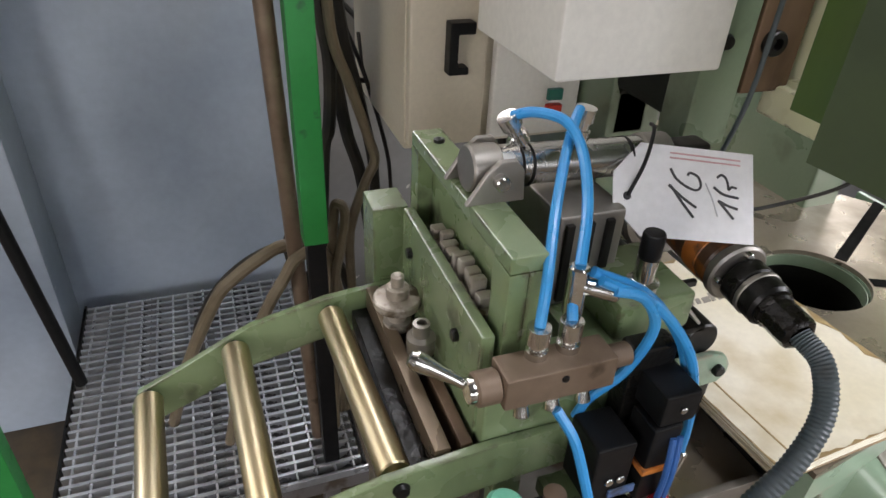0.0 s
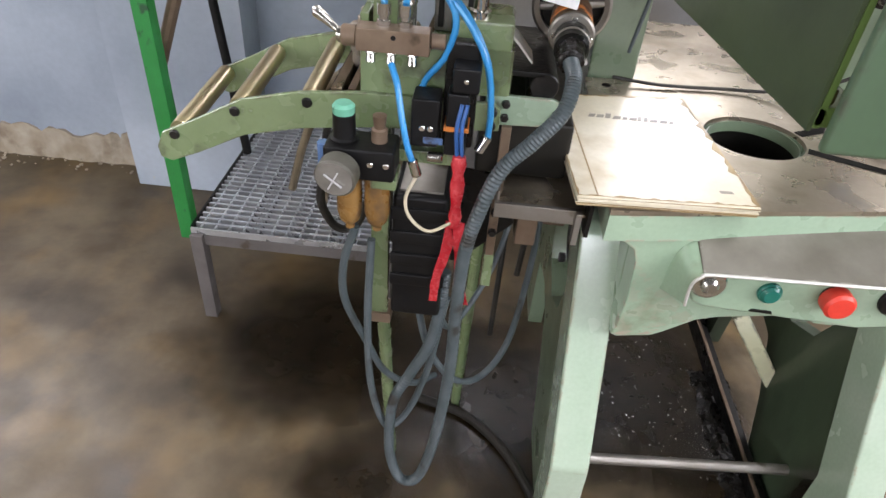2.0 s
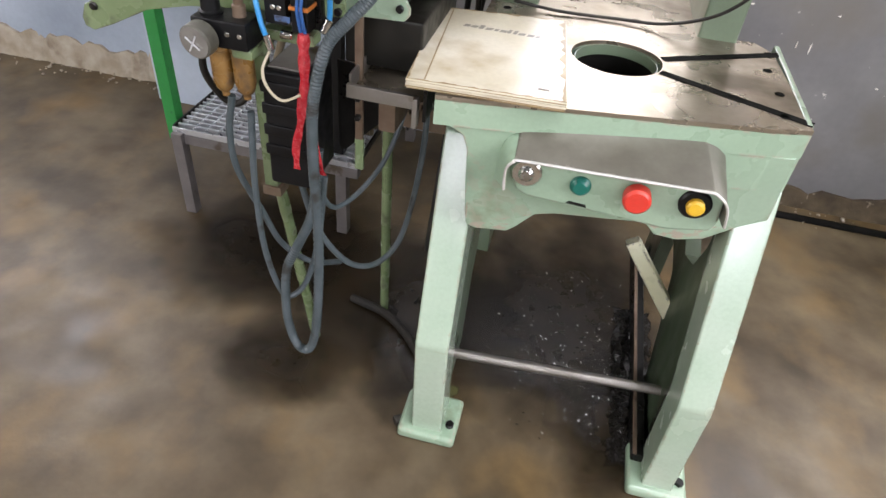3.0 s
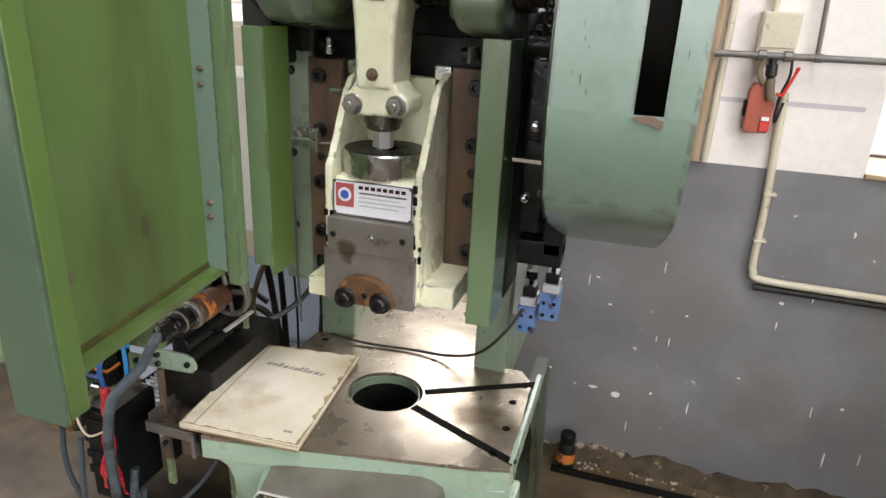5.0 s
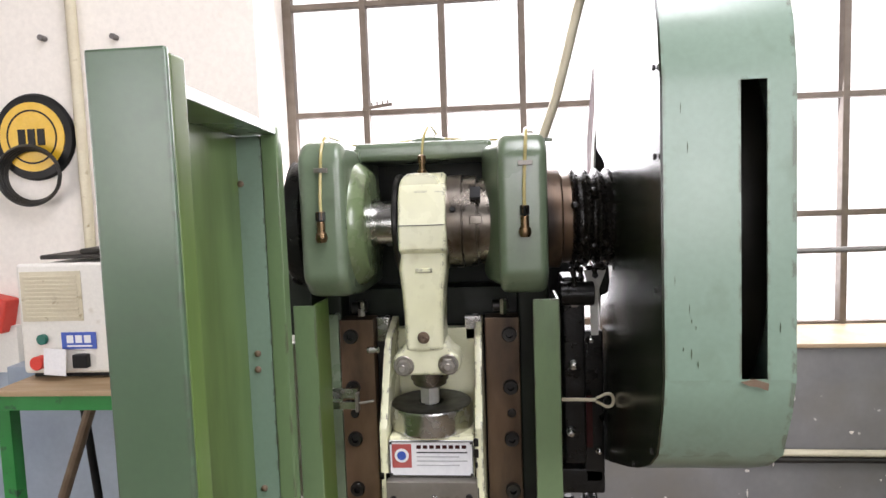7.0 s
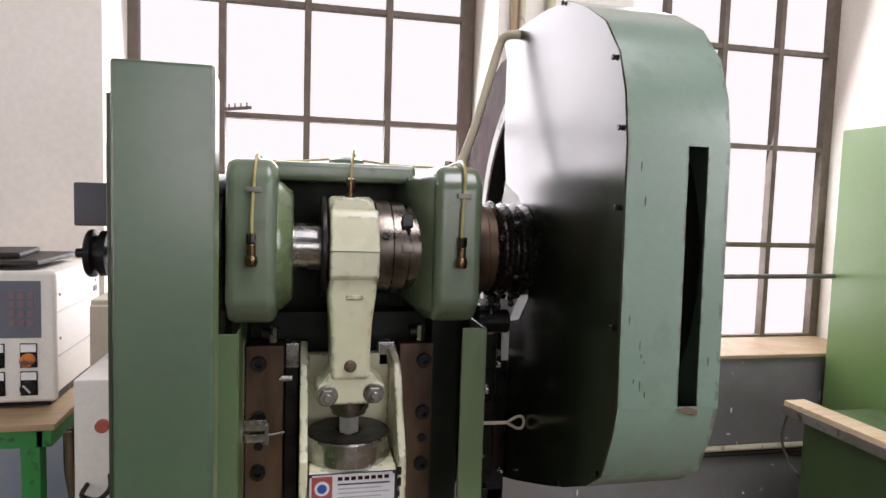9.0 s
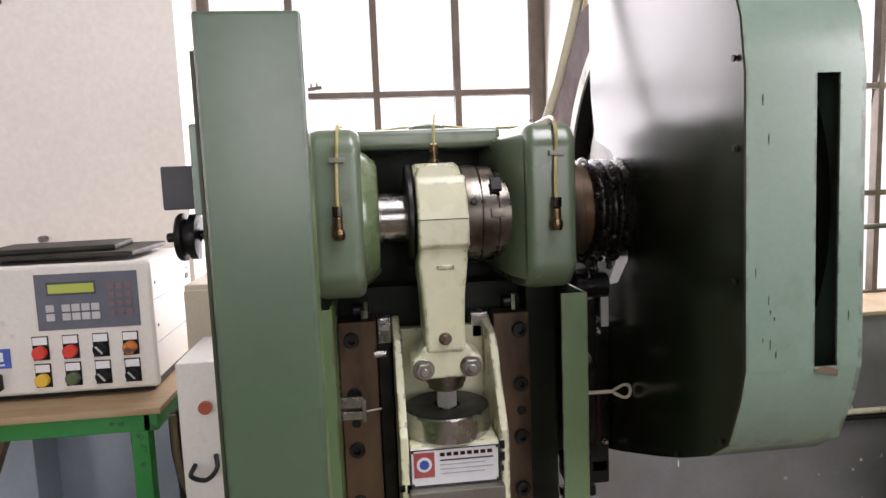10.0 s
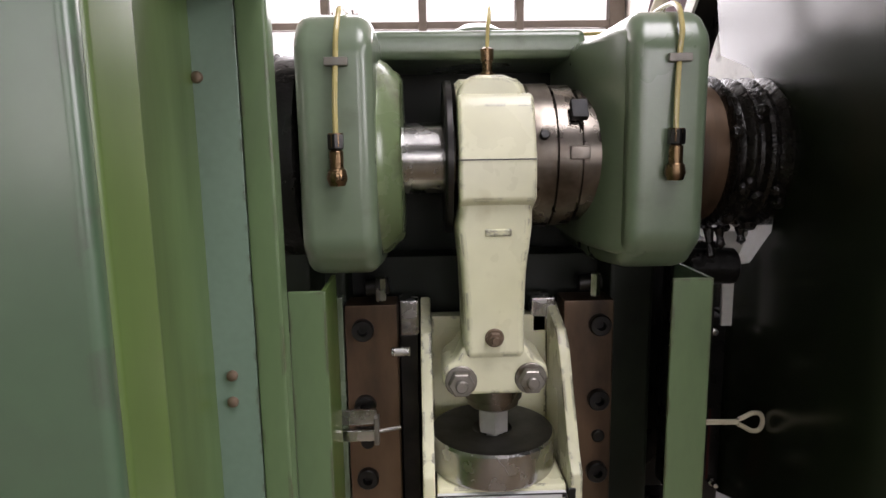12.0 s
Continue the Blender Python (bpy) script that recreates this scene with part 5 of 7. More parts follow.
part("grey_body", box(B(), (-0.500, 0.10, 0.965), (-0.440, 0.19, 1.052), 0.004), STEEL_DULL, feeder, "dirty aluminium valve body")
for _i in range(3):
    part("body_rib", box(B(), (-0.495 + _i * 0.018, 0.096, 0.972), (-0.488 + _i * 0.018, 0.101, 1.045), 0.001), STEEL_DARK, feeder)
bm = lathe(B(), [(0.0, 0), (0.013, 0), (0.013, 0.008), (0.0085, 0.010), (0.0085, 0.030), (0.0, 0.031)], (-0.442, 0.062, 1.0), (0, 0, 1), 20)
_k = part("spring_plunger", bm, CHROME, feeder, "nickel plunger")
part("knob", lathe(B(), [(0.0, 0), (0.008, 0), (0.0088, 0.003), (0.0088, 0.020), (0.0078, 0.022), (0, 0.0225)], (-0.442, 0.062, 1.030), (0, 0, 1), 18), BLACK, _k, "black knurled knob")
for _z, _m in ((0.884, BLACK_OIL), (0.917, STEEL_DARK)):
    part("exit_roller", rod(B(), (-0.352, 0.069, _z), (-0.352, 0.249, _z), 0.0185, seg=24), _m, feeder, "black exit roller")
part("exit_bracket", prism(B(), [(-0.425, 0.905), (-0.338, 0.905), (-0.324, 0.899), (-0.317, 0.888), (-0.317, 0.876), (-0.325, 0.867), (-0.425, 0.862)], "y", 0.060, 0.068, 0.002), GREEN_PALE, feeder, "short pale green bracket holding the exit rollers")
for _z in (0.876, 0.895):
    part("bracket_stud", rod(B(), (-0.398, 0.060, _z), (-0.398, 0.052, _z), 0.0055, seg=6), STEEL_DARK, feeder)
part("roller_cover", box(B(), (-0.412, 0.069, 0.928), (-0.352, 0.245, 0.936), 0.002), BLACK_OIL, feeder, "oily plate over the exit rollers")
part("pale_bar", box(B(), (-0.302, 0.135, 0.926), (-0.294, 0.232, 0.932), 0.001), NUT_STEEL, feeder, "bare flat bar beside the rollers")
for _y in (0.140, 0.224):
    part("bar_hanger", box(B(), (-0.345, _y, 0.918), (-0.3025, _y + 0.006, 0.9255), 0.001), STEEL_DARK, feeder)
part("guide_sheet", prism(B(), [(-0.432, 0.985), (-0.410, 0.990), (-0.392, 0.975), (-0.372, 0.952), (-0.374, 0.950), (-0.393, 0.972), (-0.411, 0.987), (-0.432, 0.982)], "y", 0.058, 0.100, 0.0004), NUT_STEEL, feeder, "bent bare sheet guiding the strip")
part("feed_trough", box(B(), (-0.43, 0.085, 0.775), (-0.300, 0.34, 0.860), 0.006), OILY_TOP, feeder, "oily black trough under the exit rollers")
for _x, _z, _y in ((-0.332, 0.886, 0.061), (-0.415, 0.88, 0.025), (-0.415, 0.898, 0.025)):
    part("arm_bolt", rod(B(), (_x, _y, _z), (_x, _y - 0.007, _z), 0.006, seg=12), STEEL_DARK, feeder)

# pneumatic cylinder on a clevis
cyl = part("air_cylinder", rod(B(), (-0.540, 0.145, 1.0790), (-0.405, 0.147, 1.0725), 0.0165, seg=24), STEEL, feeder, "stainless air cylinder")
part("cylinder_end", rod(B(), (-0.563, 0.145, 1.0800), (-0.538, 0.145, 1.0790), 0.0185, seg=20), STEEL_DULL, cyl)
part("cylinder_end", rod(B(), (-0.408, 0.147, 1.0727), (-0.381, 0.147, 1.0715), 0.0185, seg=20), STEEL_DULL, cyl)
part("piston_rod", rod(B(), (-0.381, 0.147, 1.0715), (-0.350, 0.148, 1.0690), 0.008, seg=14), STEEL_DARK, cyl)
part("rod_eye", box(B(), (-0.372, 0.136, 1.0540), (-0.338, 0.160, 1.0800), 0.004), STEEL_DARK, cyl)
for _y in (0.118, 0.164):
    part("clevis", prism(B(), [(-0.572, 1.061), (-0.524, 1.061), (-0.526, 1.086), (-0.533, 1.095), (-0.546, 1.095), (-0.556, 1.086)], "y", _y, _y + 0.006, 0.0015), STEEL_DULL, feeder, "aluminium clevis bracket")
for _x in (-0.523, -0.514, -0.424):
    part("cylinder_band", rod(B(), (_x, 0.1455, 1.0785 - (_x + 0.54) * 0.048), (_x + 0.004, 0.1455, 1.0783 - (_x + 0.54) * 0.048), 0.0178, seg=22), STEEL_DARK, cyl)
part("clevis_pin", rod(B(), (-0.546, 0.110, 1.0800), (-0.546, 0.178, 1.0800), 0.006, seg=12), STEEL, feeder)
for _x, _y, _w in ((-0.517, 0.147, (-0.45, 0.05, 0.7)), (-0.470, 0.142, (0.1, -0.05, 1))):
    part("port_fitting", lathe(B(), [(0.008, 0), (0.008, 0.008), (0.006, 0.009), (0.006, 0.014), (0.0085, 0.015), (0.0085, 0.026), (0, 0.027)], (_x, _y, 1.096), _w, 12), CHROME, cyl, "nickel push-in fitting")

# valve block with tubes
valve = part("slide_valve", box(B(), (-0.582, 0.004, 0.966), (-0.496, 0.032, 0.993), 0.002), RUST, feeder, "brown slide valve block")
part("valve_spool", rod(B(), (-0.600, 0.018, 0.979), (-0.582, 0.018, 0.979), 0.0125, seg=18), RUST, valve)
part("valve_spool", rod(B(), (-0.496, 0.018, 0.981), (-0.478, 0.018, 0.981), 0.009, seg=18), RUST, valve)
part("valve_hole", rod(B(), (-0.538, 0.0045, 0.985), (-0.538, 0.0025, 0.985), 0.003, seg=10), BLACK_OIL, valve)
for _x in (-0.552, -0.527):
    part("valve_fitting", lathe(B(), [(0.0085, 0), (0.0085, 0.007), (0.006, 0.008), (0.006, 0.012), (0.0085, 0.013), (0.0085, 0.026), (0, 0.027)], (_x, 0.024, 0.992), (0, 0, 1), 12), CHROME, valve)
for _x in (-0.565, -0.541, -0.516):
    part("valve_fitting", lathe(B(), [(0.007, 0), (0.007, 0.006), (0.005, 0.007), (0.006, 0.016), (0, 0.017)], (_x, 0.014, 0.968), (0, -0.3, -1), 12), CHROME, valve)
tee = part("tee_fitting", rod(B(), (-0.522, 0.034, 1.016), (-0.522, 0.034, 1.056), 0.0075, seg=12), CHROME, feeder, "nickel tee fitting")
part("tee_branch", rod(B(), (-0.522, 0.034, 1.041), (-0.497, 0.020, 1.037), 0.0065, seg=12), CHROME, tee)
for _pts in (
    [(-0.552, 0.024, 1.018), (-0.545, 0.035, 1.045), (-0.525, 0.07, 1.078), (-0.502, 0.105, 1.102), (-0.484, 0.128, 1.118), (-0.475, 0.138, 1.122)],
    [(-0.527, 0.024, 1.018), (-0.526, 0.028, 1.024), (-0.523, 0.034, 1.03)],
    [(-0.522, 0.034, 1.056), (-0.507, 0.06, 1.085), (-0.495, 0.095, 1.108), (-0.498, 0.118, 1.122), (-0.513, 0.138, 1.123), (-0.528, 0.147, 1.118)],
    [(-0.503, 0.017, 1.043), (-0.482, 0.012, 1.036), (-0.468, 0.010, 1.008), (-0.478, 0.016, 0.965), (-0.498, 0.024, 0.935), (-0.506, 0.026, 0.915)],
    [(-0.540, 0.004, 0.955), (-0.530, -0.010, 0.935), (-0.522, -0.022, 0.900), (-0.514, -0.028, 0.868), (-0.507, -0.030, 0.848)],
    [(-0.512, 0.022, 1.050), (-0.470, 0.012, 1.027), (-0.440, 0.004, 0.99), (-0.425, 0.001, 0.955), (-0.418, -0.002, 0.91), (-0.418, -0.004, 0.876)],
    [(-0.514, 0.030, 1.052), (-0.475, 0.020, 1.033), (-0.446, 0.014, 1.0), (-0.428, 0.011, 0.965), (-0.420, 0.010, 0.93)],
):
    part("air_tube", sweep(B(), _pts, 0.0040, 10, 10), HOSE_BLUE, feeder, "bright blue air tube")

# solenoid valve, cable and red tape
sol = part("solenoid", box(B(), (-0.466, -0.020, 0.936), (-0.434, 0.024, 0.966), 0.003), BLACK, feeder, "black solenoid coil")
part("solenoid_plug", box(B(), (-0.470, -0.022, 0.856), (-0.444, 0.008, 0.936), 0.003), BLACK, sol)
part("plug_band", box(B(), (-0.472, -0.024, 0.889), (-0.442, 0.010, 0.895), 0.001), ORANGE, sol, "orange band")
part("coil_block", box(B(), (-0.476, 0.012, 0.850), (-0.436, 0.0325, 0.985), 0.004), BLACK_OIL, feeder, "oily black block below the exit head")
part("plug_screw", rod(B(), (-0.450, -0.020, 0.952), (-0.450, -0.023, 0.952), 0.003, seg=10), CHROME, sol)
part("valve_manifold", box(B(), (-0.512, -0.018, 0.862), (-0.478, 0.022, 0.924), 0.003), BLACK, feeder, "black valve manifold")
part("manifold_label", box(B(), (-0.496, -0.0205, 0.868), (-0.472, -0.0181, 0.877), 0.001), BLUE_BODY, feeder)
for _x in (-0.498, -0.488):
    part("manifold_screw", rod(B(), (_x, -0.018, 0.888), (_x, -0.021, 0.888), 0.004, seg=10), CHROME, feeder)
for _p, _q in (((-0.507, -0.030, 0.850), (-0.500, -0.030, 0.828)), ((-0.418, -0.004, 0.878), (-0.428, -0.008, 0.858)), ((-0.490, -0.014, 0.848), (-0.470, -0.016, 0.849))):
    part("elbow", rod(B(), _p, _q, 0.0065, seg=12), CHROME, feeder)
for _d in (0.0, 0.006):
    part("control_wire", sweep(B(), [(-0.452 + _d, -0.023, 0.925), (-0.456 + _d, -0.030, 0.895), (-0.452 + _d, -0.026, 0.850)], 0.0026, 8), CABLE_BLUE, feeder, "dark blue wire")
part("white_wire", sweep(B(), [(-0.500, -0.032, 0.83), (-0.512, -0.04, 0.80), (-0.505, -0.045, 0.775), (-0.48, -0.05, 0.760), (-0.452, -0.04, 0.77)], 0.0023, 8), PIPE_CREAM, feeder, "dirty white cable")
part("tape_wrap", lathe(B(), [(0, 0), (0.008, 0.003), (0.010, 0.013), (0.007, 0.026), (0.0095, 0.04), (0.0085, 0.055), (0.006, 0.07), (0.009, 0.085), (0.006, 0.10), (0, 0.102)], (-0.450, -0.026, 0.862), (0.02, -0.12, -1), 14), RED_TAPE, feeder, "red insulating tape wound on the cables")


def ribbon(pts, w):
    line = smooth_path(pts, 6)
    rows = []
    for k, p in enumerate(line):
        a = 0.5 * math.sin(k * 0.7)
        d = Vector((w * math.cos(a), w * math.sin(a), 0)) * (1 - 0.3 * k / len(line))
        rows.append((p - d, p + d))
    return sheet(B(), [[a0, a1, b1, b0] for (a0, a1), (b0, b1) in zip(rows, rows[1:])], 0.0014)


for _pts in ([(-0.451, -0.038, 0.770), (-0.456, -0.042, 0.725), (-0.466, -0.044, 0.675), (-0.468, -0.042, 0.635)], [(-0.443, -0.038, 0.770), (-0.438, -0.042, 0.72), (-0.432, -0.042, 0.665), (-0.424, -0.040, 0.632)]):
    part("tape_tail", ribbon(_pts, 0.008), RED_TAPE, feeder, "loose tail of red tape")

# air service unit
frl = part("service_unit_body", box(B(), (-0.612, -0.052, 0.826), (-0.526, 0.0, 0.868), 0.004), BLACK, feeder, "black air service unit")
part("mount_bracket", box(B(), (-0.60, 0.0, 0.80), (-0.53, 0.024, 0.815), 0.002), GREEN_FEED, frl)
part("mount_bracket", box(B(), (-0.556, -0.046, 0.812), (-0.524, 0.0, 0.826), 0.002), GREEN_FEED, frl)
for _x in (-0.555, -0.536):
    part("body_screw", rod(B(), (_x, -0.052, 0.850), (_x, -0.055, 0.850), 0.004, seg=10), CHROME, frl)
part("regulator_knob", lathe(B(), [(0.0, 0), (0.017, 0), (0.018, 0.004), (0.014, 0.006), (0.0135, 0.034), (0.013, 0.036)], (-0.590, -0.028, 0.868), (0, 0, 1), 24), BLACK, frl)
part("knob_cap", lathe(B(), [(0.0132, 0), (0.0136, 0.009), (0.010, 0.013), (0, 0.0135)], (-0.590, -0.028, 0.903), (0, 0, 1), 24), TEAL, frl, "worn teal knob cap")
part("filler_plug", lathe(B(), [(0.010, 0), (0.010, 0.016), (0.007, 0.018), (0.0085, 0.034), (0, 0.036)], (-0.548, -0.024, 0.868), (0, 0, 1), 14), RUST, frl)
gauge = part("pressure_gauge", lathe(B(), [(0.008, 0), (0.008, 0.012), (0.024, 0.014), (0.0255, 0.018), (0.0255, 0.036), (0.023, 0.038)], (-0.588, -0.042, 0.845), (-0.12, -1, -0.1), 30), GAUGE_GREY, frl, "dusty round pressure gauge")
part("gauge_glass", lathe(B(), [(0.0228, 0), (0.0228, 0.0015), (0, 0.002)], (-0.5925, -0.0785, 0.8415), (-0.12, -1, -0.1), 30), GAUGE_GLASS, gauge)
for _an in (38, 118):
    part("gauge_needle", box(B(), (-0.6065, -0.0835, 0.8398), (-0.5805, -0.0815, 0.8416), 0, turn=Matrix.Rotation(radians(_an), 4, "Y")), KEY_GREY, gauge)
for _x in (-0.586, -0.550):
    part("filter_bowl", lathe(B(), [(0.0185, 0), (0.0185, -0.008), (0.0165, -0.01), (0.0165, -0.058), (0.013, -0.072), (0.006, -0.080), (0.006, -0.086), (0, -0.087)], (_x, -0.026, 0.824), (0, 0, 1), 24), AMBER, frl, "oily amber filter bowl")
part("blue_coupling", rod(B(), (-0.6185, -0.02, 0.858), (-0.6185, -0.02, 0.815), 0.008, seg=12), BLUE_BODY, frl)

# drive transformer and stand
motor = part("black_drive_box", box(B(), (-0.532, -0.012, 0.575), (-0.459, 0.105, 0.784), 0.006, 3), BLACK, feeder, "ribbed black drive box")
part("box_top", box(B(), (-0.524, 0.0, 0.784), (-0.466, 0.098, 0.788), 0.001), STEEL_DULL, motor, "scuffed bare metal top")
for _z in (0.635, 0.672, 0.71, 0.748):
    part("box_rib", box(B(), (-0.534, -0.016, _z), (-0.456, -0.010, _z + 0.020), 0.003), BLACK, motor)
part("stand_bar", box(B(), (-0.568, 0.030, 0.525), (-0.542, 0.045, 0.870), 0.002), GREEN_FEED, feeder, "green upright bar of the feeder stand")
part("cross_plate", box(B(), (-0.528, 0.0, 0.829), (-0.446, 0.03, 0.846), 0.002), GREEN_FEED, feeder, "green cross plate")
part("bar_clamp", box(B(), (-0.572, 0.026, 0.515), (-0.536, 0.065, 0.535), 0.002), RUST, feeder)
part("stand_leg", rod(B(), (-0.552, 0.055, 0.525), (-0.543, 0.155, 0.0), 0.0115, seg=14), GREEN_FEED, feeder, "thin green stand leg")
part("stand_leg", rod(B(), (-0.40, 0.24, 0.86), (-0.41, 0.30, 0.0), 0.0115, seg=14), GREEN_FEED, feeder, "thin green stand leg")
part("bracket_strip", box(B(), (-0.400, 0.050, 0.655), (-0.387, 0.058, 0.866), 0.001), RUST, feeder, "brown strip bracket")
part("strip_end", box(B(), (-0.401, 0.0495, 0.595), (-0.386, 0.0585, 0.656), 0.001), GREEN_FEED, feeder)
for _z in (0.70, 0.735):
    part("strip_bolt", rod(B(), (-0.3935, 0.050, _z), (-0.3935, 0.041, _z), 0.006, seg=6), STEEL_DARK, feeder)
part("splash_guard", prism(B(), [(-0.452, 0.765), (-0.350, 0.755), (-0.346, 0.690), (-0.440, 0.592), (-0.452, 0.592)], "y", 0.110, 0.114), BLACK_OIL, feeder, "black oily splash sheet below the rollers")

# orange drive motor with cable gland
_ma, _mw = Vector((-0.335, 0.0, 0.979)), Vector((0.07, 1.0, 0.055)).normalized()


def on_axis(profile, seg=28):
    return lathe(B(), profile, _ma, _mw, seg)


motor_body = part("drive_motor", on_axis([(0, 0.086), (0.024, 0.086), (0.0262, 0.089), (0.0262, 0.150), (0.022, 0.156), (0.022, 0.172), (0, 0.173)]), MOTOR_BROWN, feeder, "oily brown motor with worn orange paint")
part("motor_band", on_axis([(0.0262, 0.100), (0.0270, 0.101), (0.0270, 0.120), (0.0262, 0.121)]), ORANGE, motor_body, "worn orange band")
part("motor_flange", on_axis([(0.012, 0.074), (0.026, 0.0745), (0.0285, 0.0765), (0.0285, 0.083), (0.026, 0.0855), (0.012, 0.0858)]), STEEL_DULL, motor_body, "scuffed steel flange")
for _k in range(4):
    _pd = Matrix.Rotation(math.pi * (0.25 + _k / 2), 3, _mw) @ _mw.orthogonal().normalized()
    _ps = _ma + _mw * 0.0745 + _pd * 0.022
    part("flange_screw", rod(B(), _ps, _ps - _mw * 0.006, 0.0035, seg=10), CHROME, motor_body)
part("gland_body", on_axis([(0, 0.030), (0.018, 0.030), (0.0205, 0.033), (0.0205, 0.050), (0.019, 0.052), (0.0215, 0.054), (0.0215, 0.068), (0.019, 0.071), (0.012, 0.073)]), BLACK_OIL, motor_body, "oily black cable gland")
part("gland_ring", on_axis([(0.0208, 0.046), (0.0218, 0.047), (0.0218, 0.0505), (0.0208, 0.0515)]), STEEL_DULL, motor_body)
_gn = on_axis([(0.0105, -0.004), (0.0150, -0.002), (0.0160, 0.002), (0.0160, 0.024), (0.0175, 0.026), (0.0175, 0.030), (0, 0.0305)], 9)
part("gland_nut", _gn, GREASE, motor_body, "oily ridged gland nut")
_pc = _ma + _mw * 0.186
pulley = part("pulley", lathe(B(), [(0.043, -0.006), (0.050, -0.008), (0.0535, -0.006), (0.0535, -0.002), (0.050, 0.0), (0.0535, 0.002), (0.0535, 0.006), (0.050, 0.008), (0.043, 0.006), (0.043, -0.006)], _pc, _mw, 40), STEEL_DULL, feeder, "dirty spoked drive pulley")
part("pulley_hub", lathe(B(), [(0, -0.016), (0.012, -0.016), (0.016, -0.012), (0.016, 0.012), (0, 0.014)], _pc, _mw, 20), BLACK_OIL, pulley)
for _k in range(4):
    _pd = Matrix.Rotation(math.pi * (_k / 2 + 0.2), 3, _mw) @ _mw.orthogonal().normalized()
    part("spoke", rod(B(), _pc + _pd * 0.012, _pc + _pd * 0.046, 0.0062, 0.0052, seg=10), STEEL_DULL, pulley)
part("pulley_back", lathe(B(), [(0, 0.009), (0.046, 0.009), (0.046, 0.014), (0, 0.015)], _pc, _mw, 30), BLACK_OIL, pulley)
part("grey_hose", sweep(B(), [(-0.3352, -0.002, 0.979), (-0.332, -0.027, 0.968), (-0.340, -0.048, 0.938), (-0.368, -0.060, 0.905), (-0.400, -0.062, 0.865), (-0.420, -0.060, 0.80), (-0.431, -0.056, 0.735), (-0.434, -0.052, 0.64), (-0.434, -0.048, 0.50), (-0.446, -0.04, 0.33), (-0.464, -0.03, 0.21), (-0.485, -0.025, 0.165), (-0.510, -0.02, 0.175), (-0.527, -0.015, 0.25), (-0.524, -0.005, 0.36), (-0.498, 0.0, 0.43), (-0.470, 0.005, 0.50), (-0.458, 0.01, 0.58), (-0.455, 0.02, 0.64)], 0.0095, 12, 22, 0.0010), HOSE_GREY, feeder, "grey corrugated cable hose hanging in a loop")
for _pts, _r in (
    ([(-0.58, -0.02, 0.735), (-0.60, -0.01, 0.66), (-0.602, 0.0, 0.58), (-0.575, 0.02, 0.48), (-0.545, 0.03, 0.40), (-0.50, 0.06, 0.34), (-0.46, 0.12, 0.30)], 0.006),
    ([(-0.562, 0.0, 0.70), (-0.566, -0.01, 0.55), (-0.560, -0.01, 0.40), (-0.535, 0.0, 0.29), (-0.50, 0.02, 0.31), (-0.47, 0.03, 0.42), (-0.45, 0.03, 0.58)], 0.006),
    ([(-0.50, 0.02, 0.60), (-0.47, 0.03, 0.46), (-0.42, 0.06, 0.36), (-0.37, 0.10, 0.34), (-0.33, 0.14, 0.40), (-0.31, 0.18, 0.56), (-0.31, 0.2, 0.70)], 0.006),
    ([(-0.47, 0.02, 0.60), (-0.44, 0.05, 0.50), (-0.38, 0.15, 0.55), (-0.34, 0.22, 0.70)], 0.005),
):
    part("grey_cable", sweep(B(), _pts, _r, 9), HOSE_GREY, feeder, "thin grey cable")
part("black_hose", sweep(B(), [(-0.6185, -0.02, 0.816), (-0.628, -0.01, 0.76), (-0.615, 0.02, 0.70), (-0.59, 0.03, 0.70), (-0.57, 0.03, 0.75)], 0.006, 9), HOSE_DARK, feeder, "black air hose")

# price tag hanging from the cylinder
tag = thing("lot_tag", (-0.38, 0.09, 1.0), "white card lot tag with handwritten black numbers", "tag")
_o, _u, _v = Vector((-0.437, 0.141, 1.092)), Vector((0.099, -0.02, -0.013)), Vector((-0.015, -0.045, -0.059))
_un, _vn = _u.normalized(), (_v - _u.normalized() * _v.dot(_u.normalized())).normalized()
_nn = _un.cross(_vn)
if _nn.z < 0 and _nn.y > 0:
    _nn = -_nn


def on_tag(a, b, lift=0.0):
    return _o + _un * a + _vn * b + _nn * lift


def tag_plate():
    t = B()
    q = [(0.0, 0.026), (0.024, 0.0), (0.128, 0.0), (0.128, 0.077), (0.024, 0.077), (0.0, 0.054)]
    lo, hi = [t.verts.new(on_tag(a, b, -0.0006)) for a, b in q], [t.verts.new(on_tag(a, b, 0.0006)) for a, b in q]
    t.faces.new(lo)
    t.faces.new(hi[::-1])
    for i in range(6):
        t.faces.new((lo[i], hi[i], hi[(i + 1) % 6], lo[(i + 1) % 6]))
    bmesh.ops.recalc_face_normals(t, faces=t.faces)
    return t


part("card", tag_plate(), WHITE_CARD, tag)
part("tag_string", sweep(B(), [on_tag(0.012, 0.045, 0.002), on_tag(0.02, 0.02, 0.014), on_tag(0.03, -0.008, 0.01), Vector((-0.40, 0.146, 1.10))], 0.0016, 8), BLACK, tag, "black cable tie")
part("tag_hole", rod(B(), on_tag(0.012, 0.045, 0.0004), on_tag(0.012, 0.045, 0.0014), 0.0035, seg=14), INK, tag)


def ink_line(pts, r=0.0011, material=INK, name="pen_stroke"):
    return part(name, sweep(B(), [on_tag(a, b, 0.0009) for a, b in pts], r, 6, 6), material, tag)


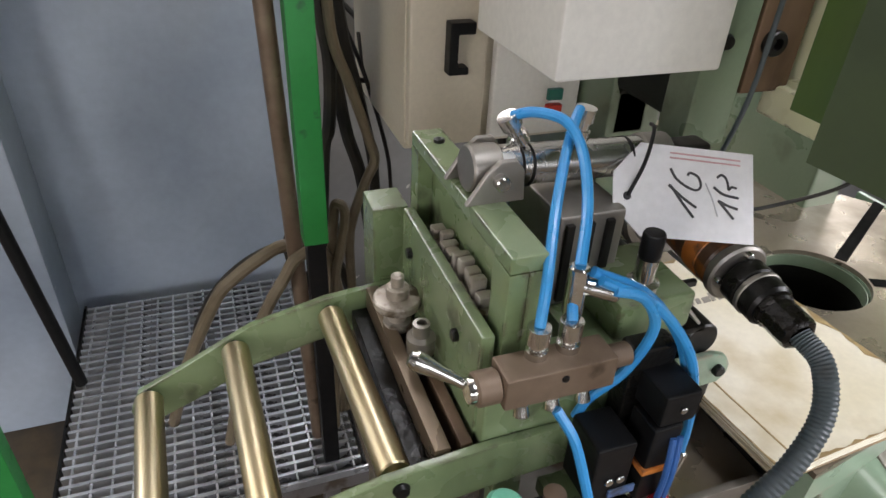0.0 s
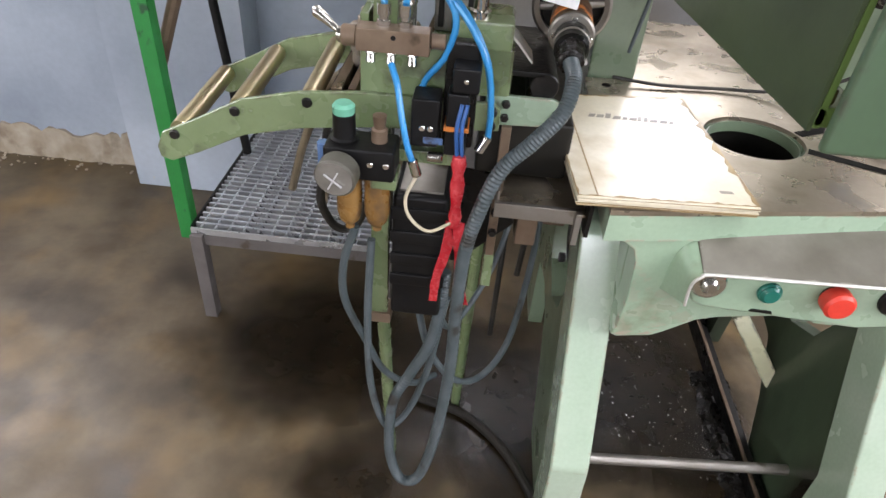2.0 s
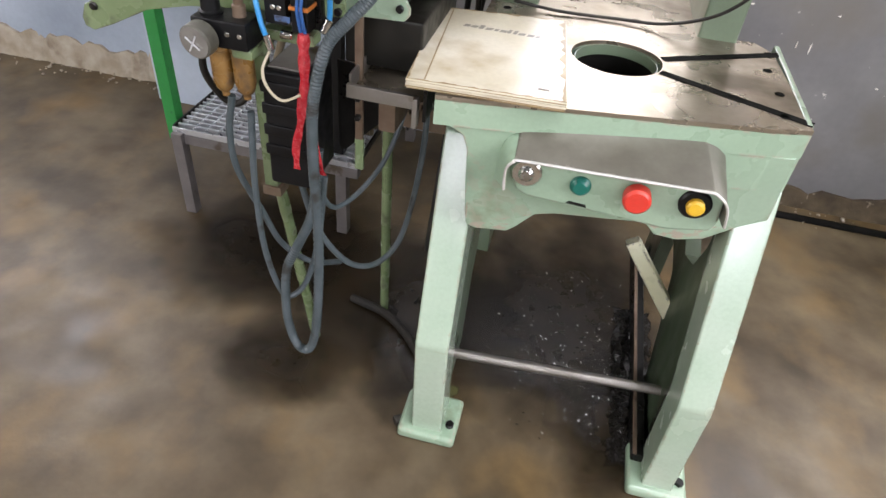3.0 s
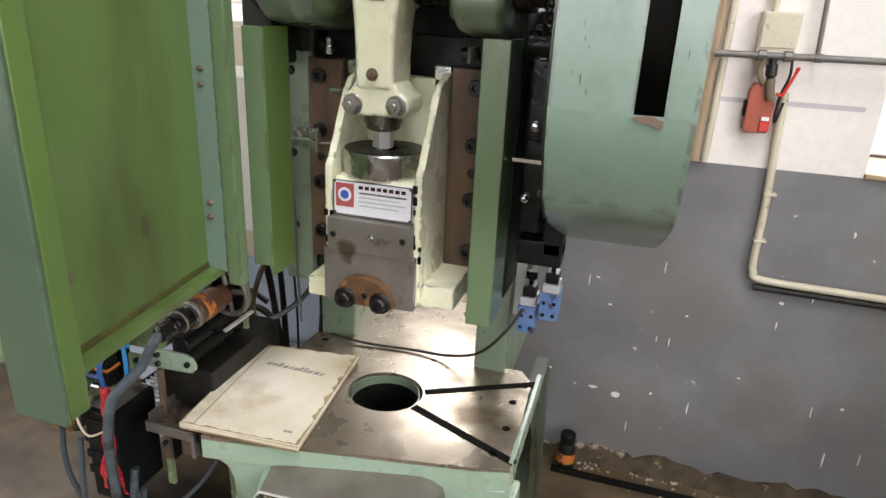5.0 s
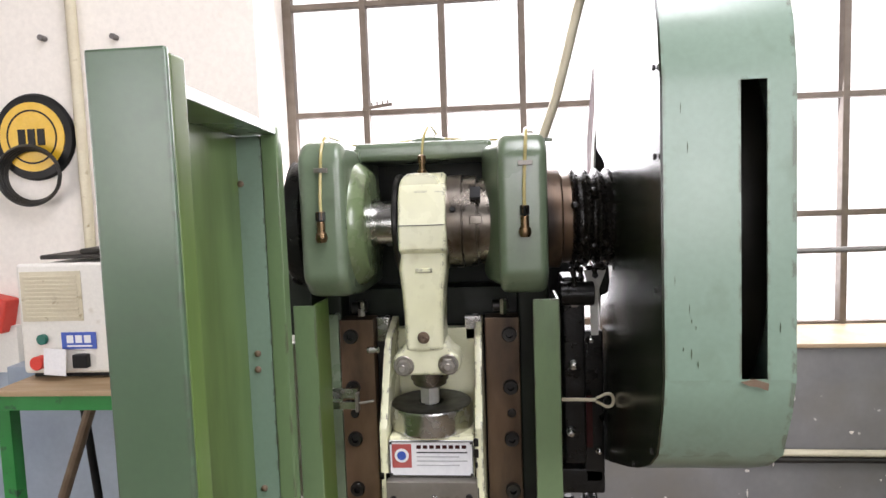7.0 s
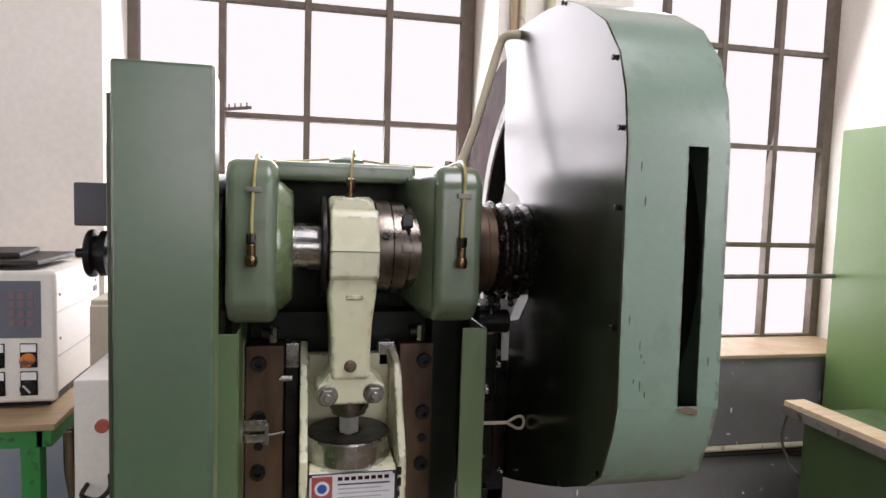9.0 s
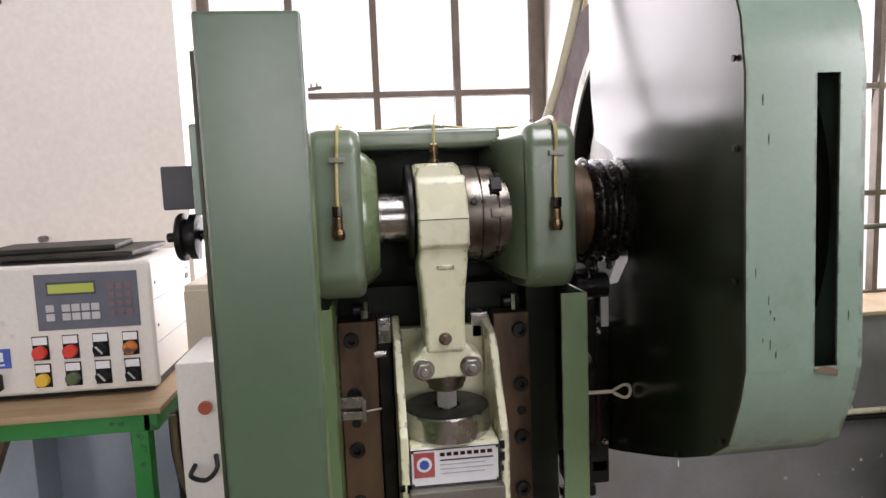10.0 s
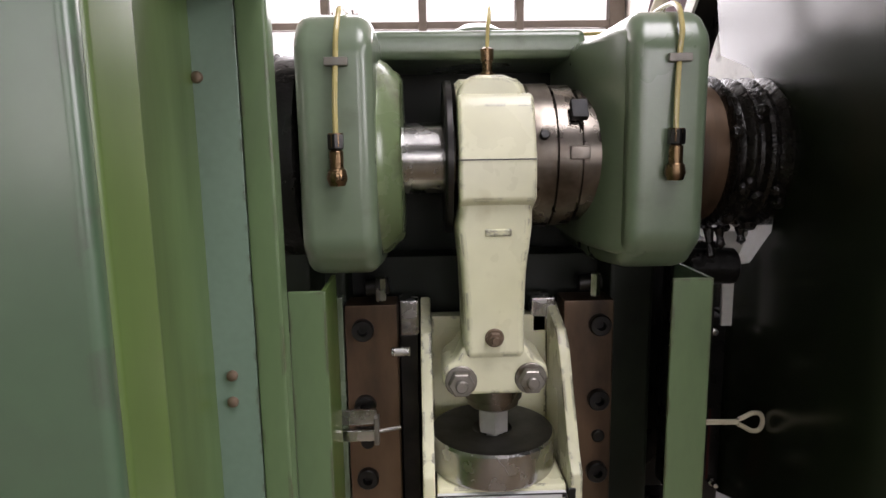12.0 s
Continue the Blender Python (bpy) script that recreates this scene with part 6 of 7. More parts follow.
# the numbers run across the card's short side: "16", a faint slash, then "112"
for _st in (
    [(0.0488, 0.0329), (0.0519, 0.0351), (0.0605, 0.0458), (0.0714, 0.0583)],
    [(0.0496, 0.0335), (0.0611, 0.0423), (0.0738, 0.0498)],
    [(0.0503, 0.0192), (0.0552, 0.0268), (0.064, 0.0327), (0.0734, 0.0354), (0.078, 0.0318), (0.0757, 0.0243), (0.0683, 0.0213), (0.066, 0.0238)],
    [(0.0942, 0.0422), (0.0991, 0.0471), (0.1085, 0.0569)],
    [(0.0948, 0.0425), (0.1026, 0.0458), (0.1124, 0.0482)],
    [(0.09, 0.0313), (0.0991, 0.0367), (0.1132, 0.0388)],
    [(0.0933, 0.023), (0.0972, 0.0206), (0.1011, 0.0223), (0.1034, 0.0275), (0.1042, 0.0323), (0.1069, 0.03), (0.1112, 0.0305)],
):
    ink_line(_st)
ink_line([(0.0825, 0.0286), (0.0884, 0.0408), (0.0937, 0.0558)], 0.0006, KEY_GREY)
for _b in (0.006, 0.010):
    ink_line([(0.050, _b), (0.115, _b + 0.001)], 0.0007, PINK_INK, "printed_line")

# ---- manual on the bed, and the tray beside it ----
manual = thing("machine_manual", (-0.20, 0.15, 0.80), "oil-stained paper machine manual lying closed on the bed", "manual")
_doc = [(-0.297, -0.018), (-0.064, -0.003), (-0.094, 0.322), (-0.321, 0.288)]
_rp = random.Random(6)
for _i in range(11):
    _pg = [(p[0] + _rp.uniform(-0.002, 0.002), p[1] + _rp.uniform(-0.003, 0.001)) for p in _doc] if _i < 10 else _doc
    part("page", prism(B(), _pg, "z", 0.8022 + _i * 0.00135, 0.8034 + _i * 0.00135, 0.0003, 1), PAPER_BROWN if _i in (0, 2, 5, 8) else PAPER, manual)
MT = 0.8034 + 10 * 0.00135
_tx = -0.262
for _i in range(11):
    _w, _h = _rp.uniform(0.005, 0.012), _rp.choice((0.010, 0.010, 0.016))
    part("title_bar", prism(B(), [(_tx, 0.216), (_tx + _w, 0.217), (_tx + _w + 0.003, 0.217 + _h), (_tx + 0.003, 0.216 + _h)], "z", MT + 0.0002, MT + 0.0006), INK_FADED, manual)
    _tx += _w + _rp.uniform(0.0015, 0.004)
part("spine_crease", prism(B(), [(-0.2725, -0.012), (-0.2705, -0.012), (-0.2935, 0.286), (-0.2955, 0.286)], "z", MT + 0.0001, MT + 0.0004), PAPER_BROWN, manual)
_mid = Vector((-0.194, 0.147))
for _a, _b, _deep in ((1, 2, 0.012), (2, 3, 0.007), (3, 0, 0.006), (0, 1, 0.005)):
    _pa, _pb = Vector(_doc[_a]), Vector(_doc[_b])
    _in = (_mid - (_pa + _pb) / 2).normalized()
    _rim = [_pa + (_pb - _pa) * (k / 26) for k in range(27)]
    _inner = [p + _in * (0.0006 + _deep * _rp.random() ** 2) for p in _rim]
    _q = [tuple(p) for p in _rim] + [tuple(p) for p in _inner[::-1]]
    part("stained_edge", prism(B(), _q, "z", MT + 0.0002 + _a * 0.00005, MT + 0.0005 + _a * 0.00005), PAPER_BROWN, manual, "ragged brown oil-stained edge")
part("stamp", prism(B(), [(-0.108, 0.022), (-0.091, 0.023), (-0.092, 0.029), (-0.109, 0.028)], "z", MT + 0.0002, MT + 0.0006), INK_FADED, manual, "faint dark stamp")
tray = thing("chip_tray", (-0.33, 0.15, 0.70), "dirty steel tray between the feeder and the bed", "tray")
part("tray_floor", box(B(), (-0.392, 0.015, 0.762), (-0.274, 0.33, 0.766), 0), TABLE, tray)
part("tray_wall", box(B(), (-0.396, 0.012, 0.752), (-0.392, 0.33, 0.792), 0.001), STEEL_DULL, tray)
part("tray_wall", box(B(), (-0.274, 0.0, 0.74), (-0.268, 0.33, 0.801), 0.001), BLACK_OIL, tray)
part("front_angle", box(B(), (-0.398, 0.004, 0.756), (-0.282, 0.012, 0.778), 0.001), STEEL_DULL, tray)
part("end_angle", box(B(), (-0.290, -0.004, 0.728), (-0.282, 0.012, 0.778), 0.001), STEEL_DULL, tray)
part("tray_bracket", box(B(), (-0.36, 0.05, 0.68), (-0.33, 0.28, 0.762), 0.003), RUST, tray)
part("tray_arm", box(B(), (-0.40, 0.30, 0.55), (-0.245, 0.33, 0.60), 0.003), RUST, tray, "rusty arm that carries the tray")
part("tray_arm", box(B(), (-0.375, 0.30, 0.58), (-0.345, 0.33, 0.762), 0.003), RUST, tray)

# ---- green stand with a grating shelf, carrying the controller ----
stand = thing("green_steel_stand", (-0.88, 0.85, 0.0), "bright green steel stand with a galvanised grating as lower shelf", "stand")
for _x, _y, _z in ((-1.145, 0.60, 0.20), (-0.623, 0.558, 0.775)):
    part("post", box(B(), (_x - 0.018, _y - 0.018, _z), (_x + 0.018, _y + 0.018, 1.186), 0.002), GREEN_BRIGHT, stand, "bright green post")
part("post_foot", box(B(), (-0.637, 0.544, 0.287), (-0.609, 0.572, 0.7745), 0.002), BLACK, stand, "black lower half of the post")
for _x, _y in ((-1.084, 0.52), (-0.625, 0.575), (-1.09, 1.16), (-0.58, 1.16)):
    part("foot_leg", box(B(), (_x - 0.016, _y - 0.016, 0.0), (_x + 0.016, _y + 0.016, 0.27 if _y < 0.55 else 0.235), 0.002), FRAME_GREY, stand, "bare grey lower leg")
for _z, _m in ((1.205, GREEN_BRIGHT),):
    part("rail", box(B(), (-1.126, 0.545, _z - 0.02), (-0.60, 0.575, _z + 0.018), 0.002), _m, stand, "bright green top rail")
    part("rail", box(B(), (-0.615, 0.545, _z - 0.02), (-0.585, 1.19, _z + 0.018), 0.002), _m, stand, "bright green top rail")
part("stand_top", box(B(), (-1.13, 0.535, 1.224), (-0.575, 1.20, 1.238), 0.002), WOOD, stand, "scratched wooden top")
part("brace", rod(B(), (-1.18, 0.65, 0.59), (-0.94, 0.65, 1.19), 0.014, seg=10), RUST, stand, "rusty diagonal brace")
part("shelf_angle", box(B(), (-1.10, 0.518, 0.235), (-0.56, 0.546, 0.266), 0.002), FRAME_GREY, stand)
part("shelf_edge", box(B(), (-1.10, 0.518, 0.2665), (-0.56, 0.524, 0.284), 0.001), MESH_STEEL, stand, "bright galvanised shelf edge")
part("shelf_angle", box(B(), (-1.10, 1.16, 0.235), (-0.56, 1.185, 0.266), 0.002), FRAME_GREY, stand)
for _x in (-1.10, -0.565):
    part("shelf_edge", box(B(), (_x - 0.003, 0.526, 0.2665), (_x + 0.003, 1.18, 0.286), 0.001), BLACK_OIL, stand)
_bar_x = box(B(), (-1.095, -0.0034, 0.262), (-0.57, 0.0034, 0.284), 0)
_me = _mesh("grating_bar", _bar_x, MESH_STEEL)
for _i in range(29):
    _ob = new("grating_bar", _me)
    _ob.parent, _ob.matrix_parent_inverse = stand, stand.matrix_basis.inverted()
    _ob.location = (0, 0.545 + _i * 0.0222, 0)
_me = _mesh("grating_cross_bar", box(B(), (-0.0020, 0.528, 0.274), (0.0020, 1.178, 0.2825), 0), MESH_STEEL)
for _i in range(15):
    _ob = new("grating_cross_bar", _me)
    _ob.parent, _ob.matrix_parent_inverse = stand, stand.matrix_basis.inverted()
    _ob.location = (-1.078 + _i * 0.0352, 0, 0)

# ---- controller on the stand ----
ctl = thing("numeric_controller", (-0.85, 0.8, 1.238), "off-white desk controller with keypad and push buttons", "controller")
part("case", box(B(), (-1.120, 0.66, 1.262), (-0.614, 0.99, 1.536), 0.006, 3), WHITE_BOX, ctl, "off-white sheet case")
part("front_frame", box(B(), (-1.125, 0.640, 1.252), (-0.606, 0.660, 1.543), 0.010, 3), WHITE_BOX, ctl, "rounded front frame")
part("base_strip", box(B(), (-1.115, 0.665, 1.238), (-0.625, 0.985, 1.262), 0.002), BLACK, ctl)
for _z in (1.345, 1.445):
    part("side_joint", box(B(), (-0.6145, 0.67, _z), (-0.6125, 0.98, _z + 0.004), 0), KEY_GREY, ctl)
    part("side_slot", box(B(), (-0.6145, 0.935, _z + 0.012), (-0.6122, 0.962, _z + 0.026), 0), BLACK, ctl, "dark slot in the case's side")
    for _y in (0.69, 0.95):
        part("side_screw", rod(B(), (-0.614, _y, _z + 0.04), (-0.6115, _y, _z + 0.04), 0.004, seg=10), STEEL_DULL, ctl)
part("keypad", box(B(), (-0.850, 0.6375, 1.397), (-0.634, 0.640, 1.522), 0.001), GREY_PANEL, ctl, "dark grey keypad panel")
part("display_frame", box(B(), (-0.826, 0.6365, 1.474), (-0.722, 0.6374, 1.504), 0.0005), CAM_GREY, ctl)
part("display", box(B(), (-0.822, 0.6355, 1.479), (-0.726, 0.6362, 1.499), 0.0005), DISPLAY, ctl, "bright yellow-green text display")
for _r in range(2):
    for _c in range(5):
        _x = -0.830 + _c * 0.0205 + (0.013 if _c else 0)
        part("key", box(B(), (_x, 0.6345, 1.418 + _r * 0.020), (_x + 0.0175, 0.638, 1.434 + _r * 0.020), 0.001), KEY_GREY, ctl)
for _c in range(3):
    for _r in range(4):
        part("number_key", box(B(), (-0.697 + _c * 0.0185, 0.6350, 1.424 + _r * 0.020), (-0.684 + _c * 0.0185, 0.638, 1.437 + _r * 0.020), 0.001), KEY_DIM, ctl, "dim reddish key")
_cols = ((RED, "red"), (RED, "red"), (BLACK, "black"), (ORANGE, "orange"), (YELLOW, "yellow"), (GREEN_DULL, "dull green"), (BLACK, "black"), (BLACK, "black"))
for _i, (_m, _w) in enumerate(_cols):
    _x, _z = -0.850 + (_i % 4) * 0.0635, 1.349 - (_i // 4) * 0.062
    part("button_plate", box(B(), (_x - 0.017, 0.637, _z - 0.018), (_x + 0.017, 0.640, _z + 0.036), 0.001), BLACK, ctl)
    part("button_label", box(B(), (_x - 0.015, 0.6355, _z + 0.017), (_x + 0.015, 0.638, _z + 0.034), 0.0005), WHITE_CARD, ctl)
    part("control_button", rod(B(), (_x, 0.640, _z), (_x, 0.624, _z), 0.0145, seg=18), _m, ctl, _w + " push button")
    if _m is BLACK:
        part("button_pointer", box(B(), (_x - 0.002, 0.6225, _z - 0.011), (_x + 0.002, 0.6245, _z + 0.011), 0.0005, turn=Matrix.Rotation(radians(-40), 4, "Y")), KEY_GREY, ctl)
for _i in range(11):
    part("vent_slat", box(B(), (-1.10, 0.634, 1.400 + _i * 0.0105), (-0.955, 0.641, 1.4055 + _i * 0.0105), 0.001), PIPE_CREAM, ctl)
part("vent_frame", box(B(), (-1.112, 0.6375, 1.392), (-0.945, 0.640, 1.522), 0.001), PIPE_CREAM, ctl, "cream ventilation grille")
part("maker_badge", box(B(), (-1.010, 0.637, 1.318), (-0.915, 0.640, 1.362), 0.0005), BLUE_INK, ctl, "blue maker's badge")
for _i in range(3):
    part("badge_bar", box(B(), (-0.995 + _i * 0.024, 0.6355, 1.334), (-0.977 + _i * 0.024, 0.638, 1.354), 0.0005), WHITE_CARD, ctl)
part("badge_bar", box(B(), (-0.995, 0.6355, 1.324), (-0.927, 0.638, 1.328), 0.0005), WHITE_CARD, ctl)
part("main_switch", box(B(), (-0.975, 0.622, 1.270), (-0.935, 0.640, 1.306), 0.003), BLACK, ctl)
part("emergency_stop", rod(B(), (-1.07, 0.640, 1.285), (-1.07, 0.615, 1.285), 0.018, seg=20), RED, ctl, "red emergency stop")
part("green_lamp", rod(B(), (-1.06, 0.640, 1.345), (-1.06, 0.628, 1.345), 0.014, seg=18), GREEN_BUTTON, ctl)
part("paper_note", box(B(), (-1.045, 0.612, 1.255), (-0.985, 0.614, 1.325), 0, turn=Matrix.Rotation(radians(4), 4, "Y")), WHITE_CARD, ctl, "white paper note taped to the front")
folder = solo("dark_cloth", box(box(B(), (-1.10, 0.70, 1.548), (-0.66, 0.95, 1.560), 0.004), (-1.0, 0.72, 1.560), (-0.72, 0.90, 1.574), 0.005, turn=Matrix.Rotation(radians(7), 4, "Z")), HOSE_DARK, "dark folded cloth lying on top of the controller", "cloth")

# ---- electrical boxes on the press's side ----
ebox = thing("switch_box", (-0.35, 0.3, 1.105), "off-white sheet switch box on the press's flank, with red button", "switch box")
part("box_body", box(B(), (-0.445, 0.232, 1.108), (-0.262, 0.42, 1.412), 0.004), WHITE_BOX, ebox)
part("red_button", rod(B(), (-0.40, 0.232, 1.335), (-0.40, 0.222, 1.335), 0.011, seg=16), RED_BROWN, ebox)
part("box_handle", sweep(B(), [(-0.425, 0.232, 1.235), (-0.425, 0.205, 1.228), (-0.40, 0.200, 1.222), (-0.385, 0.212, 1.235), (-0.39, 0.232, 1.25)], 0.004, 9), STEEL_DARK, ebox, "dark bent handle")
part("box_mount", box(B(), (-0.27, 0.42, 1.15), (-0.23, 0.46, 1.35), 0.003), GREEN_DARK, ebox)
cab = thing("cream_cabinet", (-0.36, 0.62, 0.92), "cream steel switch cabinet with black latch on the press's flank", "switch cabinet")
part("cabinet_body", box(B(), (-0.50, 0.515, 0.925), (-0.242, 0.80, 1.50), 0.004), CREAM_BOX, cab)
part("cabinet_door", box(B(), (-0.498, 0.500, 0.935), (-0.392, 0.515, 1.49), 0.004), CREAM_BOX, cab, "cream cabinet door")
part("cabinet_door", box(B(), (-0.380, 0.500, 0.935), (-0.246, 0.515, 1.49), 0.004), WHITE_BOX, cab)
part("latch", prism(B(), [(-0.452, 1.10), (-0.418, 1.10), (-0.418, 1.085), (-0.440, 1.085), (-0.440, 1.045), (-0.425, 1.045), (-0.425, 1.035), (-0.452, 1.035)], "y", 0.480, 0.500, 0.002), BLACK, cab, "black plastic latch")
part("start_button", box(B(), (-0.298, 0.492, 0.986), (-0.276, 0.500, 1.002), 0.001), GREEN_BUTTON, cab, "green start button")
part("stop_button", box(B(), (-0.298, 0.490, 0.962), (-0.276, 0.500, 0.980), 0.001), RED, cab, "red stop button")
camsw = thing("cam_switch", (-0.40, 0.3, 1.58), "grey-green rotary cam switch on the shaft's free end", "cam switch")
part("cam_housing", box(B(), (-0.39, 0.22, 1.655), (-0.30, 0.36, 1.80), 0.004), GREEN_BLUE, camsw)
part("cam_box", box(B(), (-0.442, 0.235, 1.665), (-0.39, 0.33, 1.735), 0.003), CAM_GREY, camsw)
part("cam_wheel", lathe(B(), [(0.008, 0), (0.038, 0), (0.040, 0.003), (0.040, 0.010), (0.030, 0.012), (0.030, 0.018), (0.038, 0.02), (0.038, 0.032), (0.008, 0.034)], (-0.428, 0.265, 1.618), (1, 0, 0), 28), BLACK_OIL, camsw, "black cam wheel")
part("cam_shaft", rod(B(), (-0.448, 0.265, 1.618), (-0.19, 0.265, 1.63), 0.008, seg=14), STEEL_DARK, camsw)
part("cover_disc", lathe(B(), [(0.0, 0), (0.108, 0), (0.118, 0.006), (0.122, 0.014), (0.122, 0.034), (0.112, 0.038), (0.06, 0.040), (0, 0.040)], (-0.240, SHAFT_Y, SHAFT_Z), (1, 0, 0), 48), BLACK_OIL, camsw, "oily dark brake drum")
for _k in range(3):
    _rd = 0.098 - 0.016 * _k
    part("brake_cable", sweep(B(), [(-0.236 + 0.004 * _k, SHAFT_Y - _rd * math.cos(a), SHAFT_Z + _rd * 1.22 * math.sin(a)) for a in (-1.35 + 0.27 * i for i in range(11))], 0.0035, 8, 4), HOSE_DARK, camsw, "dark cable looping round the drum")

# limit switch on the guard strip
lim = thing("limit_switch", (-0.15, 0.14, 1.30), "small nickel limit switch on a steel bracket", "limit switch")
part("switch_bracket", box(B(), (-0.192, 0.240, 1.310), (-0.138, 0.246, 1.329), 0.001), STEEL, lim)
part("switch_body", box(B(), (-0.190, 0.232, 1.292), (-0.140, 0.246, 1.306), 0.001), CHROME, lim)
part("switch_lever", box(B(), (-0.141, 0.230, 1.287), (-0.135, 0.246, 1.322), 0.001), STEEL_DULL, lim)
part("switch_pin", rod(B(), (-0.136, 0.238, 1.302), (-0.108, 0.244, 1.304), 0.0025, seg=10), STEEL_DULL, lim)
part("switch_cable", sweep(B(), [(-0.189, 0.240, 1.300), (-0.200, 0.236, 1.285), (-0.200, 0.240, 1.24), (-0.196, 0.245, 1.15), (-0.198, 0.25, 1.05), (-0.21, 0.28, 0.90)], 0.003, 8), HOSE_GREY, lim)

# blue valves under the flywheel guard, with a cable to the bed
bv = thing("blue_air_valve", (0.28, 0.39, 0.95), "pair of blue air valves with black knobs under the guard", "air valve")
for _x, _y, _z in ((0.262, 0.39, 0.945), (0.306, 0.38, 0.985)):
    part("valve_body", box(B(), (_x - 0.019, _y - 0.03, _z - 0.018), (_x + 0.019, _y + 0.03, _z + 0.040), 0.003), BLUE_BODY, bv)
    part("valve_top", box(B(), (_x - 0.016, _y - 0.026, _z + 0.0402), (_x + 0.016, _y + 0.026, _z + 0.058), 0.002), KEY_GREY, bv, "scuffed aluminium top")
    for _i in range(2):
        for _k in range(2):
            part("port", lathe(B(), [(0.0042, 0), (0.0042, 0.0012), (0.0028, 0.0018), (0, 0.001)], (_x - 0.010 + _i * 0.020, _y - 0.0302, _z - 0.006 + _k * 0.026), (0, -1, 0), 12), BLACK, bv)
    part("coil", box(B(), (_x - 0.013, _y - 0.020, _z + 0.0582), (_x + 0.013, _y + 0.020, _z + 0.080), 0.003), BLACK, bv)
    part("plug", lathe(B(), [(0.005, 0), (0.005, 0.012), (0.011, 0.013), (0.012, 0.016), (0.012, 0.026), (0.009, 0.029), (0, 0.029)], (_x, _y, _z + 0.080), (0, 0, 1), 14), BLACK, bv)
part("valve_plate", box(B(), (0.226, 0.41, 0.94), (0.245, 0.43, 1.10), 0.001), FLY_GREY, bv)
part("valve_cable", sweep(B(), [(0.255, 0.36, 0.98), (0.225, 0.34, 0.93), (0.17, 0.36, 0.86), (0.09, 0.40, 0.815), (0.0, 0.41, 0.806), (-0.11, 0.40, 0.806), (-0.20, 0.40, 0.812)], 0.0032, 8), HOSE_DARK, bv, "thin black cable lying over the bed")
dark = thing("clutch_mechanism", (0.28, 0.3, 1.10), "oily black clutch linkage between frame and flywheel", "clutch linkage")
part("link_arm", box(B(), (0.245, 0.25, 1.18), (0.285, 0.33, 1.53), 0.006), BLACK_OIL, dark)
part("link_arm", box(B(), (0.285, 0.30, 1.12), (0.325, 0.36, 1.42), 0.006), BLACK_OIL, dark)
part("link_eye", rod(B(), (0.24, 0.245, 1.50), (0.30, 0.245, 1.50), 0.022, seg=18), BLACK_OIL, dark)
part("link_bolt", rod(B(), (0.265, 0.25, 1.485), (0.265, 0.235, 1.485), 0.010, seg=6), STEEL_DULL, dark)
part("link_plate", prism(B(), [(0.285, 1.54), (0.325, 1.54), (0.31, 1.50), (0.31, 1.42), (0.297, 1.42), (0.295, 1.50)], "y", 0.26, 0.264), FLY_GREY, dark, "pale bent tab")
for _x, _z, _r in ((0.262, 1.37, 0.009), (0.300, 1.405, 0.007), (0.255, 1.245, 0.008), (0.312, 1.19, 0.006)):
    part("clutch_pin", lathe(B(), [(0, 0), (_r, 0), (_r, 0.010), (_r * 0.6, 0.012), (_r * 0.6, 0.020), (0, 0.021)], (_x, 0.25 if _x < 0.28 else 0.30, _z), (0, -1, 0), 12), STEEL, dark, "bright worn pin end")
part("base_bar", box(B(), (0.240, 0.30, 1.10), (0.325, 0.36, 1.15), 0.005), BLACK_OIL, dark)
part("red_tab", box(B(), (0.262, 0.28, 1.20), (0.30, 0.285, 1.30), 0.001), DARK_RED, dark)

# ---- pipes and boxes on the wall ----
WY = WALL_Y
conduit = thing("wall_conduit", (0.83, WY, 0.8), "cream painted conduit clipped to the grey wall", "conduit")
part("conduit_pipe", sweep(B(), [(0.806, WY - 0.020, 1.37), (0.811, WY - 0.018, 1.25), (0.821, WY - 0.018, 1.04), (0.823, WY - 0.018, 0.87), (0.829, WY - 0.018, 0.832), (0.860, WY - 0.018, 0.808), (1.1, WY - 0.018, 0.803), (1.6, WY - 0.018, 0.80), (2.6, WY - 0.018, 0.795)], 0.0118, 12), PIPE_CREAM, conduit)
for _x, _z in ((0.822, 1.075), (0.823, 0.93)):
    part("pipe_clip", box(B(), (_x - 0.014, WY - 0.032, _z), (_x + 0.022, WY, _z + 0.007), 0.001), PIPE_CREAM, conduit)
# Dark rod that draws the shadow line below the conduit.
part("lower_pipe", rod(B(), (0.84, WY - 0.014, 0.780), (2.6, WY - 0.014, 0.773), 0.0105, seg=12), HOSE_DARK, conduit, "dark rod for the shadow line under the conduit")
jbox = thing("junction_box", (0.775, WY, 1.5), "cream square junction box with a conduit rising from it", "junction box")
part("box_body", box(B(), (0.706, WY - 0.045, 1.468), (0.806, WY, 1.583), 0.005), PIPE_CREAM, jbox)
part("box_lid", box(B(), (0.711, WY - 0.050, 1.490), (0.801, WY - 0.0452, 1.578), 0.002), PIPE_CREAM, jbox)
part("riser_neck", rod(B(), (0.736, WY - 0.022, 1.583), (0.735, WY - 0.022, 1.65), 0.0085, seg=14), PIPE_CREAM, jbox)
part("riser", lathe(B(), [(0.009, 0), (0.019, 0.003), (0.020, 0.012), (0.0175, 0.014), (0.0165, 1.7), (0, 1.7)], (0.735, WY - 0.022, 1.640), (0.006, 0, 1), 18), PIPE_CREAM, jbox)
air = thing("air_line", (0.8, WY, 1.45), "grey steel air pipe along the wall with a hook branch", "pipe")
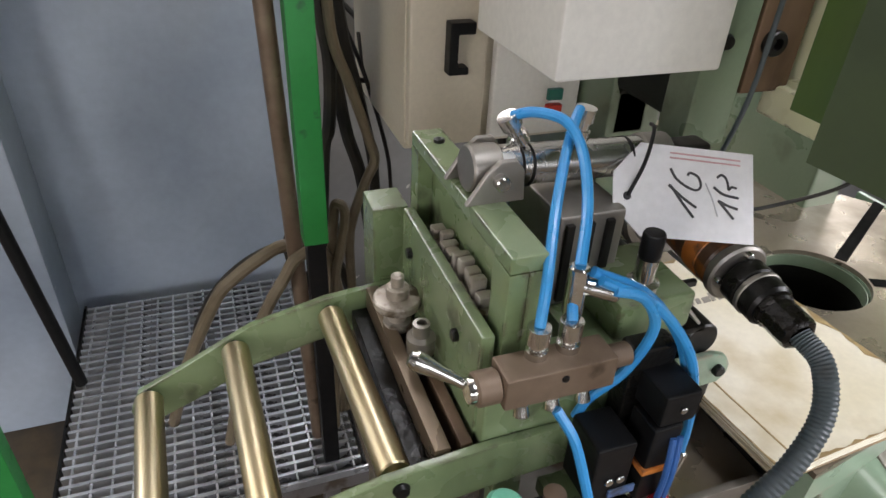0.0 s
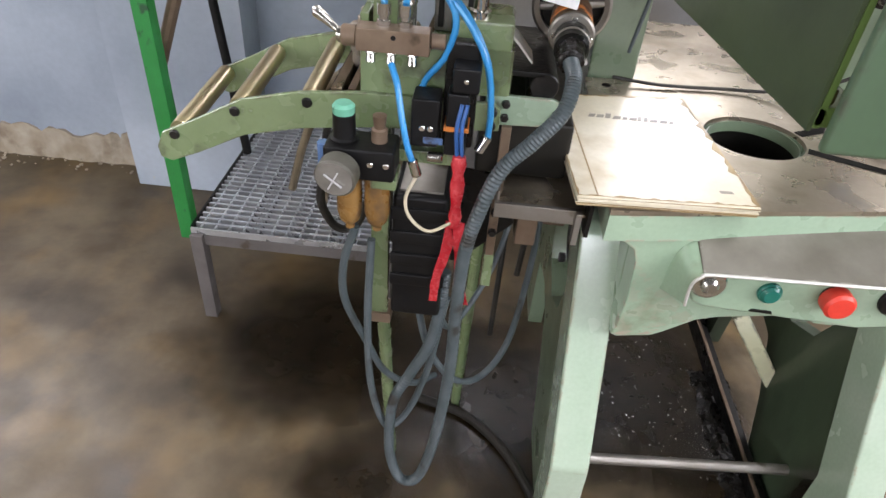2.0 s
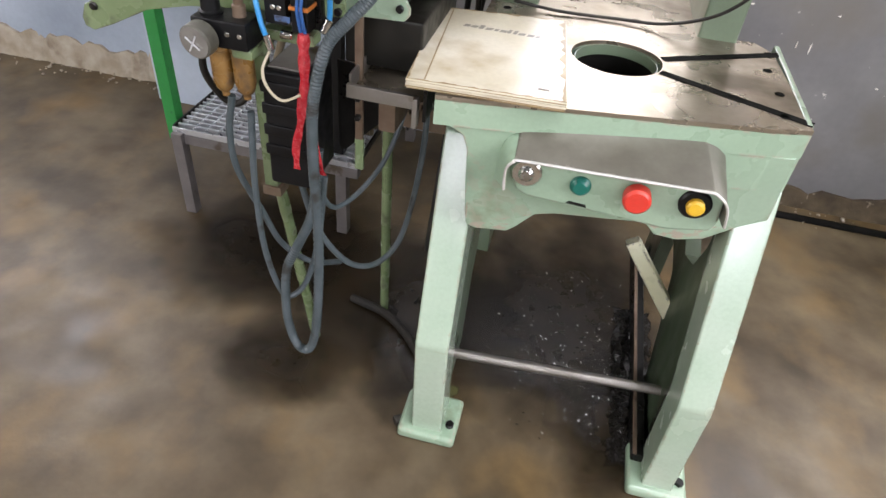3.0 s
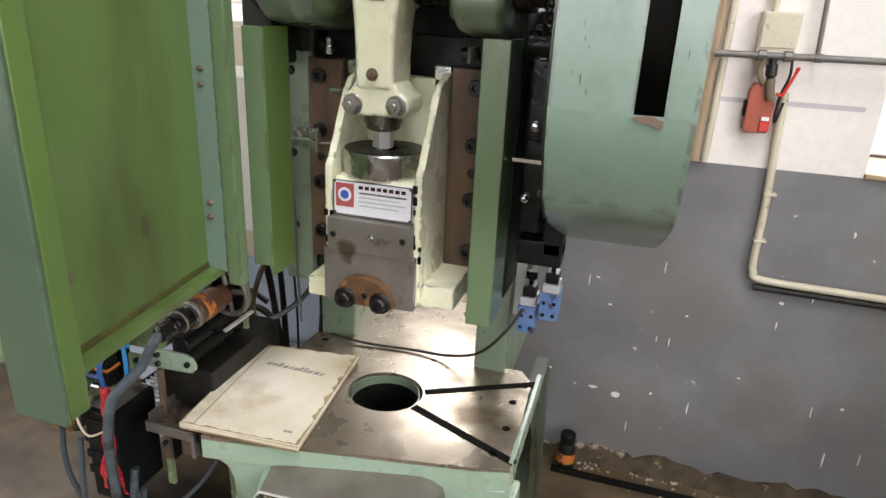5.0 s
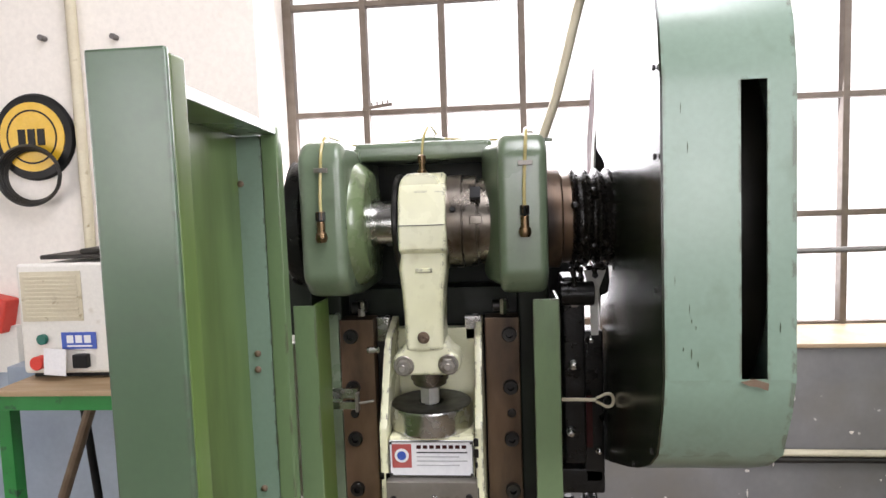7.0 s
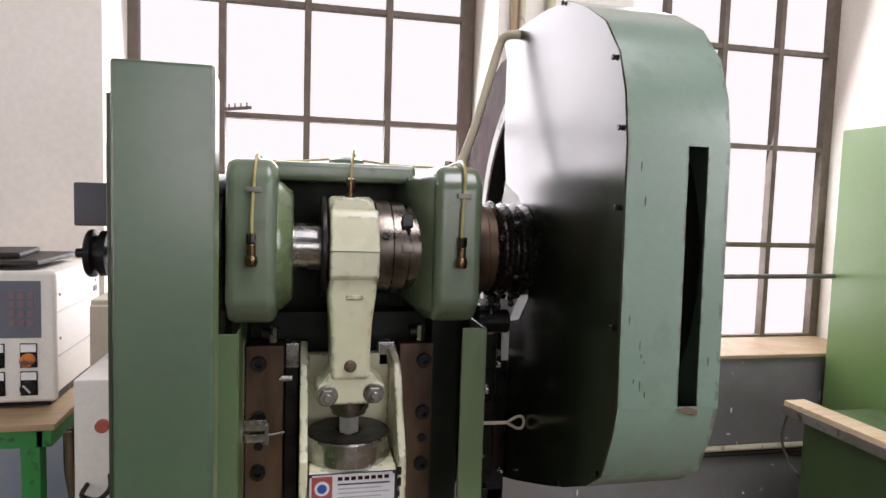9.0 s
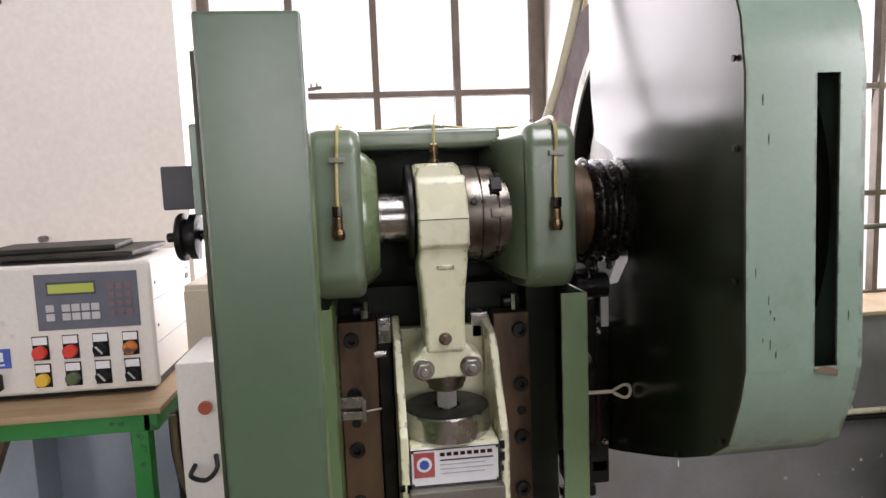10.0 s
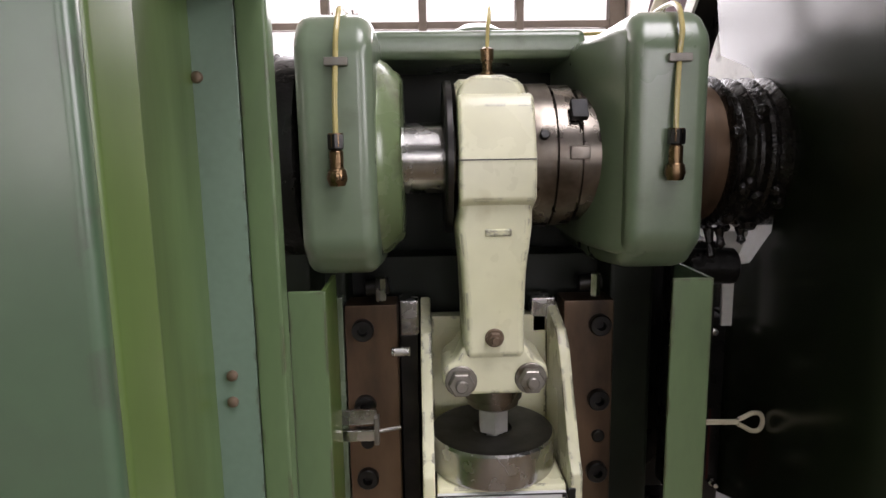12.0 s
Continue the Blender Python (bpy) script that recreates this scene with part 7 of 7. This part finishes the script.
part("air_pipe", rod(B(), (0.60, WY - 0.052, 1.468), (2.3, WY - 0.052, 1.480), 0.0095, seg=12), PIPE_GREY, air)
part("branch", sweep(B(), [(0.863, WY - 0.03, 1.475), (0.857, WY - 0.03, 1.60), (0.849, WY - 0.03, 1.752), (0.845, WY - 0.036, 1.772), (0.834, WY - 0.055, 1.768), (0.828, WY - 0.062, 1.735)], 0.0065, 10), PIPE_GREY, air)
for _x, _r in ((0.722, 0.0145), (0.787, 0.0145), (0.863, 0.012)):
    part("union", rod(B(), (_x - 0.011, WY - 0.052, 1.470), (_x + 0.011, WY - 0.052, 1.470), _r, seg=8), PIPE_GREY, air)
part("stop_valve", lathe(B(), [(0.010, 0), (0.010, 0.014), (0.015, 0.016), (0.015, 0.046), (0.011, 0.050), (0.011, 0.062), (0, 0.063)], (0.752, WY - 0.052, 1.463), (0.08, 0, -1), 12), STEEL_DARK, air, "dark stop valve")
part("valve_elbow", sweep(B(), [(0.757, WY - 0.052, 1.408), (0.760, WY - 0.054, 1.38), (0.767, WY - 0.060, 1.352)], 0.0125, 12, 6), HOSE_OLIVE, air, "worn brass elbow")
part("side_branch", sweep(B(), [(0.730, WY - 0.052, 1.462), (0.724, WY - 0.05, 1.43), (0.733, WY - 0.05, 1.405), (0.742, WY - 0.045, 1.392)], 0.008, 10, 6), HOSE_OLIVE, air)
part("valve_lever", sweep(B(), [(0.778, WY - 0.056, 1.372), (0.791, WY - 0.058, 1.367), (0.800, WY - 0.060, 1.385), (0.817, WY - 0.062, 1.436)], 0.0045, 9, 5), RED, air, "red valve lever")
part("lever_knob", lathe(B(), [(0, -0.006), (0.005, -0.004), (0.0062, 0), (0.005, 0.004), (0, 0.006)], (0.8175, WY - 0.062, 1.439), (0, 0, 1), 12), RED, air)
part("feed_cable", sweep(B(), [(0.800, WY - 0.050, 1.465), (0.803, WY - 0.05, 1.42), (0.792, WY - 0.05, 1.375), (0.787, WY - 0.05, 1.33), (0.792, WY - 0.04, 1.29), (0.806, WY - 0.03, 1.345)], 0.0038, 8, 6), HOSE_DARK, air, "dark cable drooping from the box")
rsw = thing("red_wall_switch", (0.745, WY, 1.25), "worn terracotta-red metal switch box on the wall", "wall switch")
part("switch_case", prism(B(), [(0.712, 1.262), (0.720, 1.256), (0.776, 1.258), (0.781, 1.264), (0.781, 1.335), (0.762, 1.392), (0.722, 1.392), (0.712, 1.372)], "y", WY - 0.048, WY, 0.004), RED_BROWN, rsw, "worn terracotta case")
part("switch_flap", box(B(), (0.752, WY - 0.056, 1.264), (0.777, WY - 0.0485, 1.292), 0.002), RED, rsw)
part("switch_window", box(B(), (0.754, WY - 0.057, 1.294), (0.774, WY - 0.0485, 1.304), 0.001), WHITE_CARD, rsw)
part("switch_rocker", box(B(), (0.705, WY - 0.035, 1.30), (0.7118, WY - 0.01, 1.345), 0.003), BLACK, rsw, "dark toggle on the side")
solo("trim_wall_seam", box(B(), (0.64, WALL_Y - 0.0012, 1.333), (1.02, WALL_Y + 0.002, 1.347), 0), SEAM, "grey-lilac seam across the white pier", "wall seam", "structure")
for _i, _x in enumerate((0.600, 0.628)):
    solo("wall_pipe", rod(B(), (_x, WY - 0.018, 1.155), (_x + 0.02, WY - 0.018, 3.4), 0.011, seg=12), PIPE_CREAM if _i else STONE_SILL, "thin painted pipe running up the wall pier", "pipe")
solo("wall_pipe", rod(B(), (-1.30, WY - 0.02, 1.25), (-1.31, WY - 0.02, 3.4), 0.018, seg=14), PIPE_CREAM, "thick cream pipe running up the white wall", "pipe")
for _x, _z in ((-1.16, 2.26), (-1.10, 1.56), (-1.42, 2.27)):
    solo("wall_peg", rod(B(), (_x, WY, _z), (_x, WY - 0.03, _z), 0.010, seg=10), FRAME_GREY, "small dark wall plug", "wall plug")
rbox = thing("red_socket", (-1.64, WY, 1.2), "red industrial socket on a white plate on the wall", "socket")
part("plate", box(B(), (-1.70, WY - 0.03, 1.10), (-1.60, WY, 1.27), 0.003), WHITE_BOX, rbox)
part("socket_body", box(B(), (-1.70, WY - 0.07, 1.255), (-1.61, WY, 1.38), 0.010, turn=Matrix.Rotation(radians(14), 4, "Y")), RED, rbox)
disc = thing("wall_emblem", (-1.48, WY, 1.8), "round yellow and black enamel sign on the white wall", "wall sign")
part("black_rim", lathe(B(), [(0, 0), (0.150, 0), (0.152, 0.006), (0.145, 0.016), (0.122, 0.018), (0, 0.018)], (-1.485, WY, 1.935), (0, -1, 0), 48), BLACK, disc)
part("yellow_face", lathe(B(), [(0, 0), (0.120, 0), (0.120, 0.003), (0, 0.0032)], (-1.485, WY - 0.0182, 1.935), (0, -1, 0), 48), YELLOW, disc, "yellow face")
part("inner_ring", lathe(B(), [(0.088, 0), (0.094, 0), (0.094, 0.001), (0.088, 0.001), (0.088, 0)], (-1.485, WY - 0.0215, 1.935), (0, -1, 0), 48), BLACK, disc)
for _a in range(3):
    part("sign_bar", box(B(), (-1.535 + _a * 0.036, WY - 0.024, 1.905), (-1.508 + _a * 0.036, WY - 0.0215, 1.962), 0), BLACK, disc)
_coil = B()
for _i in range(4):
    _pts = [(-1.485 + (0.10 + 0.005 * _i) * math.cos(k), WY - 0.03 - 0.008 * _i, 1.80 + (0.09 + 0.004 * _i) * math.sin(k)) for k in (2 * math.pi * j / 14 for j in range(15))]
    sweep(_coil, _pts, 0.006, 7, 4)
solo("cable_coil", _coil, HOSE_DARK, "dark cable coil hanging under the sign", "cable")

bottle = thing("oil_bottle", (0.345, 1.17, 0.0), "small dark plastic bottle with an orange label by the wall", "bottle")
part("bottle_body", lathe(B(), [(0, 0), (0.030, 0), (0.032, 0.004), (0.032, 0.085), (0.026, 0.10), (0.014, 0.108), (0.014, 0.114), (0, 0.114)], (0.345, 1.17, 0.0), (0, 0, 1), 24), GREEN_DARK, bottle)
part("cap", lathe(B(), [(0, 0), (0.026, 0), (0.027, 0.004), (0.027, 0.026), (0.024, 0.03), (0, 0.03)], (0.345, 1.17, 0.114), (0, 0, 1), 24), BLACK, bottle, "black cap")
part("bottle_label", lathe(B(), [(0.0322, 0), (0.0328, 0), (0.0328, 0.04), (0.0322, 0.04)], (0.345, 1.17, 0.03), (0, 0, 1), 24), ORANGE, bottle, "orange label")
solo("floor_pipe", rod(B(), (0.30, 1.135, 0.006), (2.4, 1.135, 0.006), 0.013, seg=12), SLOT_BLACK, "oily black pipe lying along the wall foot", "pipe")
_cb = part("window_catch", box(B(), (-0.372, 1.508, 2.018), (-0.258, 1.514, 2.030), 0.001, turn=Matrix.Rotation(radians(-7), 4, "Y")), SASH, window_1, "notched window stay")
for _i in range(4):
    part("stay_pin", rod(B(), (-0.335 + _i * 0.02, 1.511, 2.026 + _i * 0.0024), (-0.335 + _i * 0.02, 1.511, 2.040 + _i * 0.0024), 0.003, seg=8), SASH, _cb)

# ---- hoses behind the feeder ----
for _r, _m, _pts in (
    (0.010, HOSE_DARK, [(-0.584, 0.64, 1.19), (-0.583, 0.64, 1.097), (-0.573, 0.64, 1.012), (-0.578, 0.64, 0.918), (-0.590, 0.64, 0.86), (-0.60, 0.65, 0.60), (-0.58, 0.66, 0.298)]),
    (0.010, HOSE_DARK, [(-0.575, 0.66, 1.19), (-0.573, 0.66, 1.092), (-0.564, 0.66, 1.005), (-0.548, 0.66, 0.897), (-0.525, 0.66, 0.801), (-0.51, 0.67, 0.60), (-0.53, 0.70, 0.298)]),
    (0.008, HOSE_OLIVE, [(-0.578, 0.62, 1.19), (-0.572, 0.62, 1.06), (-0.549, 0.62, 0.985), (-0.523, 0.62, 0.901), (-0.514, 0.62, 0.863), (-0.529, 0.62, 0.828), (-0.552, 0.62, 0.763), (-0.559, 0.62, 0.703), (-0.555, 0.63, 0.50), (-0.57, 0.66, 0.298)]),
    (0.009, HOSE_DARK, [(-0.560, 0.68, 1.19), (-0.545, 0.68, 1.05), (-0.520, 0.68, 0.93), (-0.500, 0.68, 0.80), (-0.495, 0.69, 0.55), (-0.50, 0.72, 0.298)]),
    (0.0035, HOSE_DARK, [(-0.562, 0.70, 1.15), (-0.550, 0.70, 1.083), (-0.511, 0.70, 0.98), (-0.477, 0.70, 0.857), (-0.466, 0.70, 0.773), (-0.462, 0.70, 0.60), (-0.48, 0.72, 0.298)]),
    (0.0040, HOSE_DARK, [(-0.556, 0.72, 1.12), (-0.548, 0.72, 1.043), (-0.527, 0.72, 0.970), (-0.497, 0.725, 0.953), (-0.50, 0.74, 0.97), (-0.5015, 0.76, 1.02)]),
    (0.008, HOSE_OLIVE, [(-0.600, 0.62, 0.298), (-0.590, 0.60, 0.64), (-0.578, 0.60, 0.719), (-0.568, 0.60, 0.782), (-0.575, 0.60, 0.805), (-0.584, 0.61, 0.78), (-0.59, 0.63, 0.60), (-0.57, 0.66, 0.298)]),
):
    solo("hanging_hose", sweep(B(), _pts, _r, 9), _m, "olive oily hose hanging behind the feeder" if _m is HOSE_OLIVE else "dark cable hanging behind the feeder", "hose")
for _r, _m, _pts in (
    (0.011, HOSE_OLIVE, [(-0.90, 0.72, 0.298), (-0.85, 0.69, 0.46), (-0.782, 0.66, 0.617), (-0.747, 0.66, 0.656), (-0.698, 0.66, 0.690), (-0.655, 0.665, 0.703), (-0.60, 0.68, 0.66), (-0.57, 0.69, 0.50), (-0.57, 0.70, 0.298)]),
    (0.010, HOSE_OLIVE, [(-0.80, 0.64, 0.298), (-0.755, 0.61, 0.50), (-0.707, 0.60, 0.620), (-0.671, 0.60, 0.682), (-0.645, 0.60, 0.72), (-0.60, 0.61, 0.71), (-0.575, 0.64, 0.55), (-0.58, 0.66, 0.298)]),
    (0.009, HOSE_DARK, [(-0.56, 0.70, 0.70), (-0.616, 0.70, 0.727), (-0.645, 0.70, 0.700), (-0.650, 0.70, 0.669), (-0.640, 0.70, 0.627), (-0.615, 0.70, 0.587), (-0.58, 0.70, 0.45), (-0.60, 0.71, 0.298)]),
    (0.011, HOSE_DARK, [(-0.84, 0.88, 0.298), (-0.83, 0.85, 0.42), (-0.76, 0.80, 0.56), (-0.66, 0.76, 0.64), (-0.57, 0.74, 0.62), (-0.52, 0.76, 0.45), (-0.53, 0.80, 0.298)]),
):
    solo("looped_hose", sweep(B(), _pts, _r, 10), _m, "olive hose looping over the grating" if _m is HOSE_OLIVE else "thick dark hose looping over the grating", "hose")
solo("dark_pipe", rod(B(), (-0.66, 0.62, 1.2), (-0.635, 0.62, 0.285), 0.013, seg=12), RUST, "rusty dark pipe standing beside the green post", "pipe")
solo("wall_cable", sweep(B(), [(-0.60, WY - 0.01, 1.14), (-0.42, WY - 0.01, 0.95), (-0.33, WY - 0.02, 0.86), (-0.26, WY - 0.01, 0.93), (-0.22, WY - 0.01, 1.14)], 0.006, 9), HOSE_DARK, "dark cable sagging on the wall", "cable")
solo("leaning_pipe", rod(B(), (-1.082, 0.90, 0.285), (-1.175, 0.92, 1.2), 0.012, seg=12), BLACK, "black pipe standing on the grating", "pipe")
for _i, _pts in enumerate(([(-0.30, 0.45, 0.30), (-0.28, 0.5, 0.6), (-0.30, 0.55, 0.92)], [(-0.34, 0.45, 0.1), (-0.33, 0.55, 0.5), (-0.31, 0.6, 0.93)], [(-0.42, 0.50, 0.7), (-0.36, 0.52, 0.60), (-0.30, 0.56, 0.66), (-0.27, 0.6, 0.93)], [(-0.46, 0.3, 0.9), (-0.40, 0.42, 0.80), (-0.33, 0.5, 0.84), (-0.29, 0.56, 0.93)])):
    solo("flank_cable", sweep(B(), _pts, 0.007, 9), (HOSE_DARK, HOSE_DARK, HOSE_DARK, HOSE_GREY)[_i % 4], "dark cable running up to the cream cabinet", "cable")
solo("floor_cable", sweep(B(), [(-0.50, 0.30, 0.012), (-0.38, 0.26, 0.012), (-0.28, 0.16, 0.012), (-0.22, 0.02, 0.012), (-0.28, -0.04, 0.012)], 0.011, 10), HOSE_DARK, "black cable lying on the floor", "cable")

# ---- right side of the room ----
cabinet = thing("green_cabinet", (2.2, 0.8, 0.0), "tall plain green steel cabinet against the wall", "cabinet")
part("cabinet_body", box(B(), (1.938, 0.20, 0.05), (2.55, 1.20, 2.038), 0.006), GREEN_CABINET, cabinet)
part("plinth", box(B(), (1.97, 0.22, 0.0), (2.54, 1.18, 0.05), 0.003), BLACK, cabinet)
bench = thing("wall_board", (1.6, 0.6, 1.0), "pale splintered wooden board along the cabinet's side", "board")
part("board", box(B(), (1.575, 0.05, 1.030), (1.66, 0.985, 1.066), 0.004), WOOD_PALE, bench, "pale splintered wooden board")
part("board_edge", box(B(), (1.568, 0.05, 1.018), (1.575, 0.985, 1.050), 0.001), STEEL_DULL, bench)
# Added block that stands for the green cabinet in shade below the board.
lower = thing("shaded_low_block", (1.78, 0.6, 0.0), "added low block under the board, dark green for cabinet shade", "cabinet")
part("cabinet_body", box(B(), (1.64, 0.06, 0.05), (1.945, 0.96, 1.0299), 0.004), GREEN_SHADED, lower)
part("plinth", box(B(), (1.66, 0.08, 0.0), (1.94, 0.94, 0.05), 0.002), BLACK, lower)
solo("bench_cable", sweep(B(), [(1.60, 0.99, 1.02), (1.61, 1.02, 0.90), (1.66, 0.98, 0.78), (1.76, 0.90, 0.68), (1.9, 0.8, 0.62)], 0.005, 8), PIPE_GREY, "thin grey cable hanging from the bench corner", "cable")

# pilaster and crumbling wall foot
solo("wall_north_pilaster_dado", box(B(), (-1.56, 1.10, 0.0), (-1.13, WALL_Y, DADO), 0.004), PLASTER_BLUE, "blue-grey painted foot of a pilaster", "wall", "structure")


def ragged(name, x0, x1, y, base, amp, seed, material, label, n=90):
    rr = random.Random(seed)
    top, h = [], base
    for i in range(n + 1):
        h = 0.6 * h + 0.4 * (base + rr.uniform(-amp, amp))
        top.append((x0 + (x1 - x0) * i / n, max(0.012, h + rr.uniform(-amp, amp) * 0.25)))
    t = B()
    for (xa, za), (xb, zb) in zip(top, top[1:]):
        ya, yb = y - rr.uniform(0.004, 0.016), y - rr.uniform(0.004, 0.016)
        f0 = [t.verts.new(p) for p in ((xa, ya - 0.02, 0), (xb, yb - 0.02, 0), (xb, yb, zb), (xa, ya, za))]
        t.faces.new(f0)
        f1 = [f0[3], f0[2], t.verts.new((xb, y + 0.004, zb)), t.verts.new((xa, y + 0.004, za))]
        t.faces.new(f1)
    bmesh.ops.remove_doubles(t, verts=t.verts, dist=0.012)
    return solo(name, t, material, label, "wall", "structure")


ragged("trim_wall_foot_right", 0.15, 3.38, WALL_Y, 0.055, 0.045, 3, PLASTER_BROKEN, "crumbling brown plaster along the wall foot")
ragged("trim_wall_foot_left", -4.1, -1.56, WALL_Y, 0.10, 0.05, 5, PLASTER_PALE, "crumbling pale plaster along the wall foot")
_rb = B()
_rr = random.Random(9)
for _i in range(240):
    _x = _rr.uniform(0.3, 2.6) if _i % 3 else _rr.uniform(-2.6, -1.5)
    _s = _rr.uniform(0.004, 0.016)
    _y = WALL_Y - 0.025 - abs(_rr.gauss(0, 0.05))
    box(_rb, (_x, _y, 0), (_x + _s, _y + _s * 0.8, _s * 0.6), _s * 0.2, 1, Matrix.Rotation(_rr.uniform(0, 3), 4, "Z"))
solo("plaster_rubble", _rb, PLASTER_PALE, "small crumbs of plaster fallen along the wall foot", "rubble", "stuff")

# oil spilt under the press, with metal chips
def stain(x, y, rx, ry, lift):
    t = B()
    t.faces.new([t.verts.new((x + rx * math.cos(a), y + ry * math.sin(a), lift)) for a in (2 * math.pi * i / 40 for i in range(40))])
    return t


for _x, _y, _rx, _ry, _l in ((0.04, 0.42, 0.44, 0.50, 0.0012), (0.20, 0.10, 0.16, 0.34, 0.0016), (-0.30, 0.32, 0.34, 0.42, 0.0014), (-0.58, 0.05, 0.22, 0.16, 0.0018), (-0.75, 0.45, 0.5, 0.42, 0.0020)):
    solo("oil_stain", stain(_x, _y, _rx, _ry, _l), OIL, "black oil soaked into the floor under the press", "oil stain", "stuff")
_ch = B()
_rr = random.Random(12)
for _i in range(170):
    _x, _y, _s = min(0.26, _rr.triangular(-0.2, 0.30, 0.17)), _rr.uniform(0.0, 0.6), _rr.uniform(0.002, 0.006)
    box(_ch, (_x, _y, 0.001), (_x + _s, _y + _s * 0.5, 0.001 + _s * 0.3), 0, 1, Matrix.Rotation(_rr.uniform(0, 3), 4, "Z"))
solo("metal_chips", _ch, STEEL, "bright metal chips scattered in the oil", "chips", "stuff")

def sludge(x0, x1, y0, y1, top, seed, nx=14, ny=30):
    """A low lumpy crust that falls to the floor at its rim."""
    rr, t = random.Random(seed), B()
    g = []
    for i in range(nx + 1):
        row = []
        for k in range(ny + 1):
            u, v = i / nx, k / ny
            edge = min(u, 1 - u, v, 1 - v)
            h = 0.0 if edge == 0 else top * min(1, edge * 5) * rr.uniform(0.35, 1.0)
            row.append(t.verts.new((x0 + (x1 - x0) * u + rr.uniform(-0.011, 0.006), y0 + (y1 - y0) * v + rr.uniform(-0.006, 0.006), 0.0005 + h)))
        g.append(row)
    for i in range(nx):
        for k in range(ny):
            t.faces.new((g[i][k], g[i + 1][k], g[i + 1][k + 1], g[i][k + 1]))
    return t


solo("oil_sludge", sludge(0.195, 0.290, -0.01, 0.50, 0.022, 31), GREASE, "black greasy sludge caked along the press's foot", "sludge", "stuff")
solo("oil_sludge", sludge(-0.235, -0.165, -0.03, 0.10, 0.016, 32, 8, 10), GRIME, "greasy dirt caked round the press's foot", "sludge", "stuff")

# bare plaster chips and scratches on the grey dado
_rk = random.Random(21)
for _i in range(46):
    if _i < 5:
        _x, _z, _w, _h = ((0.484, 0.292, 0.018, 0.012), (0.403, 0.309, 0.014, 0.006), (0.241, 0.355, 0.012, 0.005), (0.628, 0.535, 0.002, 0.018), (0.726, 0.297, 0.003, 0.02))[_i]
    else:
        _x, _z = _rk.uniform(0.3, 2.1), _rk.uniform(0.15, 1.1)
        _w, _h = (_rk.uniform(0.0012, 0.003), _rk.uniform(0.008, 0.03)) if _i % 2 else (_rk.uniform(0.003, 0.009), _rk.uniform(0.002, 0.006))
    _pts = [(_x + _w * math.cos(a) * _rk.uniform(0.6, 1.3), _z + _h * math.sin(a) * _rk.uniform(0.6, 1.3)) for a in (2 * math.pi * k / 9 for k in range(9))]
    solo("trim_plaster_chip", prism(B(), _pts, "y", WALL_Y - 0.0008, WALL_Y + 0.003), PLASTER_WHITE, "white chip in the grey wall paint", "paint chip", "structure")

# nameplate print
for _i in range(8):
    part("print_bar", box(B(), (-0.018 + _i * 0.0112, 0.1526, 1.2490), (-0.0100 + _i * 0.0112, 0.1536, 1.2550), 0), DARK_RED, plate)
part("emblem_plate", box(B(), (-0.061, 0.1526, 1.2150), (-0.027, 0.1536, 1.2570), 0), RED_INK, plate, "red emblem square")
part("emblem_ring", lathe(B(), [(0.0, 0), (0.0125, 0), (0.0125, 0.0008), (0, 0.0009)], (-0.044, 0.1526, 1.237), (0, -1, 0), 20), WHITE_CARD, plate)
part("emblem_core", lathe(B(), [(0.0, 0), (0.008, 0), (0.008, 0.0007), (0, 0.0008)], (-0.044, 0.1518, 1.237), (0, -1, 0), 16), BLUE_INK, plate)
for _i in range(4):
    part("print_bar", box(B(), (-0.018, 0.1528, 1.2410 - _i * 0.0075), (0.070 - 0.014 * (_i % 2), 0.1536, 1.2432 - _i * 0.0075), 0), INK if _i == 0 else KEY_GREY, plate)
for _lo, _hi in (((-0.066, 1.2605), (0.080, 1.2620)), ((-0.066, 1.2000), (0.080, 1.2015)), ((-0.066, 1.2016), (-0.0645, 1.2604)), ((0.0785, 1.2016), (0.080, 1.2604))):
    part("plate_border", box(B(), (_lo[0], 0.1526, _lo[1]), (_hi[0], 0.1536, _hi[1]), 0), INK, plate)
for _x in (-0.0625, 0.0765):
    for _z in (1.2035, 1.2585):
        part("rivet", rod(B(), (_x, 0.1535, _z), (_x, 0.1520, _z), 0.002, seg=8), STEEL_DARK, plate)
